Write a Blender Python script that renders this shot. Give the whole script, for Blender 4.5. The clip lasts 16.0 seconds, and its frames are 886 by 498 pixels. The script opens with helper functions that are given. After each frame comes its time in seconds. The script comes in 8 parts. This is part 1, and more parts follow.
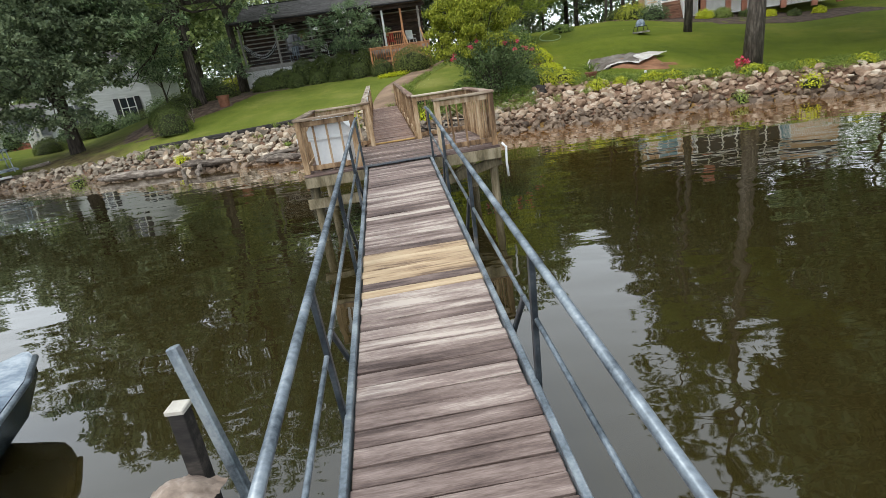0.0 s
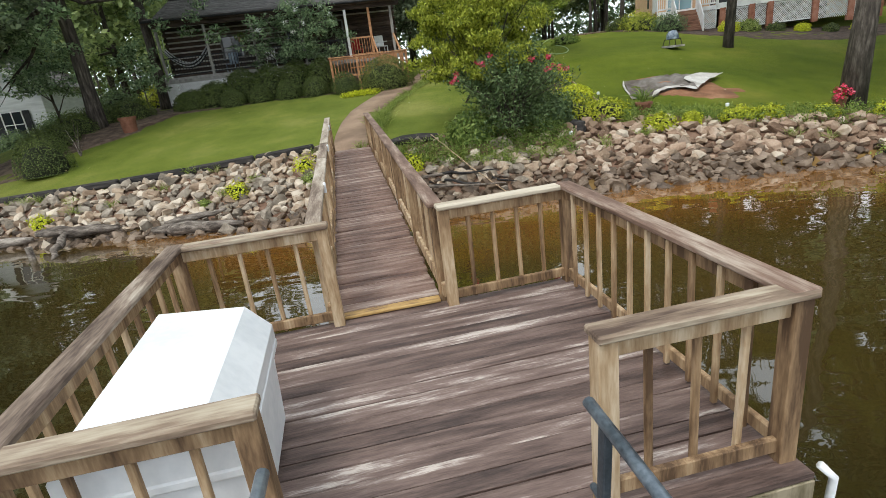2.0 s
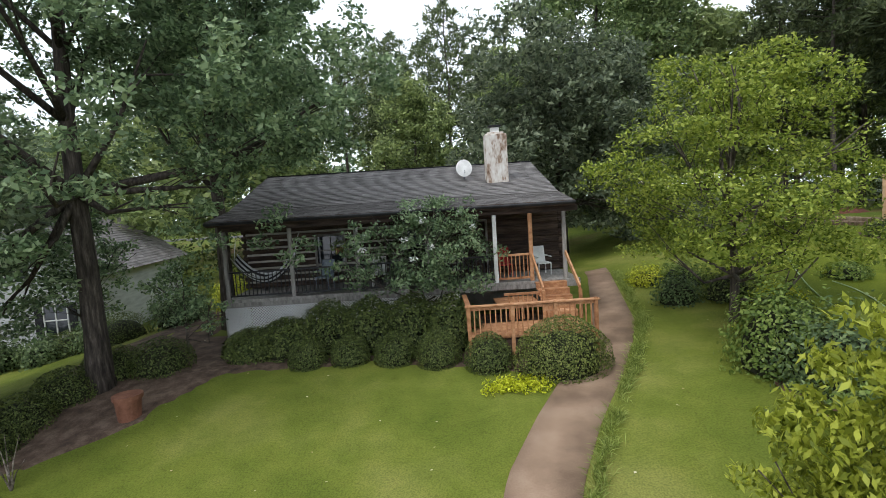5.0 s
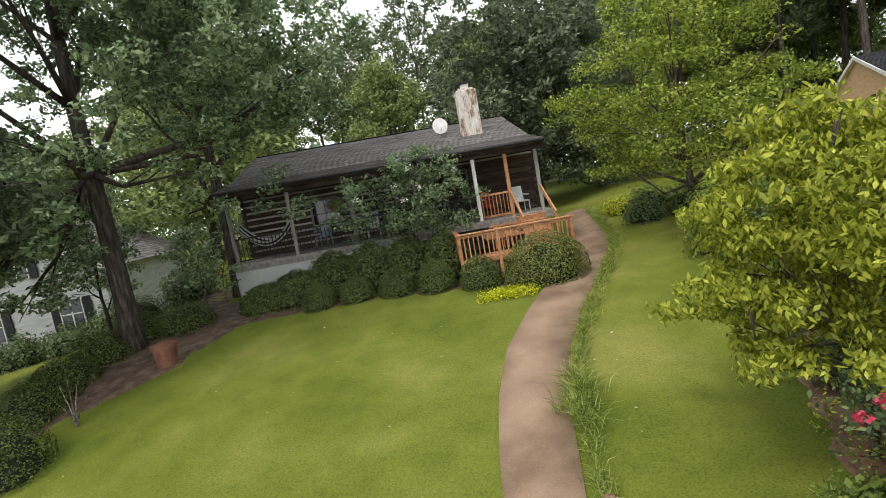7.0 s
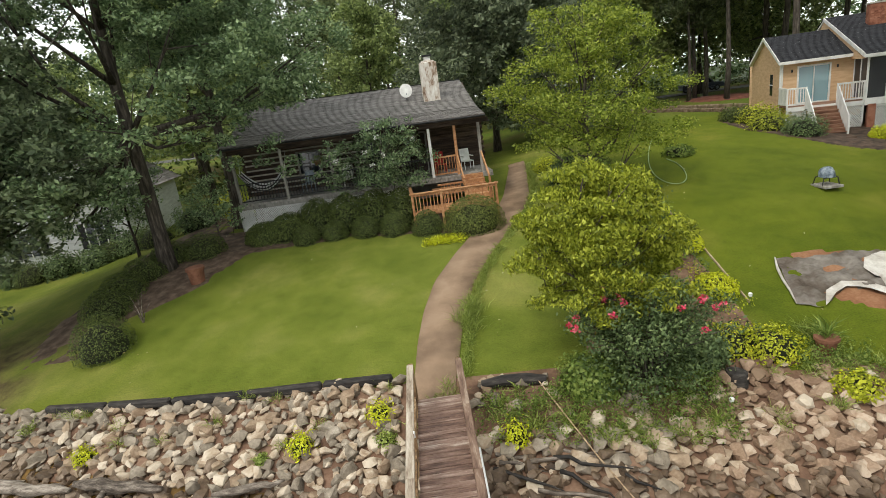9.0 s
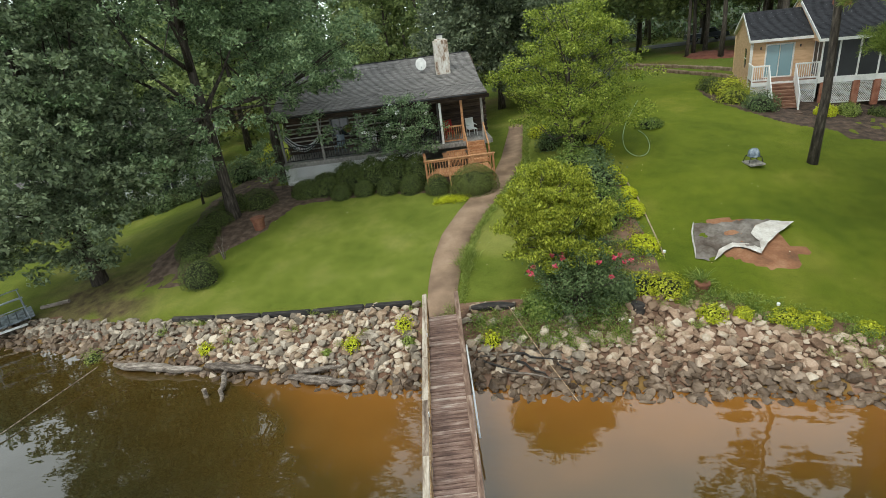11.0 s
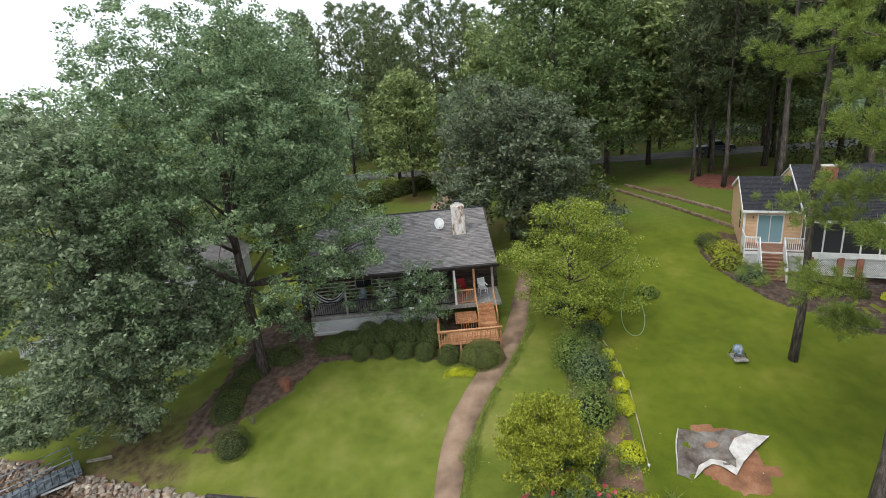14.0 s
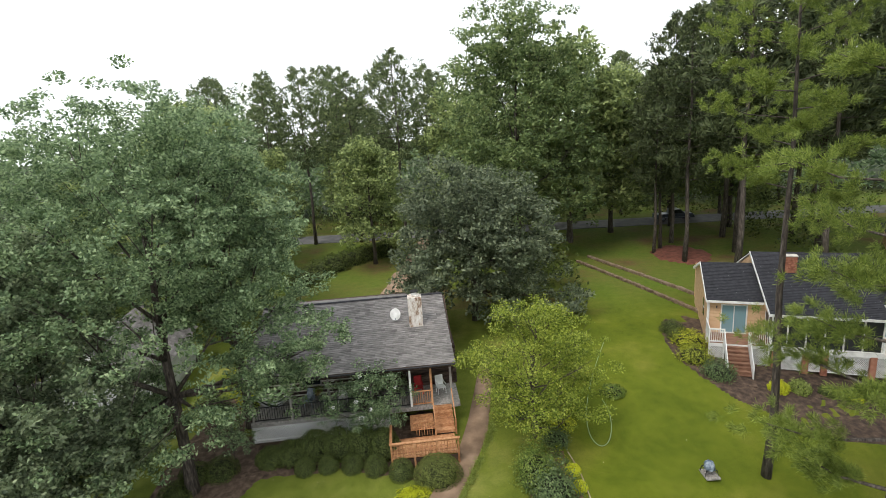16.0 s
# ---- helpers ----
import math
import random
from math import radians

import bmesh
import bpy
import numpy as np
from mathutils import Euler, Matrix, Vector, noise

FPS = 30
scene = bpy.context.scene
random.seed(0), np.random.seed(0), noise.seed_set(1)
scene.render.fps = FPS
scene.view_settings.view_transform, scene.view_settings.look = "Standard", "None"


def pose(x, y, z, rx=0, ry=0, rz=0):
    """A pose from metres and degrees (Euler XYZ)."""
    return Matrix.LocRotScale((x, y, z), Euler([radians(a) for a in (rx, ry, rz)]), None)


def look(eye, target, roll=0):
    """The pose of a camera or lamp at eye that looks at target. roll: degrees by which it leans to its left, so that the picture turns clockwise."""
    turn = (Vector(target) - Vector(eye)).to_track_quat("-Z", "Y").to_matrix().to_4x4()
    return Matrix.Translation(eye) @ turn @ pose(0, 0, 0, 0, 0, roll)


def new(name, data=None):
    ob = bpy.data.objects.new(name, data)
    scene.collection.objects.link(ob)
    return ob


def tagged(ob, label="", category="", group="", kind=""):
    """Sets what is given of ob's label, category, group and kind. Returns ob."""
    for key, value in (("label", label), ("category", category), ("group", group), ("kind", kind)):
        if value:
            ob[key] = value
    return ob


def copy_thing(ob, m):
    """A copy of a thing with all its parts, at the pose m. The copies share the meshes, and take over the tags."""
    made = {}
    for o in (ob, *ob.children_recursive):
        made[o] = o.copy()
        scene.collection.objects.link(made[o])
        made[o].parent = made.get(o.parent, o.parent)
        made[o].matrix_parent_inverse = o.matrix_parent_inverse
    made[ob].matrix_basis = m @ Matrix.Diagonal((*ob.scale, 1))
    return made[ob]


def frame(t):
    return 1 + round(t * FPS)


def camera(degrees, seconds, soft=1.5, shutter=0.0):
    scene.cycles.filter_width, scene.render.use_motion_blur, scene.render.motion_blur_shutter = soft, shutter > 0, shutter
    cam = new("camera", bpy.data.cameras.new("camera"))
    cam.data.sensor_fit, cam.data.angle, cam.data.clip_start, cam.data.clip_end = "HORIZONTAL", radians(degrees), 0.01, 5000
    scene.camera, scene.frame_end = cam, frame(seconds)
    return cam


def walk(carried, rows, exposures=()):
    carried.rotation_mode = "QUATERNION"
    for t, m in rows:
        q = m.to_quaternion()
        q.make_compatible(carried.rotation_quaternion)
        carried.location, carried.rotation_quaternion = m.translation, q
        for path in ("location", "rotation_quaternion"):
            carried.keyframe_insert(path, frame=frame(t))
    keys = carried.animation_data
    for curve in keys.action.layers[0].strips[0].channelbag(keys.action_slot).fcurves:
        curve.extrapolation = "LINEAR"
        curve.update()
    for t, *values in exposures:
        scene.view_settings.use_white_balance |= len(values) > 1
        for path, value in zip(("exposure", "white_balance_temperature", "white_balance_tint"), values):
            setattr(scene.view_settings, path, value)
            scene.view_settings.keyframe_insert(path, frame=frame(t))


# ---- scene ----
cam = camera(80, 16.0, soft=0.85)
PATH = [
    (0, 0.003, 0.266, 2.747, 70.82, 7.99, -0.17),
    (0.5, -0.261, 1.675, 2.869, 69.74, 8.86, 0.98),
    (1, -0.330, 3.590, 3.001, 70.77, 3.25, 0.94),
    (1.5, -0.667, 5.647, 3.157, 70.86, 10.98, -3.53),
    (2, -0.879, 7.891, 3.352, 70.87, 6.73, -4.25),
    (2.5, -1.207, 10.521, 3.580, 73.72, 6.51, -4.95),
    (3, -1.587, 13.107, 4.121, 76.19, 11.32, -4.66),
    (3.5, -1.733, 15.341, 5.166, 83.54, 8.05, -2.93),
    (4, -2.287, 17.137, 5.912, 82.86, 5.43, 4.30),
    (4.5, -2.418, 18.566, 6.595, 84.85, 1.89, 6.60),
    (4.7, -2.538, 19.084, 6.928, 84.64, 3.01, 7.23),
    (5.2, -2.646, 20.144, 7.202, 85.35, 3.71, 8.00),
    (5.75, -2.644, 20.521, 6.797, 86.32, 6.29, 8.86),
    (6.3, -2.588, 20.035, 6.190, 86.56, 9.13, 9.18),
    (6.8, -2.553, 18.811, 5.929, 85.34, 10.55, 8.55),
    (7, -2.687, 17.949, 5.778, 83.49, 9.99, 5.65),
    (7.5, -2.542, 16.561, 5.962, 75.32, 12.52, 2.83),
    (8, -2.164, 15.180, 6.163, 74.56, 7.46, 5.78),
    (8.5, -1.573, 13.917, 7.001, 75.03, 7.51, 5.26),
    (8.7, -1.364, 13.416, 7.406, 74.55, 7.41, 3.60),
    (9.2, -0.781, 12.031, 8.157, 73.77, 7.34, 3.40),
    (9.75, -0.220, 10.373, 8.804, 71.70, 7.18, 3.64),
    (10.3, 0.087, 8.822, 9.486, 69.37, 6.97, 4.05),
    (10.8, -0.005, 7.720, 10.329, 67.87, 6.75, 4.33),
    (11, -0.186, 7.369, 10.649, 66.97, 6.61, 4.77),
    (11.5, -0.443, 6.475, 11.742, 63.49, 5.78, 5.10),
    (12, -0.217, 6.449, 13.155, 65.17, 4.79, 6.33),
    (12.5, 0.443, 6.529, 14.541, 73.63, 5.75, 7.11),
    (13, 0.402, 6.794, 15.890, 71.08, 5.83, 6.87),
    (13.5, 0.503, 6.977, 16.930, 72.09, 5.14, 6.89),
    (14, 0.710, 7.170, 17.909, 72.26, 4.91, 7.12),
    (14.5, 0.520, 7.706, 18.975, 71.07, 4.90, 7.11),
    (15, 0.433, 8.125, 19.907, 73.26, 4.20, 8.94),
    (15.5, 1.010, 8.908, 20.565, 73.33, 4.90, 6.53),
    (16, 1.289, 9.834, 20.229, 76.92, 3.67, 3.80),
]
walk(cam, [(t, pose(x, y, z, rx, ry, rz)) for t, x, y, z, rx, ry, rz in PATH], exposures=[(0.0, 0.0, 6250, 8), (2.5, 0.0, 6200, 6), (3.5, 0.0, 5900, 2), (4.5, 0.0, 6000, 11), (7.0, 0.17, 6650, 12), (8.0, 0.07, 6900, 10), (11.5, 0.0, 6200, 3), (12.5, 0.05, 5950, 8), (14.5, 0.11, 6350, 11), (16.0, 0.14, 6550, 11)])

# ---- light: bright overcast summer sky with a veiled sun ----
scene.view_settings.exposure = 0.0
world = bpy.data.worlds.new("sky")
scene.world = world
world.use_nodes = True
wn, wl = world.node_tree.nodes, world.node_tree.links
wn.clear()
sky = wn.new("ShaderNodeTexSky")
sky.sky_type = "NISHITA"
sky.sun_disc = False
sky.sun_elevation, sky.sun_rotation = radians(58), radians(215)
sky.air_density, sky.dust_density, sky.ozone_density = 1.0, 4.0, 1.0
sky_strength = wn.new("ShaderNodeBackground")
sky_strength.inputs["Strength"].default_value = 0.10
cloud = wn.new("ShaderNodeBackground")
cloud.inputs["Color"].default_value = (0.93, 0.97, 1.0, 1)
cloud.inputs["Strength"].default_value = 1.75
both = wn.new("ShaderNodeMixShader")
both.inputs["Fac"].default_value = 0.78
wout = wn.new("ShaderNodeOutputWorld")
wl.new(sky.outputs["Color"], sky_strength.inputs["Color"])
wl.new(sky_strength.outputs["Background"], both.inputs[1])
wl.new(cloud.outputs["Background"], both.inputs[2])
wl.new(both.outputs["Shader"], wout.inputs["Surface"])
sun = new("sun", bpy.data.lights.new("sun", "SUN"))
sun.data.energy, sun.data.angle, sun.data.color = 1.6, radians(16), (1.0, 0.95, 0.87)
sun.matrix_world = look((0, 0, 60), (22, 31, 0))


# ---- materials ----
def mat(name, stops, scale=3.0, rough=0.8, stretch=(1, 1, 1), fine=30.0, bump=0.3, dist=0.01, vary=0.15, metal=0.0, coords="Object", detail=5.0, spec=0.4, island=False, trans=0.0):
    """A mottled surface: noise at two scales through a colour ramp, relief, and a change of tone from piece to piece."""
    m = bpy.data.materials.new(name)
    m.use_nodes = True
    n, l = m.node_tree.nodes, m.node_tree.links
    b = n["Principled BSDF"]
    tc, mp = n.new("ShaderNodeTexCoord"), n.new("ShaderNodeMapping")
    mp.inputs["Scale"].default_value = stretch
    l.new(tc.outputs[coords], mp.inputs["Vector"])
    rnd = n.new("ShaderNodeNewGeometry").outputs["Random Per Island"] if island else n.new("ShaderNodeObjectInfo").outputs["Random"]
    shift = n.new("ShaderNodeVectorMath")
    shift.operation = "MULTIPLY_ADD"
    comb = n.new("ShaderNodeCombineXYZ")
    for k in "XYZ":
        l.new(rnd, comb.inputs[k])
    l.new(comb.outputs[0], shift.inputs[0])
    shift.inputs[1].default_value = (37, 53, 71)
    l.new(mp.outputs[0], shift.inputs[2])
    big, small = n.new("ShaderNodeTexNoise"), n.new("ShaderNodeTexNoise")
    for tex, s, d in ((big, scale, detail), (small, fine, 3.0)):
        tex.inputs["Scale"].default_value, tex.inputs["Detail"].default_value = s, d
        l.new(shift.outputs[0], tex.inputs["Vector"])
    mix = n.new("ShaderNodeMath")
    mix.operation = "MULTIPLY_ADD"
    l.new(small.outputs["Fac"], mix.inputs[0])
    mix.inputs[1].default_value = 0.35
    half = n.new("ShaderNodeMath")
    half.operation = "MULTIPLY_ADD"
    l.new(big.outputs["Fac"], half.inputs[0])
    half.inputs[1].default_value, half.inputs[2].default_value = 1.0, -0.175
    l.new(half.outputs[0], mix.inputs[2])
    tone = n.new("ShaderNodeMath")
    tone.operation = "MULTIPLY_ADD"
    l.new(rnd, tone.inputs[0])
    tone.inputs[1].default_value = vary
    add = n.new("ShaderNodeMath")
    add.operation = "ADD"
    l.new(mix.outputs[0], tone.inputs[2])
    l.new(tone.outputs[0], add.inputs[0])
    add.inputs[1].default_value = -vary / 2
    ramp = n.new("ShaderNodeValToRGB")
    while len(ramp.color_ramp.elements) < len(stops):
        ramp.color_ramp.elements.new(0.5)
    for e, (at, c) in zip(ramp.color_ramp.elements, stops):
        e.position, e.color = at, (*c, 1)
    l.new(add.outputs[0], ramp.inputs[0])
    l.new(ramp.outputs[0], b.inputs["Base Color"])
    b.inputs["Roughness"].default_value, b.inputs["Metallic"].default_value = rough, metal
    b.inputs["Specular IOR Level"].default_value = spec
    if bump:
        bp = n.new("ShaderNodeBump")
        bp.inputs["Strength"].default_value, bp.inputs["Distance"].default_value = bump, dist
        l.new(mix.outputs[0], bp.inputs["Height"])
        l.new(bp.outputs[0], b.inputs["Normal"])
    if trans:
        b.inputs["Subsurface Weight"].default_value = 0.0
        t = n.new("ShaderNodeBsdfTranslucent")
        ms = n.new("ShaderNodeMixShader")
        ms.inputs[0].default_value = trans
        l.new(ramp.outputs[0], t.inputs["Color"])
        l.new(b.outputs[0], ms.inputs[1])
        l.new(t.outputs[0], ms.inputs[2])
        l.new(ms.outputs[0], n["Material Output"].inputs["Surface"])
    return m


DECK = mat("weathered_deck", [(0.25, (0.085, 0.048, 0.037)), (0.44, (0.185, 0.112, 0.086)), (0.60, (0.275, 0.188, 0.152)), (0.78, (0.47, 0.385, 0.33))], scale=2.6, stretch=(0.7, 5, 5), fine=26, rough=0.62, bump=0.5, dist=0.012, vary=0.26, detail=9.0)
PLATD = mat("worn_platform_deck", [(0.24, (0.050, 0.032, 0.027)), (0.44, (0.125, 0.082, 0.068)), (0.60, (0.19, 0.132, 0.112)), (0.68, (0.30, 0.235, 0.205)), (0.76, (0.52, 0.45, 0.40))], scale=2.8, stretch=(0.6, 5, 5), fine=24, rough=0.6, bump=0.6, dist=0.012, vary=0.24, detail=9.0)
GANG = mat("gangway_boards", [(0.24, (0.060, 0.040, 0.035)), (0.42, (0.155, 0.112, 0.098)), (0.58, (0.27, 0.208, 0.185)), (0.76, (0.50, 0.43, 0.375))], scale=2.6, stretch=(0.6, 5, 5), fine=26, rough=0.72, bump=0.5, dist=0.012, vary=0.36, detail=9.0)
NEWBOARD = mat("new_pine_board", [(0.28, (0.15, 0.095, 0.06)), (0.45, (0.40, 0.285, 0.175)), (0.7, (0.56, 0.435, 0.285))], scale=2, stretch=(0.6, 6, 6), fine=8, rough=0.65, vary=0.2)
YELLOW = mat("yellow_painted_board", [(0.3, (0.20, 0.12, 0.06)), (0.45, (0.42, 0.26, 0.09)), (0.7, (0.55, 0.36, 0.14))], scale=3, stretch=(1, 6, 6), fine=12, rough=0.6)
RAILW = mat("weathered_rail_wood", [(0.25, (0.09, 0.050, 0.025)), (0.45, (0.26, 0.163, 0.086)), (0.6, (0.41, 0.285, 0.165)), (0.78, (0.58, 0.46, 0.32))], scale=2.2, stretch=(5, 5, 0.8), fine=14, rough=0.75, bump=0.45, vary=0.3)
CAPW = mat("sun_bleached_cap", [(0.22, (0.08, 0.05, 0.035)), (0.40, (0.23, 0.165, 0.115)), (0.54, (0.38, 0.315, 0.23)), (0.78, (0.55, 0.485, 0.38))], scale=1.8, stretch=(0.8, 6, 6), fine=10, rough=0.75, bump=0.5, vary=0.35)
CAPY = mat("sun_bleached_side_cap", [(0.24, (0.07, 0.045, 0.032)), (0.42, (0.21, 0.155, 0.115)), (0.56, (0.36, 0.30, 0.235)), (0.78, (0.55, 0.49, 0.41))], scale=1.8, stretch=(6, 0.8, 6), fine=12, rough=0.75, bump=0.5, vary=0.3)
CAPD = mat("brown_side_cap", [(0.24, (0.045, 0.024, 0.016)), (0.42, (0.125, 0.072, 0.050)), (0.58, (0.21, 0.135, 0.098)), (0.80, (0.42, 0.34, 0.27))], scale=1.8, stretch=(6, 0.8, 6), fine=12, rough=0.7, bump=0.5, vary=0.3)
PILE = mat("algae_stained_pile", [(0.25, (0.05, 0.045, 0.025)), (0.5, (0.16, 0.13, 0.075)), (0.75, (0.33, 0.28, 0.19))], scale=2.0, stretch=(4, 4, 1), fine=15, rough=0.8, bump=0.5)
STEEL = mat("blue_grey_steel", [(0.3, (0.06, 0.075, 0.09)), (0.5, (0.20, 0.235, 0.27)), (0.7, (0.36, 0.40, 0.43))], scale=4, fine=40, rough=0.45, metal=0.55, bump=0.15, vary=0.1)
STEELD = mat("dark_steel", [(0.3, (0.02, 0.025, 0.03)), (0.6, (0.07, 0.085, 0.10)), (0.75, (0.16, 0.16, 0.16))], scale=4, fine=40, rough=0.5, metal=0.5, bump=0.2)
WHITEP = mat("white_plastic", [(0.3, (0.66, 0.68, 0.70)), (0.6, (0.82, 0.83, 0.84))], scale=1.5, fine=20, rough=0.45, bump=0.03, vary=0.05)
WHITEW = mat("white_painted_wood", [(0.3, (0.62, 0.62, 0.60)), (0.6, (0.82, 0.82, 0.80))], scale=2, fine=25, rough=0.55, bump=0.08, vary=0.08)
ROCK = mat("riprap_stone", [(0.2, (0.11, 0.090, 0.070)), (0.42, (0.205, 0.170, 0.130)), (0.60, (0.305, 0.260, 0.205)), (0.80, (0.49, 0.43, 0.355))], scale=2.2, fine=16, rough=0.9, bump=0.5, dist=0.02, vary=0.26)
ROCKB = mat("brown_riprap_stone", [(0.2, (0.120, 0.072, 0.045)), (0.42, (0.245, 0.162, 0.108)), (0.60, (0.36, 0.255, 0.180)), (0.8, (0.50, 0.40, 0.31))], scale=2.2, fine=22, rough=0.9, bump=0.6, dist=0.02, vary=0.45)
ROCKT = mat("tan_riprap_stone", [(0.2, (0.22, 0.15, 0.098)), (0.45, (0.37, 0.28, 0.197)), (0.75, (0.58, 0.50, 0.40))], scale=2.2, fine=16, rough=0.9, bump=0.5, dist=0.02, vary=0.5)
ROCKW = mat("wet_riprap_stone", [(0.2, (0.052, 0.034, 0.022)), (0.5, (0.145, 0.100, 0.066)), (0.8, (0.28, 0.21, 0.152))], scale=2.2, fine=16, rough=0.55, bump=0.5, dist=0.02, vary=0.4)
BARK = mat("bark", [(0.3, (0.028, 0.023, 0.019)), (0.55, (0.085, 0.07, 0.058)), (0.75, (0.18, 0.155, 0.13))], scale=4, stretch=(3, 3, 0.5), fine=20, rough=0.95, bump=0.8, dist=0.03)
DRIFT = mat("driftwood", [(0.3, (0.05, 0.038, 0.03)), (0.5, (0.17, 0.14, 0.115)), (0.75, (0.40, 0.35, 0.30))], scale=3, stretch=(1, 4, 4), fine=15, rough=0.85, bump=0.6)
TIMBER = mat("dark_landscape_timber", [(0.3, (0.012, 0.011, 0.011)), (0.6, (0.04, 0.035, 0.032)), (0.8, (0.10, 0.085, 0.075))], scale=3, stretch=(1, 4, 4), fine=18, rough=0.8, bump=0.4)


def leafmat(name, dark, mid, light, trans=0.3, rough=0.55):
    dark, mid, light = (tuple(min(0.8, 1.65 * c) for c in q) for q in (dark, mid, light))
    return mat(name, [(0.2, dark), (0.5, mid), (0.8, light)], scale=0.5, fine=3, rough=rough, bump=0, vary=0.55, island=True, trans=trans, detail=2.0, spec=0.3)


OAK = leafmat("oak_leaves", (0.044, 0.071, 0.036), (0.114, 0.167, 0.082), (0.245, 0.31, 0.168), trans=0.42)
OAKG = leafmat("bluish_oak_leaves", (0.054, 0.074, 0.044), (0.128, 0.165, 0.092), (0.26, 0.305, 0.185), trans=0.42)
PINE = leafmat("pine_needles", (0.032, 0.046, 0.020), (0.075, 0.100, 0.042), (0.15, 0.18, 0.08))
DUSKG = leafmat("dull_hardwood_leaves", (0.034, 0.046, 0.028), (0.080, 0.102, 0.058), (0.165, 0.19, 0.115), trans=0.38)
# leaf colour paled to carry the haze over the wood behind
HAZYG = leafmat("hazed_wood_leaves", (0.060, 0.084, 0.034), (0.150, 0.190, 0.070), (0.29, 0.335, 0.135), trans=0.42)
# shaded and sunlit needles: darker and brighter colours stand in for the light
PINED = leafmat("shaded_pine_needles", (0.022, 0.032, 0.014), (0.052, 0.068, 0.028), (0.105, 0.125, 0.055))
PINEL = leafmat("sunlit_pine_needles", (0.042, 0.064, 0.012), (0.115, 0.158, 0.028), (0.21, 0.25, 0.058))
DOGW = leafmat("bright_tree_leaves", (0.045, 0.075, 0.014), (0.10, 0.145, 0.03), (0.19, 0.235, 0.06), trans=0.38)
MAPLE = leafmat("maple_leaves", (0.050, 0.078, 0.010), (0.146, 0.187, 0.026), (0.29, 0.325, 0.062), trans=0.4)
YOUNG = leafmat("yellow_green_leaves", (0.062, 0.082, 0.009), (0.178, 0.203, 0.020), (0.35, 0.37, 0.055), trans=0.4)
MYRTLE = leafmat("crape_myrtle_leaves", (0.03, 0.05, 0.02), (0.07, 0.105, 0.04), (0.14, 0.185, 0.075))
POPLAR = leafmat("poplar_leaves", (0.042, 0.066, 0.026), (0.100, 0.140, 0.052), (0.20, 0.245, 0.10), trans=0.4)
HEDGE = leafmat("hedge_leaves", (0.017, 0.027, 0.007), (0.050, 0.068, 0.016), (0.115, 0.138, 0.038))
BOX = leafmat("boxwood_leaves", (0.028, 0.040, 0.009), (0.080, 0.100, 0.022), (0.165, 0.185, 0.05))
LIME = leafmat("lime_leaves", (0.17, 0.19, 0.008), (0.34, 0.36, 0.012), (0.45, 0.47, 0.04), trans=0.3)
YELLG = leafmat("yellow_green_border_leaves", (0.11, 0.13, 0.008), (0.24, 0.262, 0.014), (0.40, 0.41, 0.04), trans=0.3)
GRASSL = leafmat("border_grass", (0.06, 0.085, 0.012), (0.14, 0.18, 0.035), (0.26, 0.30, 0.09))
FLOWER = leafmat("pink_flowers", (0.34, 0.02, 0.05), (0.56, 0.05, 0.10), (0.68, 0.13, 0.18), trans=0.25)
YFLOW = leafmat("yellow_flowers", (0.45, 0.30, 0.01), (0.65, 0.48, 0.02), (0.75, 0.62, 0.08), trans=0.2)
# near-black colour of the shrub cores, painting the deep shade behind the leaves
CORESHADE = mat("shrub_core_shade", [(0.3, (0.010, 0.013, 0.005)), (0.6, (0.022, 0.026, 0.010)), (0.8, (0.045, 0.045, 0.022))], scale=5, fine=30, rough=0.95, bump=0.6, dist=0.03)


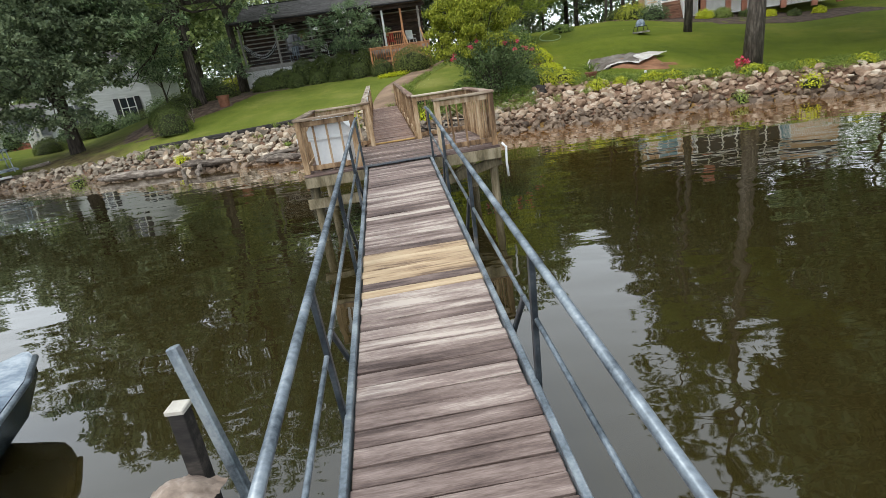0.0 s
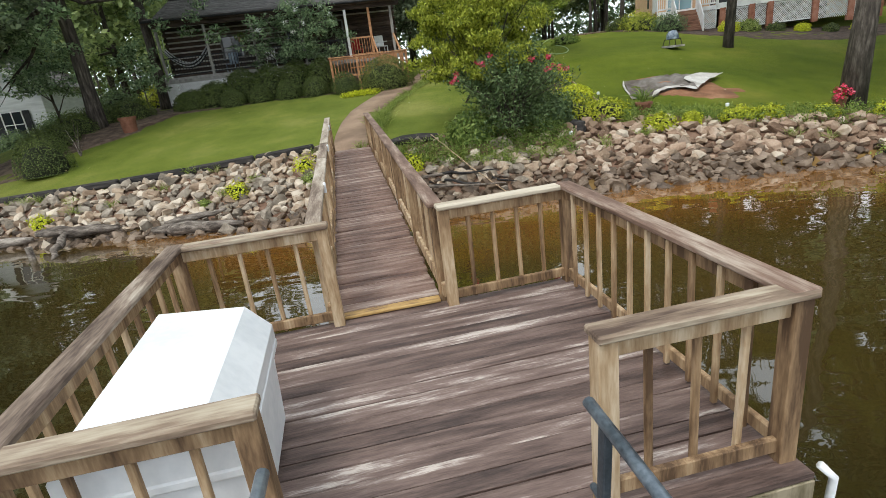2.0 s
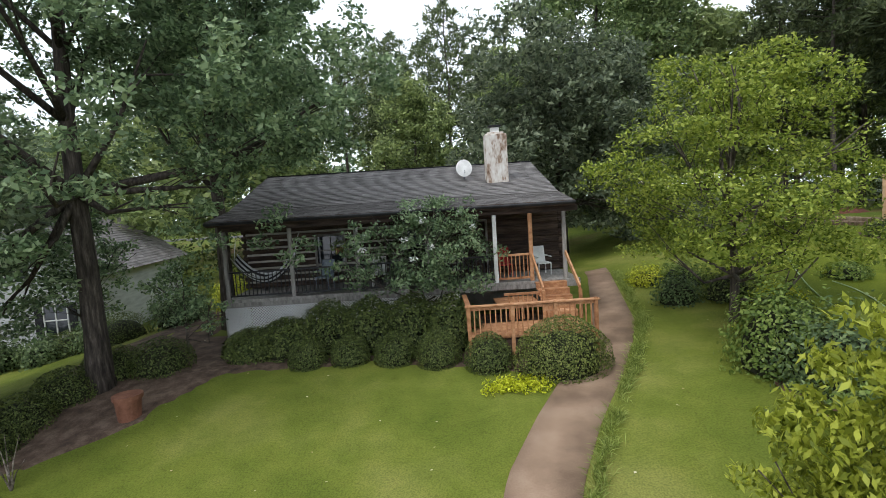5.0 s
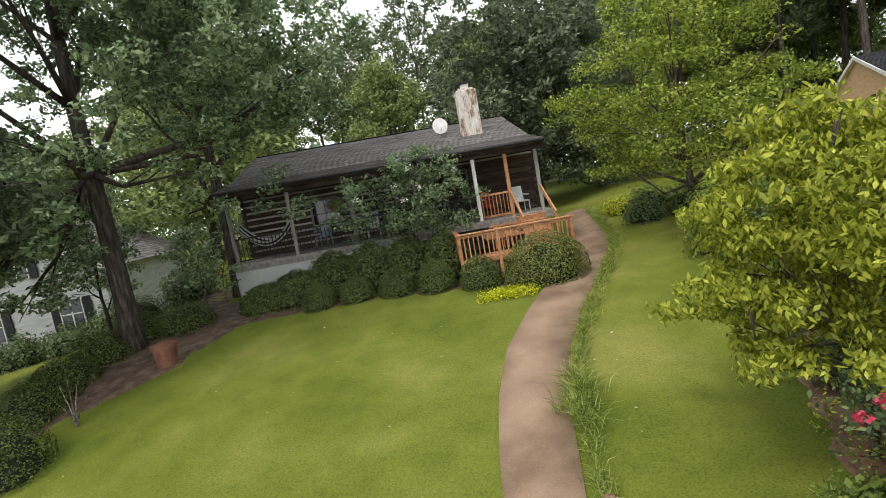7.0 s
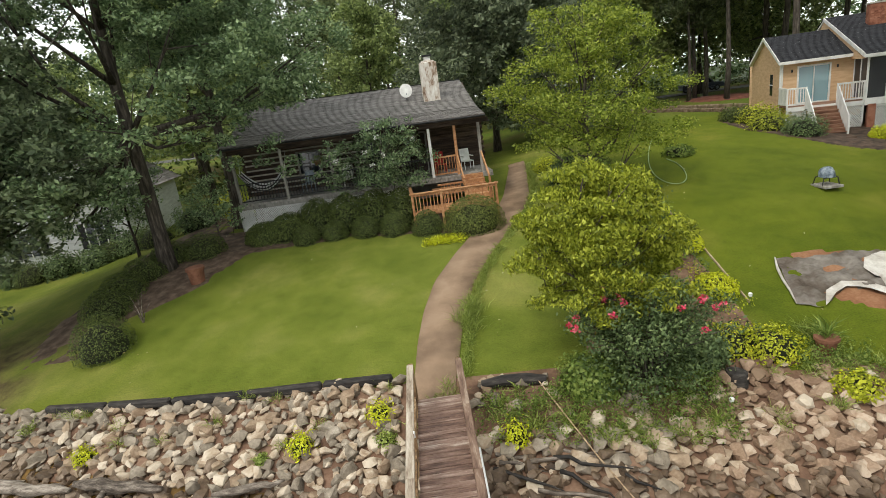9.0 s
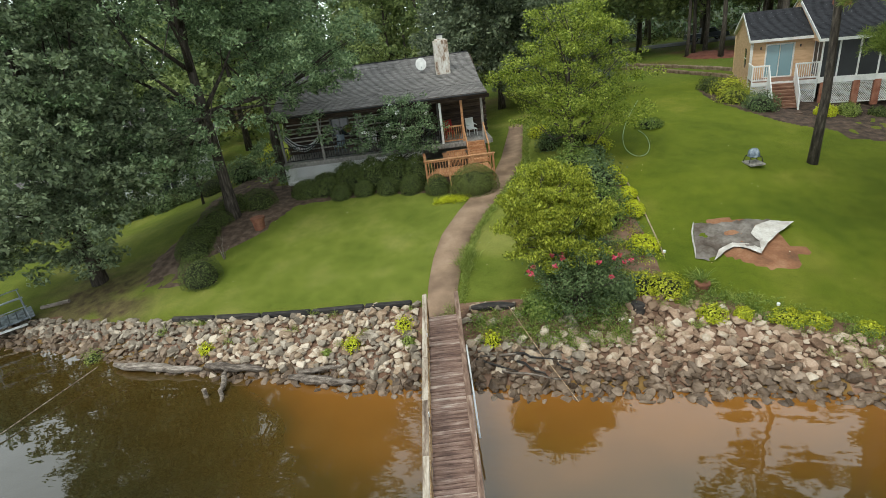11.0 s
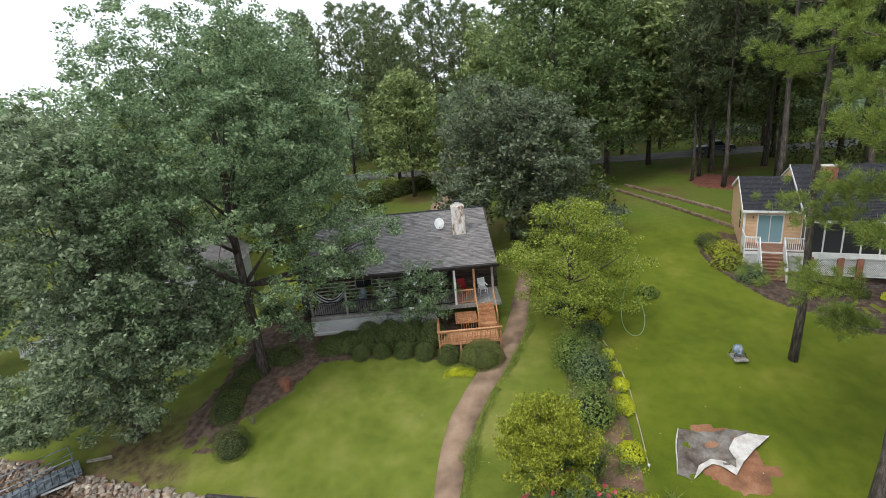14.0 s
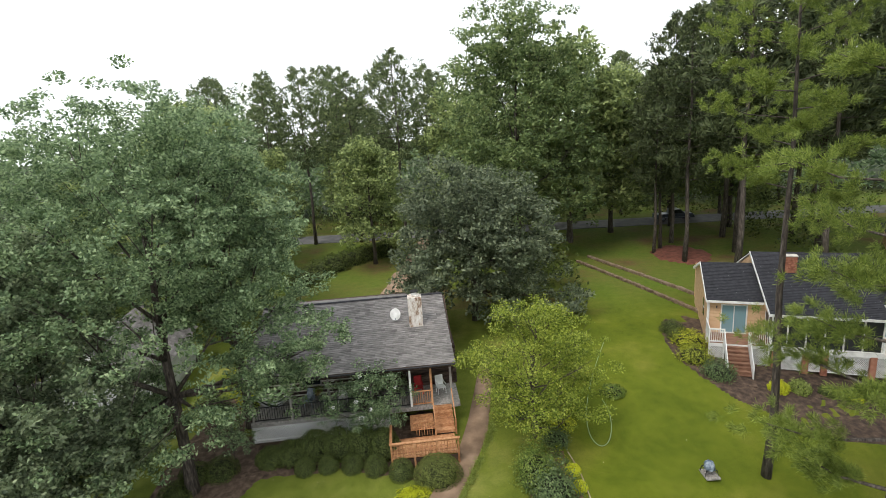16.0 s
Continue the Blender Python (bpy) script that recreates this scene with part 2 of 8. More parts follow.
# ---- mesh building ----
class Shape:
    """A mesh in the making: boxes with eased edges, tapered tubes, sheets and hulls in one list of vertices and faces."""

    def __init__(self):
        self.v, self.f = [], []

    def add(self, verts, faces):
        k = len(self.v)
        self.v += [tuple(p) for p in verts]
        self.f += [tuple(k + i for i in q) for q in faces]
        return self

    def box(self, c, s, rz=0.0, ease=0.008, m=None):
        """A box with centre c and size s whose edges are chamfered by ease."""
        hx, hy, hz = s[0] / 2, s[1] / 2, s[2] / 2
        e = min(ease, hx * 0.45, hy * 0.45, hz * 0.45)
        vs, idx = [], {}
        for sx in (-1, 1):
            for sy in (-1, 1):
                for sz in (-1, 1):
                    for a in range(3):
                        p = [sx * (hx - e), sy * (hy - e), sz * (hz - e)]
                        p[a] = (sx * hx, sy * hy, sz * hz)[a]
                        idx[sx, sy, sz, a] = len(vs)
                        vs.append(Vector(p))
        fs = []
        for a in range(3):
            b, d = (a + 1) % 3, (a + 2) % 3
            for sa in (-1, 1):
                q = []
                for sb, sd in ((-1, -1), (1, -1), (1, 1), (-1, 1)):
                    k = [0, 0, 0]
                    k[a], k[b], k[d] = sa, sb, sd
                    q.append(idx[k[0], k[1], k[2], a])
                fs.append(q if sa > 0 else q[::-1])
            for sb in (-1, 1):
                for sd in (-1, 1):
                    k0, k1 = [0, 0, 0], [0, 0, 0]
                    k0[a], k0[b], k0[d] = -1, sb, sd
                    k1[a], k1[b], k1[d] = 1, sb, sd
                    q = [idx[(*k0, b)], idx[(*k1, b)], idx[(*k1, d)], idx[(*k0, d)]]
                    fs.append(q if sb * sd < 0 else q[::-1])
        for sx in (-1, 1):
            for sy in (-1, 1):
                for sz in (-1, 1):
                    q = [idx[sx, sy, sz, 0], idx[sx, sy, sz, 1], idx[sx, sy, sz, 2]]
                    fs.append(q if sx * sy * sz > 0 else q[::-1])
        t = m if m is not None else Matrix.Translation(c) @ Matrix.Rotation(rz, 4, "Z")
        return self.add([t @ p for p in vs], fs)

    def beam(self, a, b, w, h, ease=0.006, up=(0, 0, 1)):
        """A box of width w and height h from a to b."""
        a, b = Vector(a), Vector(b)
        d = b - a
        x = d.normalized()
        z = Vector(up)
        y = z.cross(x).normalized()
        z = x.cross(y)
        m = Matrix((x, y, z)).transposed().to_4x4()
        m.translation = (a + b) / 2
        return self.box(None, (d.length, w, h), ease=ease, m=m)

    def tube(self, pts, radii, n=8, cap=True):
        """A tapered tube along points."""
        pts = [Vector(p) for p in pts]
        if not hasattr(radii, "__len__"):
            radii = [radii] * len(pts)
        rings = []
        ref = Vector((0.31, 0.17, 0.93))
        for i, (p, r) in enumerate(zip(pts, radii)):
            d = (pts[min(i + 1, len(pts) - 1)] - pts[max(i - 1, 0)]).normalized()
            if abs(d.dot(ref)) > 0.95:
                ref = Vector((0.9, 0.1, 0.2))
            x = d.cross(ref).normalized()
            y = d.cross(x)
            rings.append([p + r * (x * math.cos(2 * math.pi * k / n) + y * math.sin(2 * math.pi * k / n)) for k in range(n)])
        k0 = len(self.v)
        self.v += [tuple(p) for ring in rings for p in ring]
        for i in range(len(rings) - 1):
            for k in range(n):
                a, b = k0 + i * n + k, k0 + i * n + (k + 1) % n
                self.f.append((a, a + n, b + n, b))
        if cap:
            self.f.append(tuple(k0 + k for k in range(n)))
            self.f.append(tuple(k0 + (len(rings) - 1) * n + k for k in reversed(range(n))))
        return self

    def prism(self, outline, axis, lo, hi):
        """An outline (2D) drawn out along an axis from lo to hi."""
        def put(p, h):
            q = list(p)
            q.insert(axis, h)
            return q
        n = len(outline)
        vs = [put(p, lo) for p in outline] + [put(p, hi) for p in outline]
        fs = [tuple(range(n))[::-1], tuple(range(n, 2 * n))] + [(i, (i + 1) % n, n + (i + 1) % n, n + i) for i in range(n)]
        k = len(self.v)
        self.add(vs, fs)
        return self

    def mesh(self, name, material, smooth=False):
        me = bpy.data.meshes.new(name)
        me.from_pydata(self.v, [], self.f)
        me.materials.append(material)
        bm = bmesh.new()
        bm.from_mesh(me)
        bmesh.ops.recalc_face_normals(bm, faces=bm.faces)
        bm.to_mesh(me)
        bm.free()
        if smooth:
            me.shade_smooth()
        return me


def part(name, shape, material, parent=None, label="", at=None, smooth=False):
    """One mesh object, under a thing or a part if one is given."""
    data = shape.mesh(name, material, smooth) if isinstance(shape, Shape) else shape
    ob = new(name, data)
    if at is not None:
        ob.matrix_basis = at
    if parent is not None:
        ob.parent = parent
    if label:
        tagged(ob, label)
    return ob


def thing(name, at, label, category, group="", kind=""):
    ob = new(name)
    ob.matrix_basis = at
    ob.empty_display_size = 0.2
    return tagged(ob, label, category, group, kind)


def solo(name, shape, material, label, category, at=None, group="", kind="", smooth=False):
    """A thing that is a single mesh."""
    return tagged(part(name, shape, material, None, "", at, smooth), label, category, group, kind)


def smoothstep(a, b, x):
    u = min(1.0, max(0.0, (x - a) / (b - a)))
    return u * u * (3 - 2 * u)


def along(table, x):
    if x <= table[0][0]:
        return table[0][1]
    for (x0, y0), (x1, y1) in zip(table, table[1:]):
        if x <= x1:
            return y0 + (y1 - y0) * (x - x0) / (x1 - x0)
    return table[-1][1]


# ---- the lie of the land: z = 0 is the lake ----
WATERLINE = [(-90, 31), (-40, 27), (-25, 26.05), (-18.6, 24.75), (-14.3, 23.55), (-10.6, 22.55), (-7.8, 22.0), (-5.5, 21.5), (-3.5, 21.2), (-1.4, 21.1), (0.4, 20.75), (2, 20.75), (4.3, 20.5), (6.5, 20.35), (7.8, 20.3), (9.5, 19.9), (12, 19.0), (15, 18.0), (25, 15.0), (60, 3.6)]
BANKLINE = [(-90, 33), (-40, 28.5), (-25, 27.1), (-18, 25.65), (-13.6, 24.7), (-9, 24.25), (-5.6, 24.12), (-3.5, 23.95), (-1, 23.75), (1, 23.6), (3.1, 23.4), (4.6, 23.7), (6.3, 23.4), (7.6, 22.6), (8.7, 21.8), (10, 21.0), (13, 19.8), (15, 19.2), (25, 16.4), (60, 5)]
BANKTOP = [(-40, 0.35), (-25, 0.4), (-18, 0.55), (-13.8, 0.85), (-10.6, 0.98), (-6.8, 1.15), (-3.6, 1.36), (0, 1.4), (5, 1.22), (7.5, 1.02), (10, 0.86), (15, 0.74), (30, 0.7)]
LEFTRISE = [(24, 0.0), (33.5, 2.7), (50, 3.4), (88, 4.2), (200, 4.4)]
RIGHTRISE = [(33, 2.95), (40, 3.75), (46, 4.2), (60, 4.35), (88, 4.2), (200, 4.4)]


def ground_z(x, y):
    w, b, top = along(WATERLINE, x), along(BANKLINE, x), along(BANKTOP, x)
    if y < w:
        return max(-3.0, -0.28 * (w - y))
    if y < b:
        return top * (y - w) / (b - w)
    # two slopes of lawn, left and right of the path
    zl = top + (2.7 - top) * (y - b) / (33.5 - b) if y < 33.5 else along(LEFTRISE, y)
    zr = top + (2.95 - top) * (y - b) / (33 - b) if y < 33 else along(RIGHTRISE, y)
    if b < y < 33:
        zr -= 0.2 * math.sin(math.pi * (y - b) / (33 - b))
    # the lawn falls away gently to the far side
    zr -= 4.0 * max(0.0, min(x / y, 0.62) - 0.33) * smoothstep(b, b + 5, y) * (1 - smoothstep(42, 60, y))
    zl -= 1.5 * smoothstep(15, 24, -x) * smoothstep(b, b + 8, y) * (1 - smoothstep(55, 75, y))
    k = smoothstep(-1, 6, x)
    return zl * (1 - k) + zr * k


PATH_L = [(23.1, -3.2), (25.5, -3.3), (27.2, -3.26), (29.1, -3.03), (31.1, -2.4), (33.3, -1.55), (35.5, -0.7), (38.4, -0.2), (45, 0.5)]
PATH_R = [(23.1, -2.28), (25.2, -2.13), (27, -2.04), (29, -1.67), (30.8, -1.1), (33.1, -0.2), (35.3, 0.5), (37.3, 0.98), (45, 1.5)]


# ---- materials of the land ----
def lawn_material():
    m = bpy.data.materials.new("lawn")
    m.use_nodes = True
    n, l = m.node_tree.nodes, m.node_tree.links
    b = n["Principled BSDF"]
    tc = n.new("ShaderNodeTexCoord")

    def noise_tex(s, d=4.0):
        t = n.new("ShaderNodeTexNoise")
        t.inputs["Scale"].default_value, t.inputs["Detail"].default_value = s, d
        l.new(tc.outputs["Object"], t.inputs["Vector"])
        return t.outputs["Fac"]

    def ramp(fac, stops):
        r = n.new("ShaderNodeValToRGB")
        while len(r.color_ramp.elements) < len(stops):
            r.color_ramp.elements.new(0.5)
        for e, (at, c) in zip(r.color_ramp.elements, stops):
            e.position, e.color = at, (*c, 1)
        l.new(fac, r.inputs[0])
        return r.outputs[0]

    base = ramp(noise_tex(0.35, 6), [(0.3, (0.096, 0.128, 0.016)), (0.5, (0.140, 0.170, 0.026)), (0.68, (0.212, 0.222, 0.055))])
    lush = ramp(noise_tex(0.3, 6), [(0.3, (0.080, 0.110, 0.008)), (0.55, (0.116, 0.146, 0.012)), (0.72, (0.170, 0.178, 0.026))])
    far = ramp(noise_tex(0.2, 6), [(0.35, (0.10, 0.15, 0.02)), (0.56, (0.13, 0.15, 0.03)), (0.72, (0.14, 0.09, 0.045))])
    sep = n.new("ShaderNodeSeparateXYZ")
    l.new(tc.outputs["Object"], sep.inputs[0])

    def step(src, lo, hi):
        r = n.new("ShaderNodeMapRange")
        r.inputs["From Min"].default_value, r.inputs["From Max"].default_value = lo, hi
        l.new(src, r.inputs["Value"])
        return r.outputs[0]

    def mixc(f, a, c):
        x = n.new("ShaderNodeMix")
        x.data_type = "RGBA"
        l.new(f, x.inputs["Factor"])
        l.new(a, x.inputs["A"])
        l.new(c, x.inputs["B"])
        return x.outputs["Result"]

    col = mixc(step(sep.outputs["X"], 3.0, 6.0), base, lush)
    col = mixc(step(sep.outputs["Y"], 50.0, 60.0), col, far)
    col = mixc(step(sep.outputs["Y"], 102.0, 112.0), col, ramp(noise_tex(0.15, 6), [(0.35, (0.018, 0.028, 0.010)), (0.65, (0.045, 0.062, 0.022))]))
    # thin worn grass in the shade of the shore trees
    worn = n.new("ShaderNodeMath")
    worn.operation = "MULTIPLY"
    l.new(step(sep.outputs["X"], -14.5, -17.0), worn.inputs[0])
    l.new(step(sep.outputs["X"], -23.5, -21.0), worn.inputs[1])
    worn2 = n.new("ShaderNodeMath")
    worn2.operation = "MULTIPLY"
    l.new(worn.outputs[0], worn2.inputs[0])
    l.new(step(noise_tex(0.5, 5), 0.38, 0.56), worn2.inputs[1])
    worn3 = n.new("ShaderNodeMath")
    worn3.operation = "MULTIPLY"
    l.new(worn2.outputs[0], worn3.inputs[0])
    l.new(step(sep.outputs["Y"], 32.0, 28.0), worn3.inputs[1])
    col = mixc(worn3.outputs[0], col, ramp(noise_tex(2.5, 5), [(0.35, (0.075, 0.055, 0.032)), (0.6, (0.15, 0.125, 0.055))]))
    patch = n.new("ShaderNodeMix")
    patch.data_type, patch.blend_type = "RGBA", "MULTIPLY"
    patch.inputs["Factor"].default_value = 0.5
    l.new(col, patch.inputs["A"])
    l.new(ramp(noise_tex(1.6, 5), [(0.32, (0.74, 0.80, 0.72)), (0.5, (1.0, 1.0, 1.0)), (0.68, (1.22, 1.12, 1.25))]), patch.inputs["B"])
    col = patch.outputs["Result"]
    blade = noise_tex(28, 5)
    dark = n.new("ShaderNodeMix")
    dark.data_type, dark.blend_type = "RGBA", "MULTIPLY"
    dark.inputs["Factor"].default_value = 0.75
    l.new(col, dark.inputs["A"])
    l.new(ramp(blade, [(0.3, (0.55, 0.55, 0.5)), (0.6, (1.12, 1.12, 1.05))]), dark.inputs["B"])
    l.new(dark.outputs["Result"], b.inputs["Base Color"])
    b.inputs["Roughness"].default_value = 0.9
    b.inputs["Specular IOR Level"].default_value = 0.15
    bp = n.new("ShaderNodeBump")
    bp.inputs["Strength"].default_value, bp.inputs["Distance"].default_value = 0.6, 0.03
    l.new(blade, bp.inputs["Height"])
    l.new(bp.outputs[0], b.inputs["Normal"])
    return m


LAWN = lawn_material()
SOIL = mat("red_clay_soil", [(0.25, (0.07, 0.042, 0.028)), (0.5, (0.165, 0.095, 0.062)), (0.75, (0.28, 0.18, 0.125))], scale=1.2, fine=14, rough=0.95, bump=0.6, dist=0.03)
MULCH = mat("pine_bark_mulch", [(0.25, (0.03, 0.02, 0.014)), (0.5, (0.085, 0.055, 0.038)), (0.75, (0.17, 0.12, 0.085))], scale=3, fine=25, rough=0.95, bump=0.8, dist=0.03)
BED = mat("lake_bed", [(0.3, (0.10, 0.06, 0.02)), (0.6, (0.22, 0.13, 0.04))], scale=0.6, fine=5, rough=0.95)
CONC = mat("aggregate_path", [(0.25, (0.165, 0.108, 0.070)), (0.5, (0.29, 0.198, 0.132)), (0.75, (0.40, 0.295, 0.21))], scale=0.9, fine=45, rough=0.9, bump=0.3, dist=0.006)
ASPH = mat("asphalt", [(0.3, (0.10, 0.10, 0.10)), (0.6, (0.16, 0.155, 0.15))], scale=0.8, fine=40, rough=0.9, bump=0.2)

# the ground is one sheet from the lake bed to the horizon, finer near the shore
xs = sorted({round(v, 3) for v in [-600, -300, -150, -90, -60, -45] + [-36 + 0.75 * i for i in range(88)] + [34, 45, 60, 90, 150, 300, 600]})
ys = sorted({round(v, 3) for v in [-400, -150, -60, -25, -5, 5, 10] + [12 + 0.5 * i for i in range(60)] + [42 + 1.5 * i for i in range(36)] + [100, 120, 160, 250, 400, 700]})
verts, faces = [], []
for y in ys:
    for x in xs:
        z = ground_z(x, y)
        if z > 0.2 and y > along(BANKLINE, x) + 0.5 and y < 100:
            z += 0.05 * noise.noise((x * 0.35, y * 0.35, 0)) + 0.02 * noise.noise((x, y, 3))
        verts.append((x, y, z))
nx = len(xs)
for j in range(len(ys) - 1):
    for i in range(nx - 1):
        faces.append((j * nx + i, j * nx + i + 1, (j + 1) * nx + i + 1, (j + 1) * nx + i))
land = Shape().add(verts, faces)
gme = land.mesh("ground", LAWN, smooth=True)
gme.materials.append(SOIL)
gme.materials.append(BED)
for p in gme.polygons:
    c = p.center
    if c.y < along(WATERLINE, c.x) + 0.2:
        p.material_index = 2
    elif c.y < along(BANKLINE, c.x) + 0.15 and c.x > -60:
        p.material_index = 1
ground = tagged(new("ground", gme), "green mown lawn sloping up from a stony lake shore", "ground", kind="structure")


def sheet(name, inside, material, lift, x0, x1, y0, y1, step=0.35):
    """A thin bed laid on the lawn, where inside(x, y) holds, with a skirt that sinks into it."""
    s, idx = Shape(), {}
    nx_, ny_ = int((x1 - x0) / step) + 1, int((y1 - y0) / step) + 1
    ok = [[inside(x0 + step * i, y0 + step * j) for i in range(nx_ + 1)] for j in range(ny_ + 1)]

    def vert(i, j):
        if (i, j) not in idx:
            x, y = x0 + step * i, y0 + step * j
            edge = not all(ok[min(max(j + dj, 0), ny_)][min(max(i + di, 0), nx_)] for di in (-1, 0, 1) for dj in (-1, 0, 1))
            idx[i, j] = len(s.v)
            s.v.append((x, y, ground_z(x, y) + (-0.04 if edge else lift) + 0.03 * noise.noise((x * 2, y * 2, 1))))
        return idx[i, j]
    for j in range(ny_):
        for i in range(nx_):
            if ok[j][i] and ok[j][i + 1] and ok[j + 1][i] and ok[j + 1][i + 1]:
                s.f.append((vert(i, j), vert(i + 1, j), vert(i + 1, j + 1), vert(i, j + 1)))
    return tagged(new(name, s.mesh(name, material, True)), kind="structure")


# ---- the lake ----
def water_material():
    m = bpy.data.materials.new("lake_water")
    m.use_nodes = True
    n, l = m.node_tree.nodes, m.node_tree.links
    b = n["Principled BSDF"]
    b.inputs["Roughness"].default_value, b.inputs["IOR"].default_value = 0.015, 1.33
    b.inputs["Specular IOR Level"].default_value = 0.9
    tc = n.new("ShaderNodeTexCoord")
    sep = n.new("ShaderNodeSeparateXYZ")
    l.new(tc.outputs["Object"], sep.inputs[0])
    # silt: tea-brown in the shallows along the shore, dark olive further out
    depth = n.new("ShaderNodeAttribute")
    depth.attribute_name = "depth"
    blot = n.new("ShaderNodeTexNoise")
    blot.inputs["Scale"].default_value = 0.25
    l.new(tc.outputs["Object"], blot.inputs["Vector"])
    add = n.new("ShaderNodeMath")
    add.operation = "MULTIPLY_ADD"
    l.new(blot.outputs["Fac"], add.inputs[0])
    add.inputs[1].default_value = 0.35
    l.new(depth.outputs["Fac"], add.inputs[2])
    r = n.new("ShaderNodeValToRGB")
    while len(r.color_ramp.elements) < 4:
        r.color_ramp.elements.new(0.5)
    for e, (at, c) in zip(r.color_ramp.elements, [(0.15, (0.25, 0.105, 0.020)), (0.33, (0.165, 0.074, 0.014)), (0.52, (0.064, 0.040, 0.009)), (1.0, (0.026, 0.020, 0.006))]):
        e.position, e.color = at, (*c, 1)
    l.new(add.outputs[0], r.inputs[0])
    l.new(r.outputs[0], b.inputs["Base Color"])
    wave, fine, mask = (n.new("ShaderNodeTexNoise") for _ in range(3))
    mp = n.new("ShaderNodeMapping")
    mp.inputs["Scale"].default_value = (0.8, 1.6, 1)
    mp.inputs["Rotation"].default_value = (0, 0, 0.35)
    l.new(tc.outputs["Object"], mp.inputs["Vector"])
    for t, s, d in ((wave, 0.75, 1.5), (fine, 2.6, 1.5), (mask, 0.22, 2.0)):
        t.inputs["Scale"].default_value, t.inputs["Detail"].default_value = s, d
        l.new(mp.outputs[0], t.inputs["Vector"])
    sm = n.new("ShaderNodeMath")
    sm.operation = "MULTIPLY_ADD"
    breeze = n.new("ShaderNodeMapRange")
    breeze.inputs["From Min"].default_value, breeze.inputs["From Max"].default_value = 0.42, 0.62
    breeze.inputs["To Min"].default_value, breeze.inputs["To Max"].default_value = 0.05, 0.32
    l.new(mask.outputs["Fac"], breeze.inputs["Value"])
    l.new(breeze.outputs[0], sm.inputs[1])
    l.new(fine.outputs["Fac"], sm.inputs[0])
    l.new(wave.outputs["Fac"], sm.inputs[2])
    bp = n.new("ShaderNodeBump")
    bp.inputs["Strength"].default_value, bp.inputs["Distance"].default_value = 1.0, 0.016
    l.new(sm.outputs[0], bp.inputs["Height"])
    l.new(bp.outputs[0], b.inputs["Normal"])
    b.inputs["Coat Weight"].default_value, b.inputs["Coat IOR"].default_value, b.inputs["Coat Roughness"].default_value = 1.0, 1.45, 0.015
    l.new(bp.outputs[0], b.inputs["Coat Normal"])
    return m


WATER = water_material()
wx = [-400, -150, -60] + [-40 + 1.0 * i for i in range(81)] + [60, 150, 400]
wy = [-400, -150, -60, -30, -15] + [-8 + 1.0 * i for i in range(36)] + [32]
vs = [(x, y, 0.0) for y in wy for x in wx]
k = len(wx)
lake = Shape().add(vs, [(j * k + i, j * k + i + 1, (j + 1) * k + i + 1, (j + 1) * k + i) for j in range(len(wy) - 1) for i in range(k - 1)])
wme = lake.mesh("water", WATER, True)
attr = wme.attributes.new("depth", "FLOAT", "POINT")
for i, v in enumerate(wme.vertices):
    attr.data[i].value = min(1.0, max(0.0, (along(WATERLINE, v.co.x) - v.co.y) / (13.0 - 3.5 * smoothstep(3, 9, -v.co.x)) + 0.28 * smoothstep(5, 11, -v.co.x)))
water = tagged(new("water", wme), "still brown lake water with ripples reflecting the trees", "water", kind="structure")

# ---- the garden path ----
s = Shape()
n_ = 60
for i in range(n_ + 1):
    y = 23.15 + (46.0 - 23.15) * i / n_
    xl, xr = along(PATH_L, y), along(PATH_R, y)
    for q, (x, dz) in enumerate(((xl, -0.1), (xl, 0.045), ((xl + xr) / 2, 0.055), (xr, 0.045), (xr, -0.1))):
        s.v.append((x, y, ground_z(x, y) + dz))
for i in range(n_):
    for q in range(4):
        a = i * 5 + q
        s.f.append((a, a + 1, a + 6, a + 5))
tagged(new("garden_path", s.mesh("garden_path", CONC, True)), "curving tan exposed-aggregate concrete path", "path", kind="structure")

# ---- beds cut into the lawn ----
SHADE_EDGE = [(27.01, -14.77), (27.7, -13.59), (29.09, -13.79), (29.79, -13.2), (31, -12.1), (32.5, -11.15), (34.73, -10.49)]
sheet("shade_bed", lambda x, y: 26.9 < y < 42 and x < along(SHADE_EDGE, y) + 0.25 * math.sin(y * 1.7) and x > -17.4 + 0.3 * math.sin(y) and not (x > -13.6 and y > 37.5), MULCH, 0.03, -26, -9, 26, 46, 0.22)
_c, _s = math.cos(radians(9.28)), math.sin(radians(9.28))


def in_cabin_bed(x, y):
    u, v = (x + 0.65) * _c + (y - 38.19) * _s, -(x + 0.65) * _s + (y - 38.19) * _c
    return -12.6 < u < -0.2 and max(-4.9, -3.3 - 0.4 * max(0.0, u + 7)) + 0.12 * math.sin(u * 1.7) < v < 2.0 and x < along(PATH_L, y) - 0.1


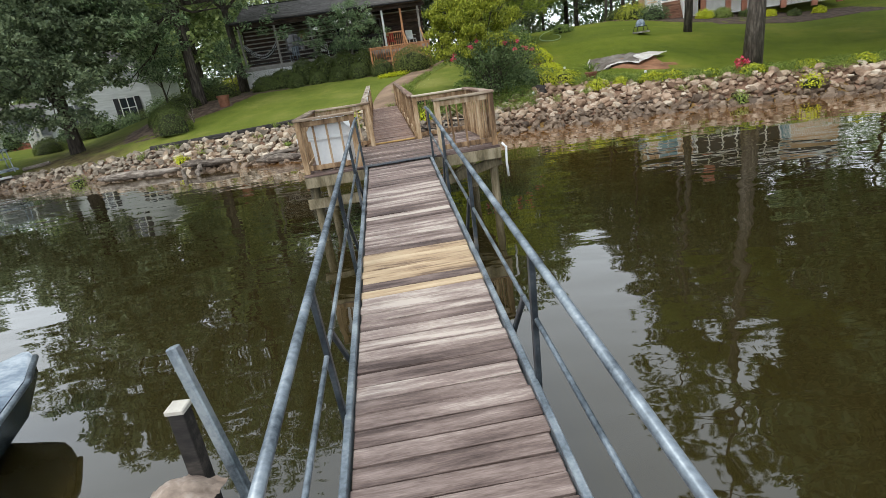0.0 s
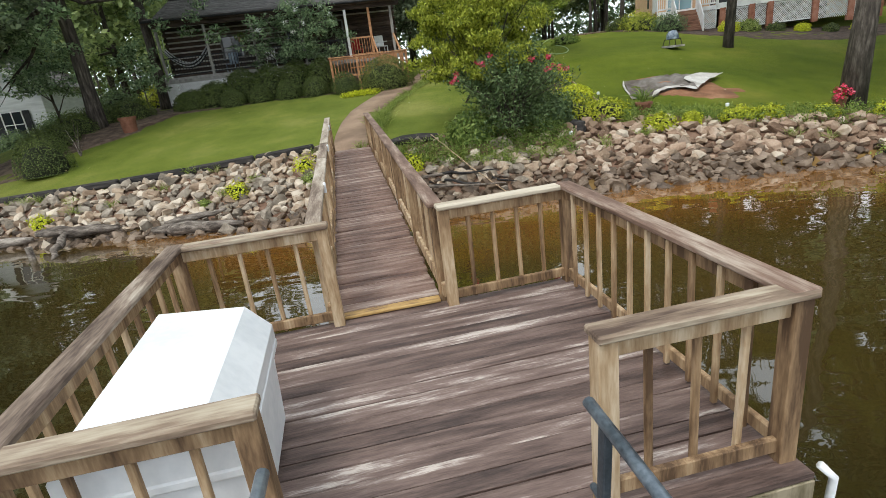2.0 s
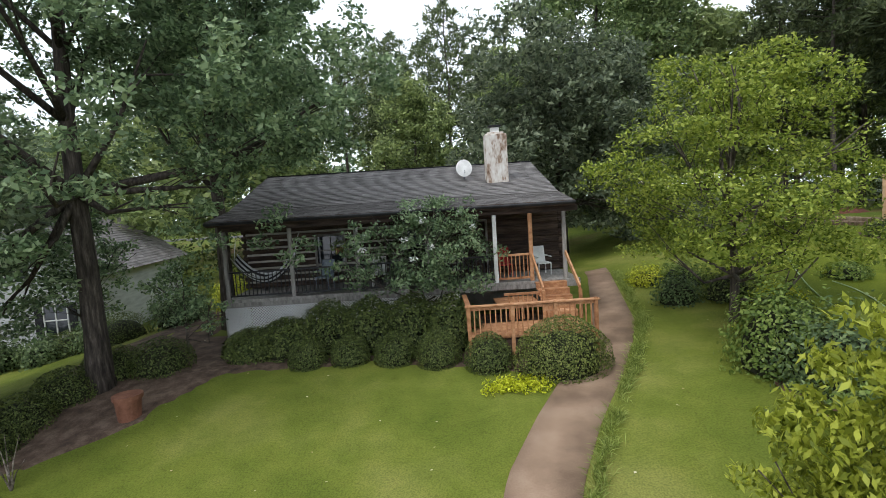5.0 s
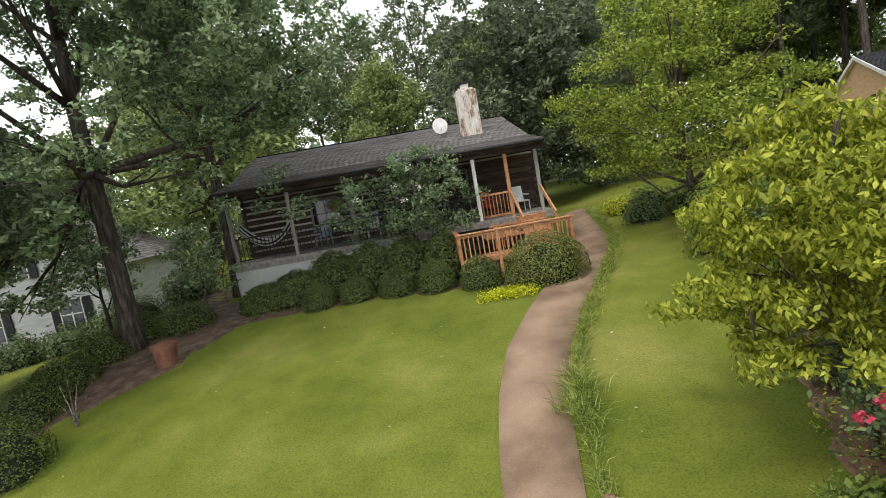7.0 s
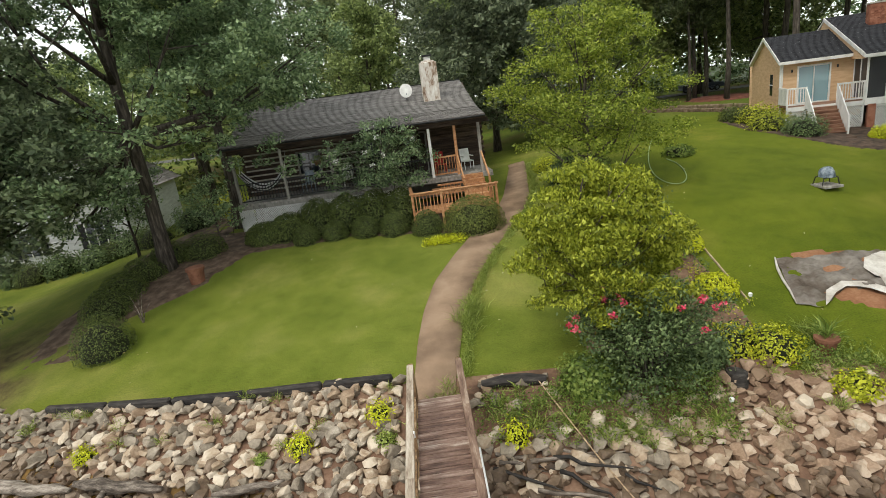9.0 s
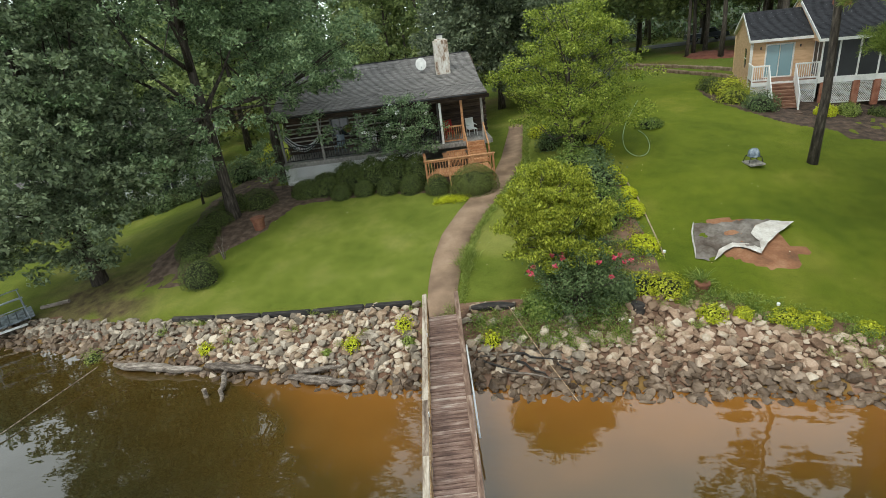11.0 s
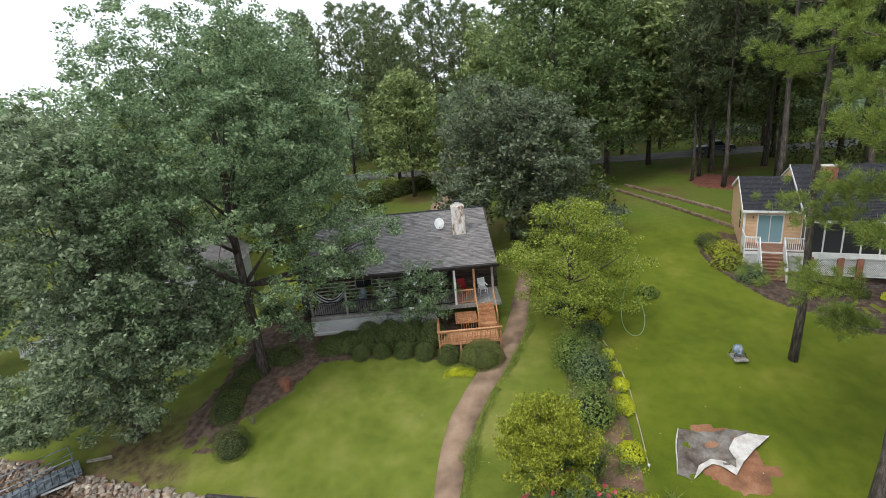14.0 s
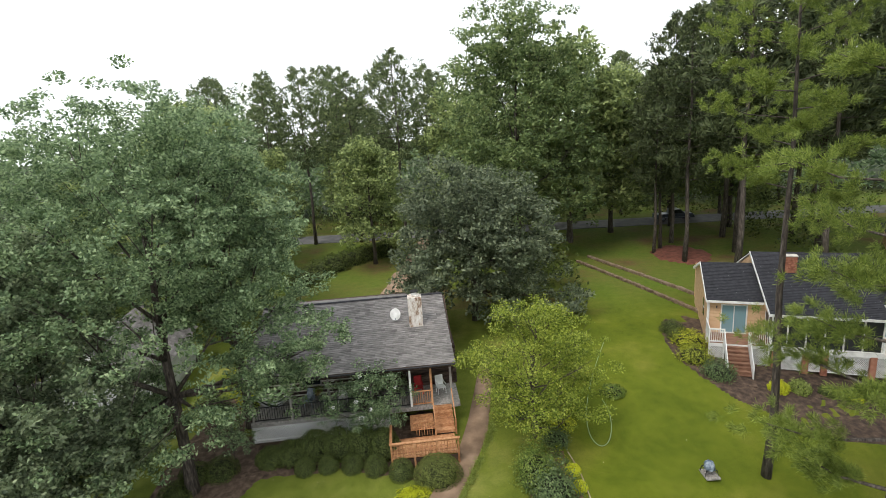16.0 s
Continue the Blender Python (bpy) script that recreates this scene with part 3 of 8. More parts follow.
sheet("cabin_bed", in_cabin_bed, MULCH, 0.03, -15, 0.6, 31, 41, 0.3)
BED_R = [(21.98, 6.81), (23.72, 6.09), (25.24, 5.6), (28.17, 5.72), (31, 5.75), (33.32, 5.42), (35.33, 4.92)]
BED_L = [(21.7, 1.14), (24.14, 0.75), (26.77, 1.34), (29.78, 2.75), (32.22, 2.69), (34.45, 3.04)]
sheet("garden_bed", lambda x, y: along(BANKLINE, x) - 0.3 < y < 35.4 and along(BED_L, y) < x < along(BED_R, y), SOIL, 0.03, 0, 7.5, 20.5, 36, 0.25)
sheet("bank_bed", lambda x, y: 5.6 < x < 27 and along(BANKLINE, x) - 0.5 < y < along(BANKLINE, x) + 1.15 + 0.3 * math.sin(x * 1.4), SOIL, 0.025, 5, 27, 13, 25, 0.25)
VILLA_EDGE = [(37.64, 17.67), (38.49, 16.3), (39.5, 15.31), (41.3, 14.25), (43.84, 13.69), (46.3, 13.7), (48.64, 14.1), (52.3, 15.8)]
sheet("house_bed", lambda x, y: 36.2 < y < 51 and along(VILLA_EDGE, y) < x < 29 and y > 36.4 + max(0, 17.6 - x) * 0.2 - max(0, x - 17.6) * 0.14 and y < 51 - (x - 15) * 0.9 + (0 if x < 16.5 else 2.0), MULCH, 0.03, 13, 29, 34, 51, 0.16)
# bare clay round the spread tarpaulin
CLAY = mat("bare_orange_clay", [(0.25, (0.13, 0.065, 0.034)), (0.5, (0.25, 0.115, 0.058)), (0.75, (0.36, 0.20, 0.115))], scale=1.2, fine=14, rough=0.95, bump=0.5, dist=0.02)
sheet("clay_patch", lambda x, y: ((x - 9.07) / 2.0) ** 2 + ((y - 27.01) / 2.25) ** 2 < 0.85 + 0.5 * noise.noise((x * 1.3, y * 1.3, 7)), CLAY, 0.02, 5.5, 12.5, 22.5, 30, 0.2)
# the road and a drive far behind the houses
s = Shape()
for i in range(41):
    x = -120 + 6.5 * i
    y = 90 + 1.2 * math.sin(x * 0.03)
    for dy, dz in ((-2.9, -0.1), (-2.9, 0.05), (2.9, 0.05), (2.9, -0.1)):
        s.v.append((x, y + dy, ground_z(x, y + dy) + dz))
for i in range(40):
    for q in range(3):
        a = i * 4 + q
        s.f.append((a, a + 1, a + 5, a + 4))
tagged(new("road", s.mesh("road", ASPH)), "grey asphalt road behind the houses", "road", kind="structure")
sheet("red_mulch_bank", lambda x, y: ((x - 23.5) / 3.6) ** 2 + ((y - 70) / 5) ** 2 < 1, mat("red_mulch", [(0.3, (0.09, 0.03, 0.02)), (0.7, (0.2, 0.075, 0.05))], scale=2, fine=20, rough=0.95), 0.25, 19, 28, 64, 76, 0.7)
sheet("gravel_drive", lambda x, y: abs(x - (-8.6 + (y - 60) * 0.05)) < 1.7 and 50 < y < 88, CONC, 0.03, -14, -4, 50, 88, 0.6)


# ---- the pier ----
PLAT = Matrix.Translation((-1.528, 9.396, 0)) @ Matrix.Rotation(radians(7.33), 4, "Z") @ Matrix.Diagonal((0.973, 0.973, 1, 1))
DECKZ = 1.27
U0, U1, V0, V1 = -1.12, 2.50, 0.14, 3.02
rng = random.Random(4)


def plank_meshes(name, length, width, thick, material, count=6, seed=1, wear=0.004):
    """A few boards of one size with slightly uneven, eased edges."""
    r = random.Random(seed)
    made = []
    for i in range(count):
        sh = Shape()
        sh.box((0, 0, 0), (length + r.uniform(-0.012, 0.012), width + r.uniform(-0.006, 0.003), thick), ease=0.007)
        sh.v = [(x, y + r.uniform(-wear, wear), z + r.uniform(-wear, wear) * 0.6) for x, y, z in sh.v]
        made.append(sh.mesh(name, material))
    return made


platform = thing("dock_platform", PLAT, "weathered wooden dock platform on piles with railings", "dock")
boards = plank_meshes("deck_plank", U1 - U0, 0.134, 0.04, PLATD)
nb = 20
for i in range(nb):
    v = V0 + (i + 0.5) * (V1 - V0) / nb
    part("deck_plank", boards[rng.randrange(6)], None, platform, at=Matrix.Translation(((U0 + U1) / 2, v, DECKZ - 0.02 + rng.uniform(-0.003, 0.003))) @ Matrix.Rotation(rng.uniform(-0.004, 0.004) + (math.pi if rng.random() < 0.5 else 0), 4, "Z"))
# framing and piles below
for v in (V0 + 0.03, (V0 + V1) / 2, V1 - 0.05):
    part("joist", Shape().beam((U0, v, DECKZ - 0.14), (U1, v, DECKZ - 0.14), 0.05, 0.19), PILE, platform)
for u in (U0 + 0.02, 0.15, 1.25, U1 - 0.02):
    part("beam", Shape().beam((u, V0 + 0.06, DECKZ - 0.17), (u, V1 - 0.08, DECKZ - 0.17), 0.045, 0.22), RAILW, platform)
for u, v in ((U0 + 0.12, V0 + 0.25), (U1 - 0.12, V0 + 0.25), (U0 + 0.12, V1 - 0.2), (U1 - 0.12, V1 - 0.2), (0.05, V1 - 0.2), (1.35, V1 - 0.2)):
    part("piling", Shape().tube([(u + 0.02, v, -2.2), (u, v, 0.3), (u, v, DECKZ - 0.06)], [0.085, 0.08, 0.078], 10), PILE, platform, smooth=False)
part("cross_beam", Shape().beam((U0 - 0.05, V0 + 0.16, 0.72), (0.1, V0 + 0.16, 0.72), 0.045, 0.18), PILE, platform)
part("cross_beam", Shape().beam((1.25, V0 + 0.16, 0.72), (U1 + 0.02, V0 + 0.16, 0.98), 0.045, 0.18), PILE, platform)
part("brace", Shape().beam((0.55, V0 + 0.2, 0.15), (1.9, V0 + 0.2, 1.0), 0.04, 0.12), PILE, platform)
part("hinge_plate", Shape().box((0.62, 0.06, DECKZ + 0.012), (1.34, 0.2, 0.014)), STEELD, platform, "dark steel hinge plate with bolts")
for u in (0.1, 0.45, 0.8, 1.15):
    part("bolt", Shape().tube([(u, 0.08, DECKZ + 0.015), (u, 0.08, DECKZ + 0.03)], 0.014, 6), STEEL, platform)


def post(parent, u, v, z0, z1, w=0.1):
    part("post", Shape().box((u, v, (z0 + z1) / 2), (w, w, z1 - z0), ease=0.006), RAILW, parent)


def railing(parent, a, b, z0, z1, gap=0.24, posts=(True, True), bottom=0.09, cap=0.15, inside=0.0):
    """Cap board, two rails and square balusters from a to b (u, v)."""
    a, b = Vector((*a, 0)), Vector((*b, 0))
    d = b - a
    t = d.normalized()
    lay = 0.005 if abs(t.y) > 0.7 else 0.0
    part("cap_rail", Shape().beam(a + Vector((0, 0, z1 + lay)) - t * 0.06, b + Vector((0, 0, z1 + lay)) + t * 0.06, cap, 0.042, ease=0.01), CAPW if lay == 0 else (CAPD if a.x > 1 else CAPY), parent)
    part("top_rail", Shape().beam(a + Vector((0, 0, z1 - 0.075)), b + Vector((0, 0, z1 - 0.075)), 0.04, 0.09), RAILW, parent)
    part("bottom_rail", Shape().beam(a + Vector((0, 0, z0 + bottom)), b + Vector((0, 0, z0 + bottom)), 0.04, 0.085), RAILW, parent)
    n = max(2, round(d.length / gap))
    for i in range(1, n):
        p = a + d * (i / n)
        lean = rng.uniform(-0.012, 0.012)
        side = Vector((-t.y, t.x, 0)) * 0.032
        part("baluster", Shape().beam(p + side + Vector((0, 0, z0 + bottom - 0.07)), p + side + t * lean + Vector((0, 0, z1 - 0.03)), 0.036, 0.036, up=t), RAILW, parent)
    for k, q in zip(posts, (a, b)):
        if k:
            post(parent, q.x, q.y, z0 - 0.25, z1 - 0.02)


RT = 2.20
railing(platform, (-1.06, 0.30), (-0.10, 0.30), DECKZ, RT)
railing(platform, (1.44, 0.30), (2.43, 0.30), DECKZ, RT)
railing(platform, (2.43, 0.30), (2.43, 2.95), DECKZ, RT, posts=(False, True))
railing(platform, (-1.06, 0.30), (-1.06, 2.97), DECKZ, RT, posts=(False, True))
railing(platform, (1.24, 2.92), (2.43, 2.95), DECKZ, RT, posts=(True, False))
railing(platform, (-1.06, 2.97), (0.16, 2.95), DECKZ, RT, posts=(False, True))
part("white_tag", Shape().box((-1.115, 0.30, 1.86), (0.012, 0.13, 0.08)), WHITEP, platform, "small white tag on the corner post")

# white dock box on the platform
box = thing("dock_box", PLAT @ Matrix.Translation((-0.56, 1.02, DECKZ)) @ Matrix.Diagonal((1, 1, 1.27, 1)), "white plastic dock storage box on the platform", "storage box")
sh = Shape()
sh.prism([(-0.33, 0.02), (0.33, 0.02), (0.36, 0.47), (-0.36, 0.47)], 1, -0.58, 0.58)
part("body", sh, WHITEP, box)
lid = Shape()
lid.prism([(-0.385, 0.472), (0.385, 0.472), (0.385, 0.54), (0.25, 0.66), (-0.25, 0.70), (-0.385, 0.56)], 1, -0.61, 0.61)
part("lid", lid, WHITEP, box, "sloping white lid")
part("rim", Shape().box((0, 0, 0.45), (0.78, 1.23, 0.04)), WHITEP, box)

# ---- walkway from the platform to the shore ----
WALK = Matrix.Translation((-1.283, 12.38, 0)) @ Matrix.Rotation(radians(6.82), 4, "Z")
walkway = thing("walkway", WALK, "long narrow weathered wooden dock walkway with railings", "walkway")
WL = 10.85
RISE = 0.17  # the deck climbs towards the shore
boards = plank_meshes("deck_plank", 1.0, 0.132, 0.04, DECK, seed=2)
nb = 78
for i in range(nb):
    v = 0.05 + (i + 0.5) * (WL - 0.05) / nb
    part("deck_plank", boards[rng.randrange(6)], None, walkway, at=Matrix.Translation((rng.uniform(-0.012, 0.012), v, DECKZ - 0.02 + RISE * v / WL + rng.uniform(-0.004, 0.004))) @ Matrix.Rotation(rng.uniform(-0.01, 0.01) + (math.pi if rng.random() < 0.5 else 0), 4, "Z"))
part("threshold_board", Shape().box((0, 0.035, DECKZ + 0.02), (0.96, 0.11, 0.03)), YELLOW, walkway, "worn yellow threshold board")
for u in (-0.4, 0.4):
    part("beam", Shape().beam((u, 0, DECKZ - 0.15), (u, WL, DECKZ + 0.02), 0.05, 0.2), PILE, walkway)
for sd in (-1, 1):
    u = sd * 0.535
    nn = 6
    for i in range(nn + 1):
        v = i * (WL - 0.1) / nn + (0.12 if i == 0 else 0)
        part("post", Shape().box((u, v, (0.6 + 2.18) / 2 + 0.16 * v / WL), (0.09, 0.09, 1.58)), RAILW, walkway)
    for i in range(nn):
        a, b = i * (WL - 0.1) / nn, (i + 1) * (WL - 0.1) / nn
        za, zb = DECKZ + RISE * a / WL, DECKZ + RISE * b / WL
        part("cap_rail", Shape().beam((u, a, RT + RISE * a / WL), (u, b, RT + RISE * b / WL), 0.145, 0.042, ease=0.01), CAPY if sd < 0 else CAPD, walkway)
        part("bottom_rail", Shape().beam((u, a, za + 0.1), (u, b, zb + 0.1), 0.04, 0.13), RAILW, walkway)
        part("top_rail", Shape().beam((u, a, za + 0.86), (u, b, zb + 0.86), 0.04, 0.09), RAILW, walkway)
        k = 8
        for j in range(1, k):
            y = a + (b - a) * j / k
            z = DECKZ + RISE * y / WL
            part("baluster", Shape().beam((u + sd * 0.03, y, z + 0.03), (u + sd * 0.03, y + rng.uniform(-0.01, 0.01), z + 0.9), 0.036, 0.036, up=(0, 1, 0)), RAILW, walkway)
for v in (2.8, 5.6, 8.2):
    for u in (-0.5, 0.5):
        part("piling", Shape().tube([(u, v, -2.0), (u, v, DECKZ - 0.12)], 0.075, 10), PILE, walkway)
for u in (-0.535, 0.535):
    part("end_post", Shape().box((u, WL + 0.03, 1.78), (0.12, 0.12, 1.08), ease=0.012), RAILW, walkway, "split grey end post")

# ---- the aluminium gangway down to the floating dock ----
GY = radians(6.1)
GANGM = Matrix.Translation((-0.955, 9.53, DECKZ - 0.015)) @ Matrix.Rotation(GY, 4, "Z") @ Matrix.Rotation(math.atan(0.0625), 4, "X")
gangway = thing("gangway", GANGM, "sloping gangway with grey weathered boards and blue-grey metal handrails", "gangway")
GL = 11.2
boards = plank_meshes("deck_plank", 1.08, 0.131, 0.035, GANG, seed=3)
fresh = plank_meshes("deck_plank", 1.08, 0.131, 0.035, NEWBOARD, seed=5, count=3)
nb = 80
for i in range(nb):
    v = -(i + 0.5) * GL / nb
    pale = 4.1 < -v < 4.75 or 4.85 < -v < 5.05
    me = fresh[i % 3] if pale else boards[rng.randrange(6)]
    part("deck_plank", me, None, gangway, at=Matrix.Translation((rng.uniform(-0.006, 0.006), v, -0.018 + rng.uniform(-0.003, 0.003))) @ Matrix.Rotation(rng.uniform(-0.006, 0.006) + (math.pi if rng.random() < 0.5 else 0), 4, "Z"))
for u in (-0.57, 0.57):
    part("side_rail", Shape().beam((u, 0, -0.03), (u, -GL, -0.03), 0.045, 0.13), STEEL, gangway)
    sd = 1 if u > 0 else -1
    ur = u + sd * 0.04
    part("handrail", Shape().tube([(ur - sd * 0.02, -0.02, 0.87), (ur, -0.5, 0.87), (ur, -GL, 0.87)], 0.024, 10), STEEL, gangway, smooth=True)
    part("mid_rail", Shape().tube([(ur, -0.02, 0.45), (ur, -GL, 0.45)], 0.015, 8), STEEL, gangway, smooth=True)
    for i in range(6):
        v = -0.12 - i * 2.15
        part("stanchion", Shape().beam((u + sd * 0.03, v, -0.12), (ur, v, 0.86), 0.035, 0.055, up=(0, 1, 0)), STEELD, gangway)
    for i in range(5):
        v = -0.12 - i * 2.15
        part("stay", Shape().beam((ur, v - 1.9, 0.46), (u + sd * 0.04, v - 1.05, -0.55), 0.03, 0.04, up=(0, 1, 0)), STEELD, gangway)
    part("truss", Shape().beam((u, -0.3, -0.5), (u, -GL + 0.6, -0.45), 0.05, 0.06), STEELD, gangway)
for i in range(8):
    v = -0.5 - i * 1.4
    part("cross_member", Shape().beam((-0.55, v, -0.09), (0.55, v, -0.09), 0.05, 0.06), STEELD, gangway)


# ---- plants ----
def quads(name, verts, material):
    """A mesh of loose quads from an array of corner points (n, 4, 3)."""
    n = len(verts)
    me = bpy.data.meshes.new(name)
    me.vertices.add(n * 4)
    me.vertices.foreach_set("co", np.asarray(verts, np.float32).ravel())
    me.loops.add(n * 4)
    me.loops.foreach_set("vertex_index", np.arange(n * 4, dtype=np.int32))
    me.polygons.add(n)
    me.polygons.foreach_set("loop_start", np.arange(0, n * 4, 4, dtype=np.int32))
    me.update(calc_edges=True)
    me.materials.append(material)
    return me


def unit(a):
    return a / np.maximum(np.linalg.norm(a, axis=-1, keepdims=True), 1e-9)


def leaf_quads(rs, points, size, droop=0.15, up=0.55, aspect=0.5, jitter=0.35, facing=None):
    """One kite-shaped leaf at each point."""
    n = len(points)
    nor = unit(rs.normal(size=(n, 3)) + np.array([0, 0, up * 2.2])) if facing is None else unit(facing * 1.6 + rs.normal(size=(n, 3)) * 0.6 + np.array([0, 0, 0.35]))
    a = unit(np.cross(nor, rs.normal(size=(n, 3))))
    a[:, 2] -= droop
    a = unit(a)
    b = unit(np.cross(nor, a))
    L = size * (1 + jitter * rs.uniform(-1, 1, (n, 1)))
    w = L * aspect / 2
    p = points - a * L / 2
    return np.stack([p, p + a * L * 0.45 + b * w, p + a * L, p + a * L * 0.45 - b * w], 1)


def clump_points(rs, centers, per, spread, flat=0.6):
    n = len(centers)
    off = unit(rs.normal(size=(n, per, 3))) * (rs.uniform(0.15, 1, (n, per, 1)) ** 0.6) * spread
    off[:, :, 2] *= flat
    return (centers[:, None, :] + off).reshape(-1, 3)


def crown_centers(rs, blobs, n, shell=0.84):
    """Clump places in a set of ellipsoids (x, y, z, rx, ry, rz), thicker near their skins."""
    vol = np.array([b[3] * b[4] * b[5] for b in blobs]) ** 0.7
    pick = rs.choice(len(blobs), n, p=vol / vol.sum())
    B = np.array(blobs)[pick]
    d = unit(rs.normal(size=(n, 3)))
    r = np.where(rs.uniform(size=(n, 1)) < shell, rs.uniform(0.66, 1.12, (n, 1)), rs.uniform(0.2, 0.8, (n, 1)) ** 0.7)
    return B[:, :3] + d * r * B[:, 3:]


def blob_set(rs, height, low, radius, count, lean=0.0, tier=0.8):
    """Overlapping leafy masses that make an uneven crown."""
    out = [(0, 0, (height + low) / 2, radius * (0.2 + 0.25 * tier), radius * (0.2 + 0.25 * tier), (height - low) * 0.38)]
    for i in range(count):
        u = (i + 0.5) / count
        z = low + (height - low) * (0.12 + 0.80 * u)
        env = radius * (0.95 - 0.62 * max(0.0, (u - 0.45) / 0.55) ** 1.4 - 0.25 * max(0.0, 0.3 - u))
        ang = i * 2.4 + rs.uniform(-0.4, 0.4)
        q = env * (rs.uniform(0.5, 0.82) if tier > 0.5 else rs.uniform(0.45, 1.0))
        s = radius * (rs.uniform(0.24, 0.42) if tier > 0.5 else rs.uniform(0.17, 0.34))
        out.append((q * math.cos(ang) + lean * u, q * math.sin(ang), z, s * 1.15, s * 1.15, s * tier))
    return out


def trunk_shape(rs, height, r0, blobs, limbs, crook=0.5, first=0.22):
    sh = Shape()
    k = 9
    bend = [(crook * math.sin(i * 0.9 + rs.uniform(0, 1)) * i / k * 0.5, crook * math.cos(i * 1.1 + rs.uniform(0, 1)) * i / k * 0.5) for i in range(k + 1)]
    pts = [(bend[i][0], bend[i][1], height * 0.86 * i / k - 0.25) for i in range(k + 1)]
    rad = [r0 * (1.28 if i == 0 else 1.0) * (1 - 0.82 * i / k) for i in range(k + 1)]
    sh.tube(pts, rad, 10)
    order = sorted(blobs[1:], key=lambda b: b[2])
    for i in range(min(limbs, len(order))):
        b = order[i * len(order) // limbs]
        j = min(k - 1, max(3 if height > 12 else 1, int(k * (first + (b[2] / height - first) * 0.72))))
        p0 = Vector(pts[j])
        p2 = Vector(b[:3])
        mid = p0.lerp(p2, 0.5) + Vector((0, 0, -0.08 * (p2 - p0).length)) + Vector(rs.normal(size=3)) * 0.25
        sh.tube([p0, p0.lerp(mid, 0.5), mid, p2], [rad[j] * 0.55, rad[j] * 0.42, rad[j] * 0.28, 0.02], 6)
        for q in range(3):
            e = p2 + Vector(rs.normal(size=3)) * b[3] * 0.42
            sh.tube([mid.lerp(p2, 0.3 * q), e], [rad[j] * 0.14, 0.01], 5, cap=False)
    return sh


def hardwood(name, at, height, low, radius, r0, leaf, clumps, per, material, seed, label, blobs=16, limbs=10, spread=0.6, lean=0.0, crook=0.5, group="", bark=None, extra=(), aspect=0.5, droop=0.15, tier=0.8, shell=0.84):
    rs = np.random.RandomState(seed)
    bl = blob_set(rs, height, low, radius, blobs, lean, tier)
    back = at.inverted()
    bl += [(*(back @ Vector(e[:3])), e[3], e[3], e[3] * 0.75) for e in extra]
    tree = thing(name, at, label, "tree", group)
    part("trunk", trunk_shape(rs, height, r0, bl, limbs, crook), bark or BARK, tree, smooth=True)
    c = crown_centers(rs, bl, clumps, shell)
    p = clump_points(rs, c, per, spread)
    part("crown", quads("crown", leaf_quads(rs, p, leaf, aspect=aspect, droop=droop), material), None, tree)
    return tree


def needle_quads(rs, tips, dirs, per, length, width):
    """Brushes of needles: thin blades fanned round each twig tip."""
    n = len(tips)
    d = unit(dirs[:, None, :] * 0.8 + rs.normal(size=(n, per, 3)) * 0.62)
    p = tips[:, None, :] + rs.normal(size=(n, per, 3)) * length * 0.22
    side = unit(np.cross(d, rs.normal(size=(n, per, 3))))
    L = length * rs.uniform(0.7, 1.15, (n, per, 1))
    q = np.stack([p - side * width * 0.5, p + d * L * 0.5 - side * width, p + d * L, p + d * L * 0.5 + side * width], 2)
    return q.reshape(-1, 4, 3)


def pine(name, at, height, bare, reach, r0, tufts, per, length, width, material, seed, label, branches=40, group="", lean=(0.0, 0.0), inner=0.35, loose=0.16):
    rs = np.random.RandomState(seed)
    tree = thing(name, at, label, "pine tree", group)
    sh = Shape()
    k = 8
    ax = lambda z: Vector((lean[0] * z / height + 0.12 * math.sin(z * 0.5), lean[1] * z / height + 0.1 * math.cos(z * 0.4) - 0.1, z))
    sh.tube([ax(height * i / k - (0.3 if i == 0 else 0)) for i in range(k + 1)], [r0 * (1.2 if i == 0 else 1) * (1 - 0.88 * i / k) for i in range(k + 1)], 10)
    tips, dirs = [], []
    for i in range(branches):
        u = (i + 0.5) / branches
        z = height * (bare + (0.985 - bare) * u)
        ang = i * 2.4 + rs.uniform(-0.5, 0.5)
        L = reach * math.sqrt(max(0.05, 1 - 0.9 * (2 * u - 0.85) ** 2)) * rs.uniform(0.5, 1.15)
        d = Vector((math.cos(ang), math.sin(ang), rs.uniform(-0.05, 0.25) + 0.3 * u))
        p0 = ax(z)
        p1 = p0 + d * L * 0.6 + Vector((0, 0, -0.05 * L))
        p2 = p0 + d * L + Vector((0, 0, 0.06 * L))
        sh.tube([p0, p1, p2], [r0 * 0.22 * (1 - 0.6 * u), r0 * 0.12 * (1 - 0.5 * u), 0.012], 5, cap=False)
        m = max(3, int(tufts / branches * (1.4 - 0.8 * u)))
        for q in range(m):
            f = inner + (1 - inner) * rs.uniform() ** 0.7
            base = p0.lerp(p1, f / 0.6) if f < 0.6 else p1.lerp(p2, (f - 0.6) / 0.4)
            off = Vector(rs.normal(size=3)) * loose * L * (0.45 + f * 0.6)
            off.z *= 0.45
            tips.append(base + off)
            dirs.append((d.normalized() * 0.6 + off.normalized() * 0.5 + Vector((0, 0, 0.45))).normalized())
    part("trunk", sh, BARK, tree, smooth=True)
    part("crown", quads("crown", needle_quads(rs, np.array([tuple(t) for t in tips]), np.array([tuple(t) for t in dirs]), per, length, width), material), None, tree)
    return tree


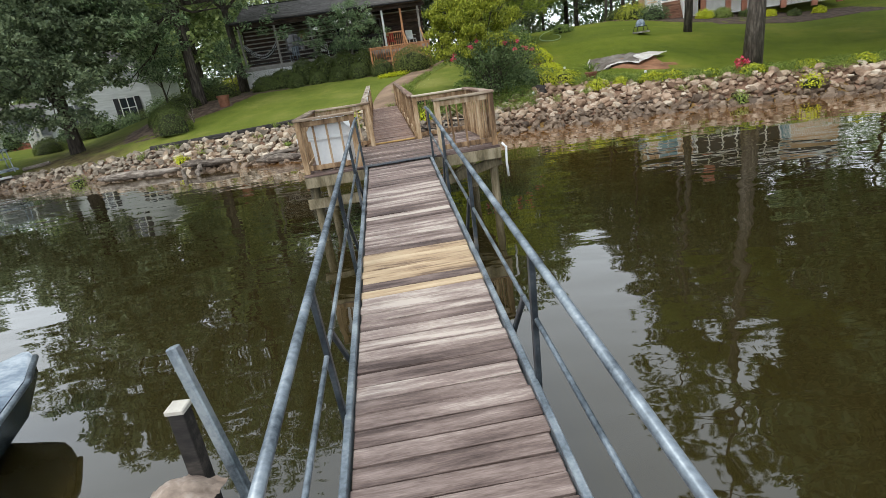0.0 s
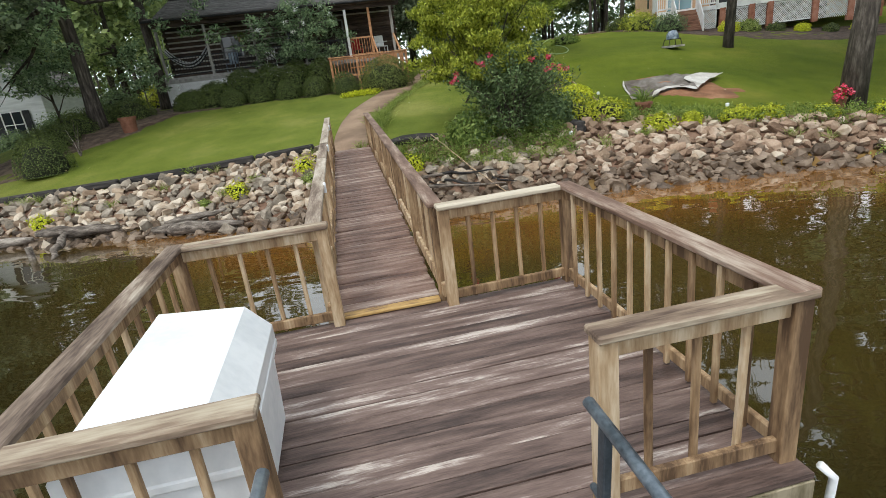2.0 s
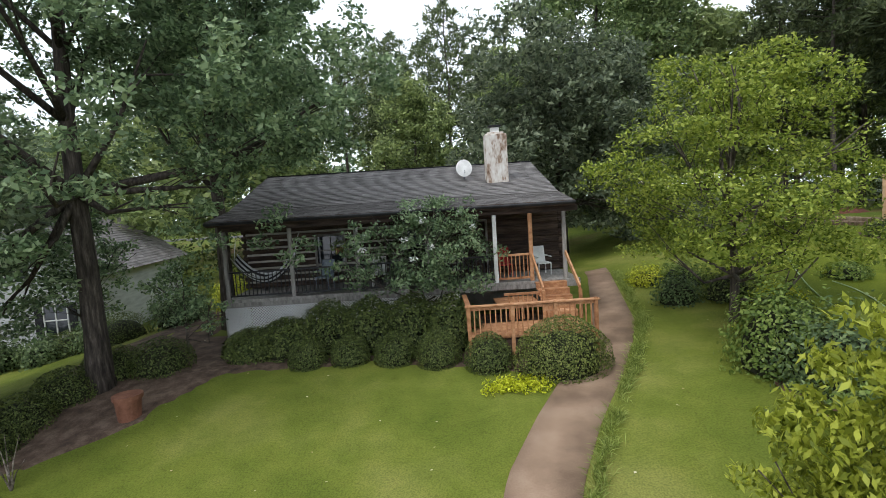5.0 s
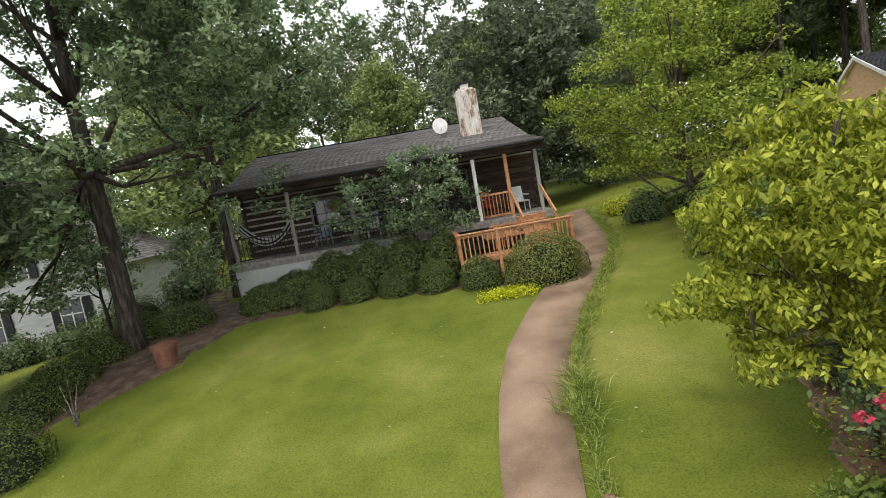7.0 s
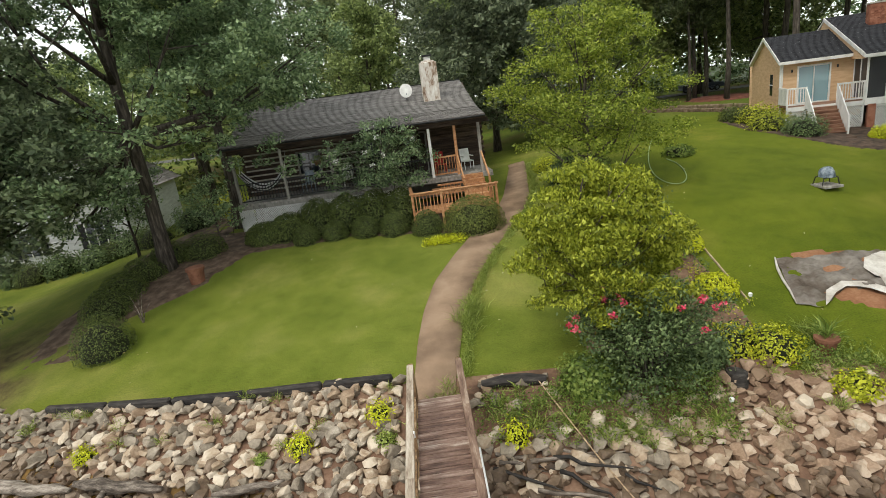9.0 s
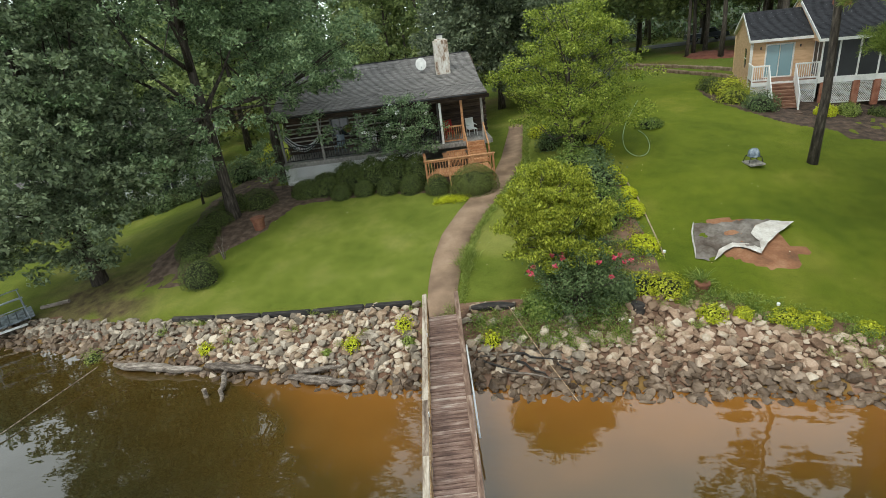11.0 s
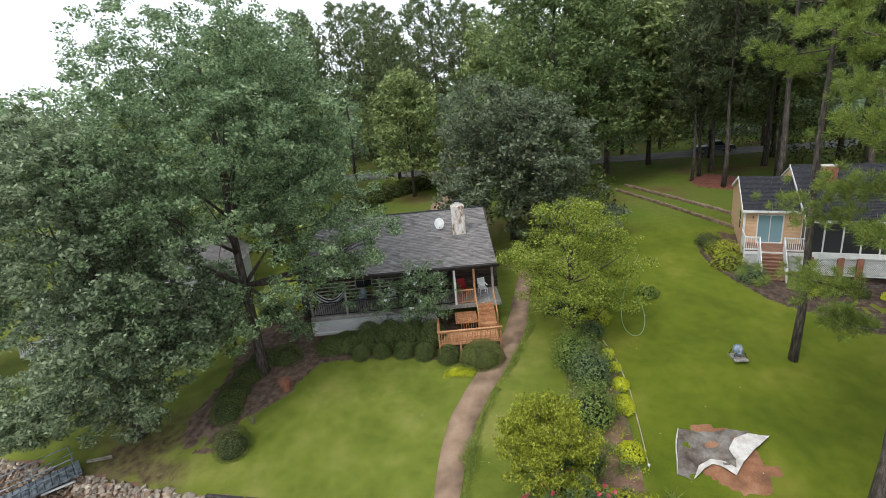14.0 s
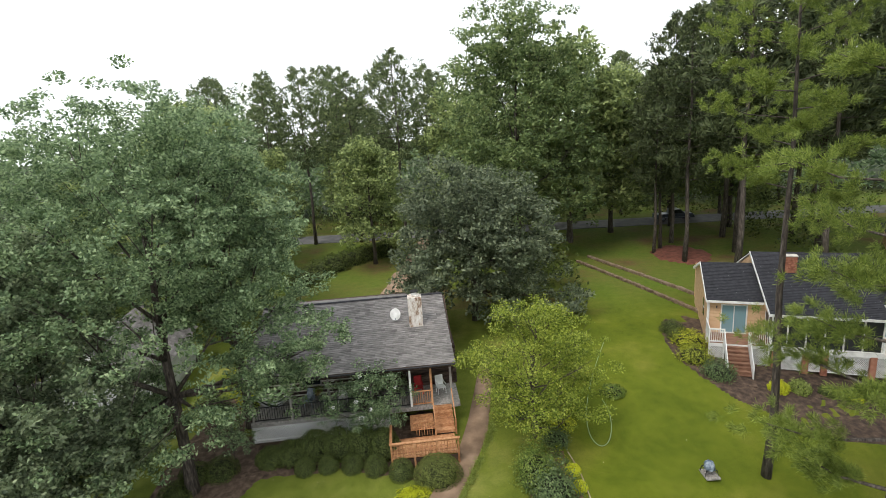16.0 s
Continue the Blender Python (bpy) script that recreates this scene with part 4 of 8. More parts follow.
def rooted(x, y, rz=0.0, s=1.0):
    return Matrix.Translation((x, y, ground_z(x, y))) @ Matrix.Rotation(rz, 4, "Z") @ Matrix.Scale(s, 4)


# big hardwoods over the lawn beside the log cabin
hardwood("oak_tree", rooted(-14.45, 32.8), 20.0, 7.4, 7.2, 0.32, 0.175, 1300, 84, OAK, 11, "large green oak with a tall trunk beside the lawn", blobs=46, limbs=22, spread=0.50, crook=0.35, shell=0.92, extra=[(-16.2, 30.3, 5.3, 0.9), (-17.0, 32.5, 4.9, 1.0), (-18.5, 33.4, 4.5, 0.9), (-15.2, 31.8, 4.8, 0.8), (-16.8, 31.8, 18.4, 2.2), (-18.3, 31.4, 17.4, 2.0), (-10.5, 33.4, 8.3, 1.2), (-8.9, 33.6, 8.4, 1.1), (-7.6, 33.5, 8.7, 1.0), (-11.5, 33.2, 7.6, 1.1), (-17.3, 31.0, 7.2, 1.4), (-18.2, 31.0, 5.6, 1.2), (-16.0, 31.2, 6.2, 1.1), (-14.0, 31.0, 6.3, 0.9), (-20.0, 34.2, 4.9, 1.0), (-19.2, 33.2, 6.7, 1.3), (-21.5, 34.2, 6.1, 1.3), (-17.9, 34.0, 6.6, 1.2), (-18.6, 34.0, 5.3, 1.0), (-9.8, 34.8, 6.5, 1.2), (-11.2, 34.4, 6.8, 1.4), (-14.8, 31.0, 6.3, 1.0), (-15.6, 31.4, 5.4, 0.9), (-16.6, 32.6, 6.6, 1.2), (-10.2, 33, 9.3, 1.4), (-9, 33.5, 9, 1.2), (-7.8, 34, 9.8, 1.3), (-6.9, 34.4, 10.8, 1.2), (-9.1, 34, 10.8, 1.6), (-11.3, 33, 10.8, 1.8), (-9.15, 33.62, 10, 2.2), (-7.2, 33.86, 9.7, 1.7), (-8.81, 34.38, 13.5, 2.3), (-7.09, 32.55, 12.6, 1.8), (-18.4, 31.3, 19.6, 1.7), (-9.88, 29.56, 10.2, 2), (-17.47, 32.47, 6.6, 1.6), (-18.97, 32.17, 8, 1.8), (-15.09, 29.28, 7, 2.2), (-12.4, 29.34, 8.4, 1.9), (-17.45, 29.5, 6, 2), (-16.47, 27.68, 8.6, 2.2), (-10.01, 29.82, 10, 1.5), (-7.2, 31.83, 10, 1.4), (-8.64, 31.64, 9.2, 1.5), (-6.17, 32.71, 11.2, 1.2), (-10.83, 31.52, 8.4, 1.4)])
hardwood("oak_tree", rooted(-19.95, 28.85), 17.0, 4.6, 5.6, 0.33, 0.23, 1700, 56, OAKG, 12, "broad low-branched hardwood with greyish green leaves near the shore", blobs=30, limbs=16, spread=0.50, crook=0.8, shell=0.92, extra=[(-20.6, 27.3, 2.9, 1.0), (-18.7, 27.6, 2.7, 0.9), (-19.5, 27.7, 3.5, 1.3), (-17.8, 27.9, 3.3, 1.1), (-22.0, 27.3, 4.0, 1.4), (-24.2, 27.7, 3.7, 1.4), (-18.6, 28.1, 4.9, 1.4), (-20.8, 27.2, 5.1, 1.5), (-21.0, 31.2, 4.9, 1.2), (-22.8, 30.6, 5.3, 1.3), (-21.4, 26.6, 5.4, 1.5), (-17.8, 27.5, 6.8, 1.8), (-19.8, 27.0, 6.8, 1.9), (-18.4, 27.5, 8.0, 2.2), (-16.9, 28.5, 7.4, 2.0), (-23.4, 26.6, 3.6, 1.6), (-16.09, 28.48, 6.4, 1.8), (-23.7, 27.1, 4.2, 2.2), (-15.29, 29.46, 7.6, 1.9), (-18.38, 30.87, 5.6, 1.8), (-17.53, 27.08, 4.6, 1.6), (-21.98, 26.08, 4.6, 1.9), (-19.74, 26.24, 6.0, 2.0), (-25, 26.1, 4.0, 2.0)])
hardwood("oak_tree", rooted(-13.65, 38.3), 19.0, 6.0, 5.2, 0.29, 0.27, 480, 54, OAK, 13, "tall dark-trunked oak beside the corner of the log cabin", blobs=20, limbs=10, spread=0.6, shell=0.9, crook=0.3)
hardwood("oak_tree", rooted(-33.0, 45.0), 13.0, 4.0, 5.0, 0.30, 0.30, 330, 54, OAKG, 14, "tall greyish green hardwood on the neighbouring lawn", blobs=22, limbs=10, spread=0.7, shell=0.9)
hardwood("oak_tree", rooted(-37.04, 32.58), 9.5, 2.0, 4.8, 0.32, 0.36, 700, 32, OAKG, 15, "greyish green hardwood at the far end of the shore", blobs=18, limbs=9, spread=0.85)
hardwood("shade_tree", rooted(-18.3, 36.6), 6.2, 1.5, 1.9, 0.08, 0.16, 190, 40, OAK, 19, "leafy shade tree standing before the white house", blobs=18, limbs=9, spread=0.42, crook=0.3)
hardwood("shade_tree", rooted(-12.9, 34.6), 3.4, 0.9, 1.15, 0.04, 0.13, 90, 26, OAK, 18, "small leafy tree growing in the shade of the oaks", blobs=12, limbs=8, spread=0.3, crook=0.3)
# the bright tree beside the path and the young tree in front of it
hardwood("maple_tree", rooted(3.6, 36.23), 8.3, 0.9, 3.85, 0.15, 0.13, 560, 62, MAPLE, 21, "bright green spreading tree in layers beside the path", blobs=54, limbs=26, spread=0.46, crook=0.4, tier=0.22)
hardwood("young_tree", rooted(1.45, 24.7), 4.75, 0.9, 1.95, 0.065, 0.115, 680, 52, YOUNG, 22, "young tree with yellow-green drooping leaves beside the path", blobs=44, limbs=18, spread=0.25, crook=0.25, aspect=0.4, droop=0.85, tier=0.34)
orn = hardwood("ornamental_tree", Matrix.Translation((-5.85, 36.9, ground_z(-5.85, 36.9))) @ Matrix.Rotation(1.2, 4, "Z"), 4.6, 1.2, 2.9, 0.07, 0.14, 360, 26, OAK, 23, "small open crape myrtle tree with white blossom before the cabin porch", blobs=30, limbs=16, spread=0.32, crook=0.4, tier=0.42)
rs = np.random.RandomState(24)
for i in range(16):
    a, q = rs.uniform(0, 6.28), 2.6 * math.sqrt(rs.uniform())
    c = np.array([(q * math.cos(a), q * math.sin(a), 4.5 - 0.55 * q + rs.uniform(-0.3, 0.25))])
    part("blossom", quads("blossom", leaf_quads(rs, clump_points(rs, c, 26, 0.15, 0.8), 0.06, aspect=0.9), WHITEW), None, orn)
# oaks out of view on the right, added so the lake reflects dark crowns
shore_oak = hardwood("oak_tree", rooted(22.32, 20.85), 27.0, 5.0, 8.4, 0.34, 0.50, 1050, 34, OAK, 16, "unseen dark green oak on the neighbouring shore, added for its reflection", blobs=20, limbs=9, spread=0.8, group="oaks of the neighbouring shore")
hardwood("oak_tree", rooted(25.67, 12.82), 26.0, 5.0, 8.6, 0.34, 0.52, 850, 34, OAK, 17, "unseen dark green oak on the neighbouring shore, added for its reflection", blobs=20, limbs=9, spread=0.85, group="oaks of the neighbouring shore")
copy_thing(shore_oak, rooted(24.6, 28.0, 1.9, 1.0))
# woods behind
grey = hardwood("oak_tree", rooted(0.2, 53.63), 13.2, 0.4, 8.2, 0.3, 0.34, 850, 50, DUSKG, 31, "dense round grey-green hardwood behind the log cabin", blobs=22, limbs=8, spread=0.8)
tall = hardwood("poplar_tree", rooted(5.47, 71.73), 28.5, 1.5, 10.0, 0.36, 0.42, 1150, 44, POPLAR, 32, "tall light green hardwood towering over the wood", blobs=36, limbs=8, spread=0.95, group="trees of the wood behind the houses")
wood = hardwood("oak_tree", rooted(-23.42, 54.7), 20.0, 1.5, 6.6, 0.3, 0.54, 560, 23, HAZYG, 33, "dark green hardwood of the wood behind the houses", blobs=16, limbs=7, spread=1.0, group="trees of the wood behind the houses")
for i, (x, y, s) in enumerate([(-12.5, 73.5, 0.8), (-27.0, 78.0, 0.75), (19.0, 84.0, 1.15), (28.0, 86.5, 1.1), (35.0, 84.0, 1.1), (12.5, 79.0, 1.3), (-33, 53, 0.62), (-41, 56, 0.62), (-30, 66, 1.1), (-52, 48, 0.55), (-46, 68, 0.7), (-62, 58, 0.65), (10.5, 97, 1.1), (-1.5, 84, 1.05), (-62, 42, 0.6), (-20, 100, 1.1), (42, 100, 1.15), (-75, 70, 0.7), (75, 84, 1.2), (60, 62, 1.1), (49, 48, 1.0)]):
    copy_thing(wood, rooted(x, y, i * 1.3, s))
fir = pine("pine_tree", rooted(-9.98, 83.99), 26.5, 0.45, 4.4, 0.26, 600, 9, 0.66, 0.085, PINE, 41, "tall dark pine of the wood behind the houses", branches=46, group="pines behind the houses")
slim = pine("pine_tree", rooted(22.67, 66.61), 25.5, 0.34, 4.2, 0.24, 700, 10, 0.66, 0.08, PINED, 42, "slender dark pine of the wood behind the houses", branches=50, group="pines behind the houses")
for i, (x, y, s) in enumerate([(-17, 86, 1.0), (-24, 86, 1.05), (-30, 88, 1.0), (-36, 84, 1.02), (-5.5, 92, 1.0), (1, 97, 1.0), (-14, 96, 1.08), (-22, 98, 1.1), (-34, 99, 1.1), (-44, 90, 0.9), (-54, 82, 0.66), (-64, 94, 0.68), (17.5, 95, 1.0), (24, 98, 1.05), (32, 99, 1.0), (-80, 88, 0.66), (38, 94, 1.05), (-45, 104, 1.1), (-8, 106, 1.1), (6, 108, 1.1), (-27, 108, 1.15), (26, 108, 1.1), (52, 104, 1.1), (70, 100, 1.15)]):
    copy_thing(fir, rooted(x, y, i * 2.1, s * 0.91))
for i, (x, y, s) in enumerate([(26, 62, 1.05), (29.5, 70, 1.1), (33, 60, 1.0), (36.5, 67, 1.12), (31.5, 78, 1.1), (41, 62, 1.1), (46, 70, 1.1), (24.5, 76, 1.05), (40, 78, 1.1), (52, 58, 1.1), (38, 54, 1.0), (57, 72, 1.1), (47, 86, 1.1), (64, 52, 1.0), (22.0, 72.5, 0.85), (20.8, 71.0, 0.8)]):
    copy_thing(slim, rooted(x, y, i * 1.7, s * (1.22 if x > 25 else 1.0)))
# far woods and the undergrowth between the trunks
rs = np.random.RandomState(77)
n_ = 4200
c = np.stack([rs.uniform(-130, 130, n_), 108 + rs.uniform(0, 16, n_), 4 + 24 * rs.uniform(0, 1, n_) ** 1.1], 1)
c[:, 2] = np.where((c[:, 0] > -40) & (c[:, 0] < -7), 4 + (c[:, 2] - 4) * 0.55, c[:, 2])
c[:, 2] = np.where(c[:, 0] < -48, 4 + (c[:, 2] - 4) * 0.8, c[:, 2])
more = np.stack([rs.uniform(-420, -95, 1500), 55 + rs.uniform(0, 60, 1500), 3 + 20 * rs.uniform(0, 1, 1500)], 1)
c = np.concatenate([c, more, more * np.array([-1, 1, 1.4])])
tagged(new("far_woods", quads("far_woods", leaf_quads(rs, clump_points(rs, c, 9, 2.2, 0.8), 1.3), OAK)), "dense dark wood closing the view beyond the road", "woods", kind="stuff")
c = []
for x0, x1, y0, y1, h, k in ((34, 75, 59, 84, 5.5, 600), (-75, -24, 50, 72, 3.0, 420), (-60, -24, 93, 106, 4.0, 260), (-24, 60, 95, 107, 4.5, 420), (4, 10, 58, 76, 3.0, 120), (-110, -70, 40, 90, 12.0, 300)):
    for i in range(k):
        x, y = rs.uniform(x0, x1), rs.uniform(y0, y1)
        if 38 < x < 50 and y < 72:
            continue
        c.append((x, y, ground_z(x, y) + h * rs.uniform(0.05, 1) ** 1.6))
tagged(new("undergrowth", quads("undergrowth", leaf_quads(rs, clump_points(rs, np.array(c), 18, 1.1, 0.8), 0.42), HEDGE)), "dark undergrowth between the trunks of the wood", "undergrowth", kind="stuff")
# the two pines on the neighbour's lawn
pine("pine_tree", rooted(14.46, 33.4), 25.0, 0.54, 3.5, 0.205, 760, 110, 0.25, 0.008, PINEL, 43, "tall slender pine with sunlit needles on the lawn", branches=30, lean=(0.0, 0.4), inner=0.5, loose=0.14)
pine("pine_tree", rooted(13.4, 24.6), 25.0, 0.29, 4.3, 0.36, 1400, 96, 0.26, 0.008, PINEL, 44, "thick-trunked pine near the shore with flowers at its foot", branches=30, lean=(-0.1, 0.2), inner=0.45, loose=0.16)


def shrub_quads(rs, rx, ry, rz, n, leaf, base=0.0, wob=0.14, rough=0.06):
    d = unit(rs.normal(size=(n, 3)))
    d[:, 2] = np.abs(d[:, 2]) * 1.0 - 0.25 * (rs.uniform(size=n) < 0.4)
    d = unit(d)
    bump = 1 + wob * np.sin(d[:, :1] * 7 + 1) * np.cos(d[:, 1:2] * 6) + 0.4 * wob * np.sin(d[:, :1] * 19) * np.sin(d[:, 1:2] * 17 + d[:, 2:] * 15) + rs.normal(size=(n, 1)) * rough - 0.12 * (rs.uniform(size=(n, 1)) < 0.4)
    p = d * bump * np.array([rx, ry, rz])
    p[:, 2] += base
    p[:, 2] = np.maximum(p[:, 2], 0.02)
    return leaf_quads(rs, p, leaf, aspect=0.6, facing=d)


def core_shape(rx, ry, rz, base):
    sh = Shape()
    n, m = 10, 5
    for j in range(m + 1):
        a = math.pi / 2 * (1 - j / m)
        for i in range(n):
            b = 2 * math.pi * i / n
            sh.v.append((rx * math.cos(a) * math.cos(b), ry * math.cos(a) * math.sin(b), base + rz * math.sin(a)) if j < m else (rx * math.cos(b), ry * math.sin(b), 0.0))
    sh.v = [(x * 1.0, y * 1.0, z) for x, y, z in sh.v]
    for j in range(m):
        for i in range(n):
            sh.f.append((j * n + i, (j + 1) * n + i, (j + 1) * n + (i + 1) % n, j * n + (i + 1) % n))
    return sh


def shrub(name, x, y, rx, ry, rz, n, leaf, material, seed, label, rz_turn=0.0, group="", lift=0.0, rough=0.06, wob=0.14):
    """A clipped or rounded shrub: a dark core coloured as its inner shade, and a skin of leaves."""
    rs = np.random.RandomState(seed)
    b = thing(name, Matrix.Translation((x, y, ground_z(x, y) + lift - 0.03)) @ Matrix.Rotation(rz_turn, 4, "Z"), label, "shrub", group)
    part("heart", core_shape(rx * 0.76, ry * 0.76, rz * 0.64, rz * 0.10), CORESHADE, b, smooth=True)
    part("foliage", quads("foliage", shrub_quads(rs, rx, ry, rz * 0.86, int(n * 1.45), leaf, base=rz * 0.14, rough=rough, wob=wob), material), None, b)
    return b


# foundation planting of the log cabin
C8, S8 = math.cos(radians(9.28)), math.sin(radians(9.28))


def cabin_xy(u, v):
    return -0.65 + u * C8 - v * S8, 38.19 + u * S8 + v * C8


for i, (u, v, rx, ry, rz) in enumerate([(-10.7, -1.6, 0.9, 0.8, 0.6), (-9.6, -1.6, 1.0, 0.8, 0.85), (-8.3, -1.5, 1.0, 0.8, 1.25), (-7.0, -1.6, 1.0, 0.8, 1.3), (-5.7, -1.8, 1.0, 0.8, 1.35), (-4.5, -2.1, 0.9, 0.8, 1.3)]):
    shrub("hedge_shrub", *cabin_xy(u, v), rx, ry, rz + 0.32, 4600, 0.085, HEDGE, 50 + i, "tall dark green hedge shrub along the cabin porch", radians(8), "hedge along the cabin", rough=0.035, wob=0.05)
for i, (u, v, r, h) in enumerate([(-8.75, -2.75, 0.56, 0.8), (-7.5, -2.8, 0.56, 0.82), (-6.2, -3.0, 0.6, 0.88), (-4.95, -3.4, 0.63, 0.92), (-3.6, -4.0, 0.66, 0.95)]):
    shrub("round_shrub", *cabin_xy(u, v), r, r, h, 3600, 0.055, HEDGE, 60 + i, "clipped round dark green shrub in a row before the cabin", 0, "clipped shrubs before the cabin", rough=0.02, wob=0.04)
shrub("clipped_shrub", *cabin_xy(-1.75, -4.65), 1.25, 0.9, 1.45, 8000, 0.055, BOX, 66, "large clipped oval green shrub beside the deck", radians(8), rough=0.015, wob=0.03)
for i, (x, y, r, h) in enumerate([(-13.75, 27.4, 0.95, 1.35), (-15.18, 29.64, 0.9, 1.0), (-15.38, 30.35, 0.9, 0.9), (-15.41, 31.14, 0.9, 0.9), (-15.19, 32.38, 0.9, 0.9), (-14.71, 33.59, 0.9, 0.9), (-13.4, 33.97, 0.95, 1.0), (-23.69, 31.93, 0.9, 0.9), (-25.23, 37.65, 1.0, 1.1), (-21.85, 39.62, 1.0, 1.1), (-18.73, 38.95, 1.1, 1.2)]):
    shrub("round_shrub", x, y, r, r, h, 3000, 0.058, HEDGE, 70 + i, "clipped round dark green shrub in the shade bed", 0, "shrubs of the shade bed", rough=0.02, wob=0.04)
sap = thing("bare_sapling", rooted(-13.39, 28.98), "small leafless dead sapling at the edge of the bed", "sapling")
for i, (dx, dy, h) in enumerate(((0.25, -0.2, 1.3), (-0.3, 0.1, 1.0), (0.1, 0.25, 1.1), (0.45, 0.0, 0.7), (-0.15, -0.3, 0.8))):
    part("twig", Shape().tube([(0, 0, -0.05), (dx * 0.35, dy * 0.35, h * 0.5), (dx, dy, h)], [0.022, 0.013, 0.004], 5, cap=False), DRIFT, sap)
# tall shade shrubs between the oaks and the white house
for i, (x, y, r, h) in enumerate([(-30.4, 37.3, 1.3, 1.3), (-16.9, 39.93, 1.1, 1.4), (-22.4, 38.9, 0.9, 1.1), (-24.2, 38.4, 0.9, 1.2), (-20.4, 39.6, 1.0, 1.3), (-26.0, 37.6, 0.8, 1.0)]):
    shrub("shade_shrub", x, y, r, r, h, 1900, 0.13, MYRTLE, 620 + i, "tall loose dark green shrub in the shade of the oaks", 0, "tall shrubs in the shade", rough=0.16)
# garden beds right of the path
for i, (x, y, rx, ry, h) in enumerate([(3.66, 29.16, 1.25, 1.2, 1.75), (4.03, 31.82, 1.1, 1.1, 1.7), (3.27, 32.9, 1.0, 1.1, 1.9), (2.74, 26.43, 0.9, 0.8, 1.1), (0.91, 23.34, 0.6, 0.5, 0.75), (3.4, 24, 0.6, 0.6, 0.8)]):
    shrub("garden_shrub", x, y, rx, ry, h, 2600, 0.11, MYRTLE if i % 2 else DOGW, 80 + i, "loose dark green garden shrub in the bed", 0, "loose shrubs of the garden bed", rough=0.16)
for i, (x, y, rx, ry, h) in enumerate([(5.15, 33.4, 0.4, 0.4, 0.42), (5.3, 32.4, 0.38, 0.38, 0.4), (5.41, 31.2, 0.45, 0.5, 0.45), (5.35, 29.9, 0.5, 0.75, 0.5), (5.1, 27.1, 0.62, 0.65, 0.55)]):
    shrub("lime_shrub", x, y, rx, ry, h, 1700, 0.07, LIME, 90 + i, "small clipped lime-yellow shrub edging the bed", 0, "lime shrubs edging the bed", rough=0.035, wob=0.05)
for i, (x, y, r, h) in enumerate([(5.15, 24.25, 0.75, 0.6), (4.3, 24.45, 0.7, 0.6), (3.6, 24.7, 0.55, 0.55), (6.24, 22.94, 0.48, 0.42), (7.15, 22.76, 0.3, 0.34), (8.26, 22.41, 0.5, 0.36), (8.99, 22.18, 0.4, 0.34), (10.2, 21.7, 0.35, 0.32), (11.5, 21, 0.45, 0.36), (13.09, 20.4, 0.4, 0.34), (14.67, 19.91, 0.45, 0.36)]):
    b = shrub("flowering_shrub", x, y, r, r, h, 900, 0.075, YELLG, 100 + i, "low yellow-green flowering shrub along the bank top", 0, "flowering shrubs of the bank")
    rs = np.random.RandomState(200 + i)
    pts = unit(np.abs(rs.normal(size=(50, 3))) * np.array([1, 1, 1.2]) * rs.choice([-1, 1], (50, 3)))
    pts[:, 2] = np.abs(pts[:, 2])
    part("blossom", quads("blossom", leaf_quads(rs, pts * np.array([r, r, h]) * 1.02, 0.045, aspect=0.9), YFLOW), None, b, "small yellow blossoms")
for i, (x, y, r, h) in enumerate([(-14.6, 40.6, 0.8, 1.1), (-15.6, 42.2, 0.9, 1.2), (-16.6, 44.0, 0.9, 1.1)]):
    shrub("bright_shrub", x, y, r, r, h, 800, 0.11, YELLG, 640 + i, "sunlit yellow-green shrub beyond the shade of the oaks", 0, "sunlit shrubs behind the oaks", rough=0.14)
shrub("garden_shrub", 8.61, 39.77, 0.75, 0.7, 0.55, 700, 0.11, DOGW, 120, "small spreading green shrub alone on the lawn")
# shrubs before the yellow house
for i, (x, y, r, h, m_) in enumerate([(14.87, 47.88, 0.8, 0.9, HEDGE), (14.91, 46.52, 0.8, 0.9, HEDGE), (15.3, 45.55, 1.15, 1.1, YELLG), (14.9, 43.65, 1.1, 1.0, YOUNG), (15.66, 41.73, 1.0, 1.1, MYRTLE), (18.72, 40.51, 0.55, 0.6, LIME), (19.96, 40.55, 0.6, 0.7, GRASSL), (21.56, 40.42, 0.5, 0.5, HEDGE), (22.94, 40.04, 0.4, 0.45, LIME), (24.44, 39.71, 0.4, 0.45, HEDGE), (25.94, 39.41, 0.4, 0.45, LIME)]):
    shrub("border_shrub", x, y, r, r, h, 1100, 0.11, m_, 130 + i, "leafy green border shrub before the yellow house", 0, "border shrubs of the yellow house", rough=0.10)

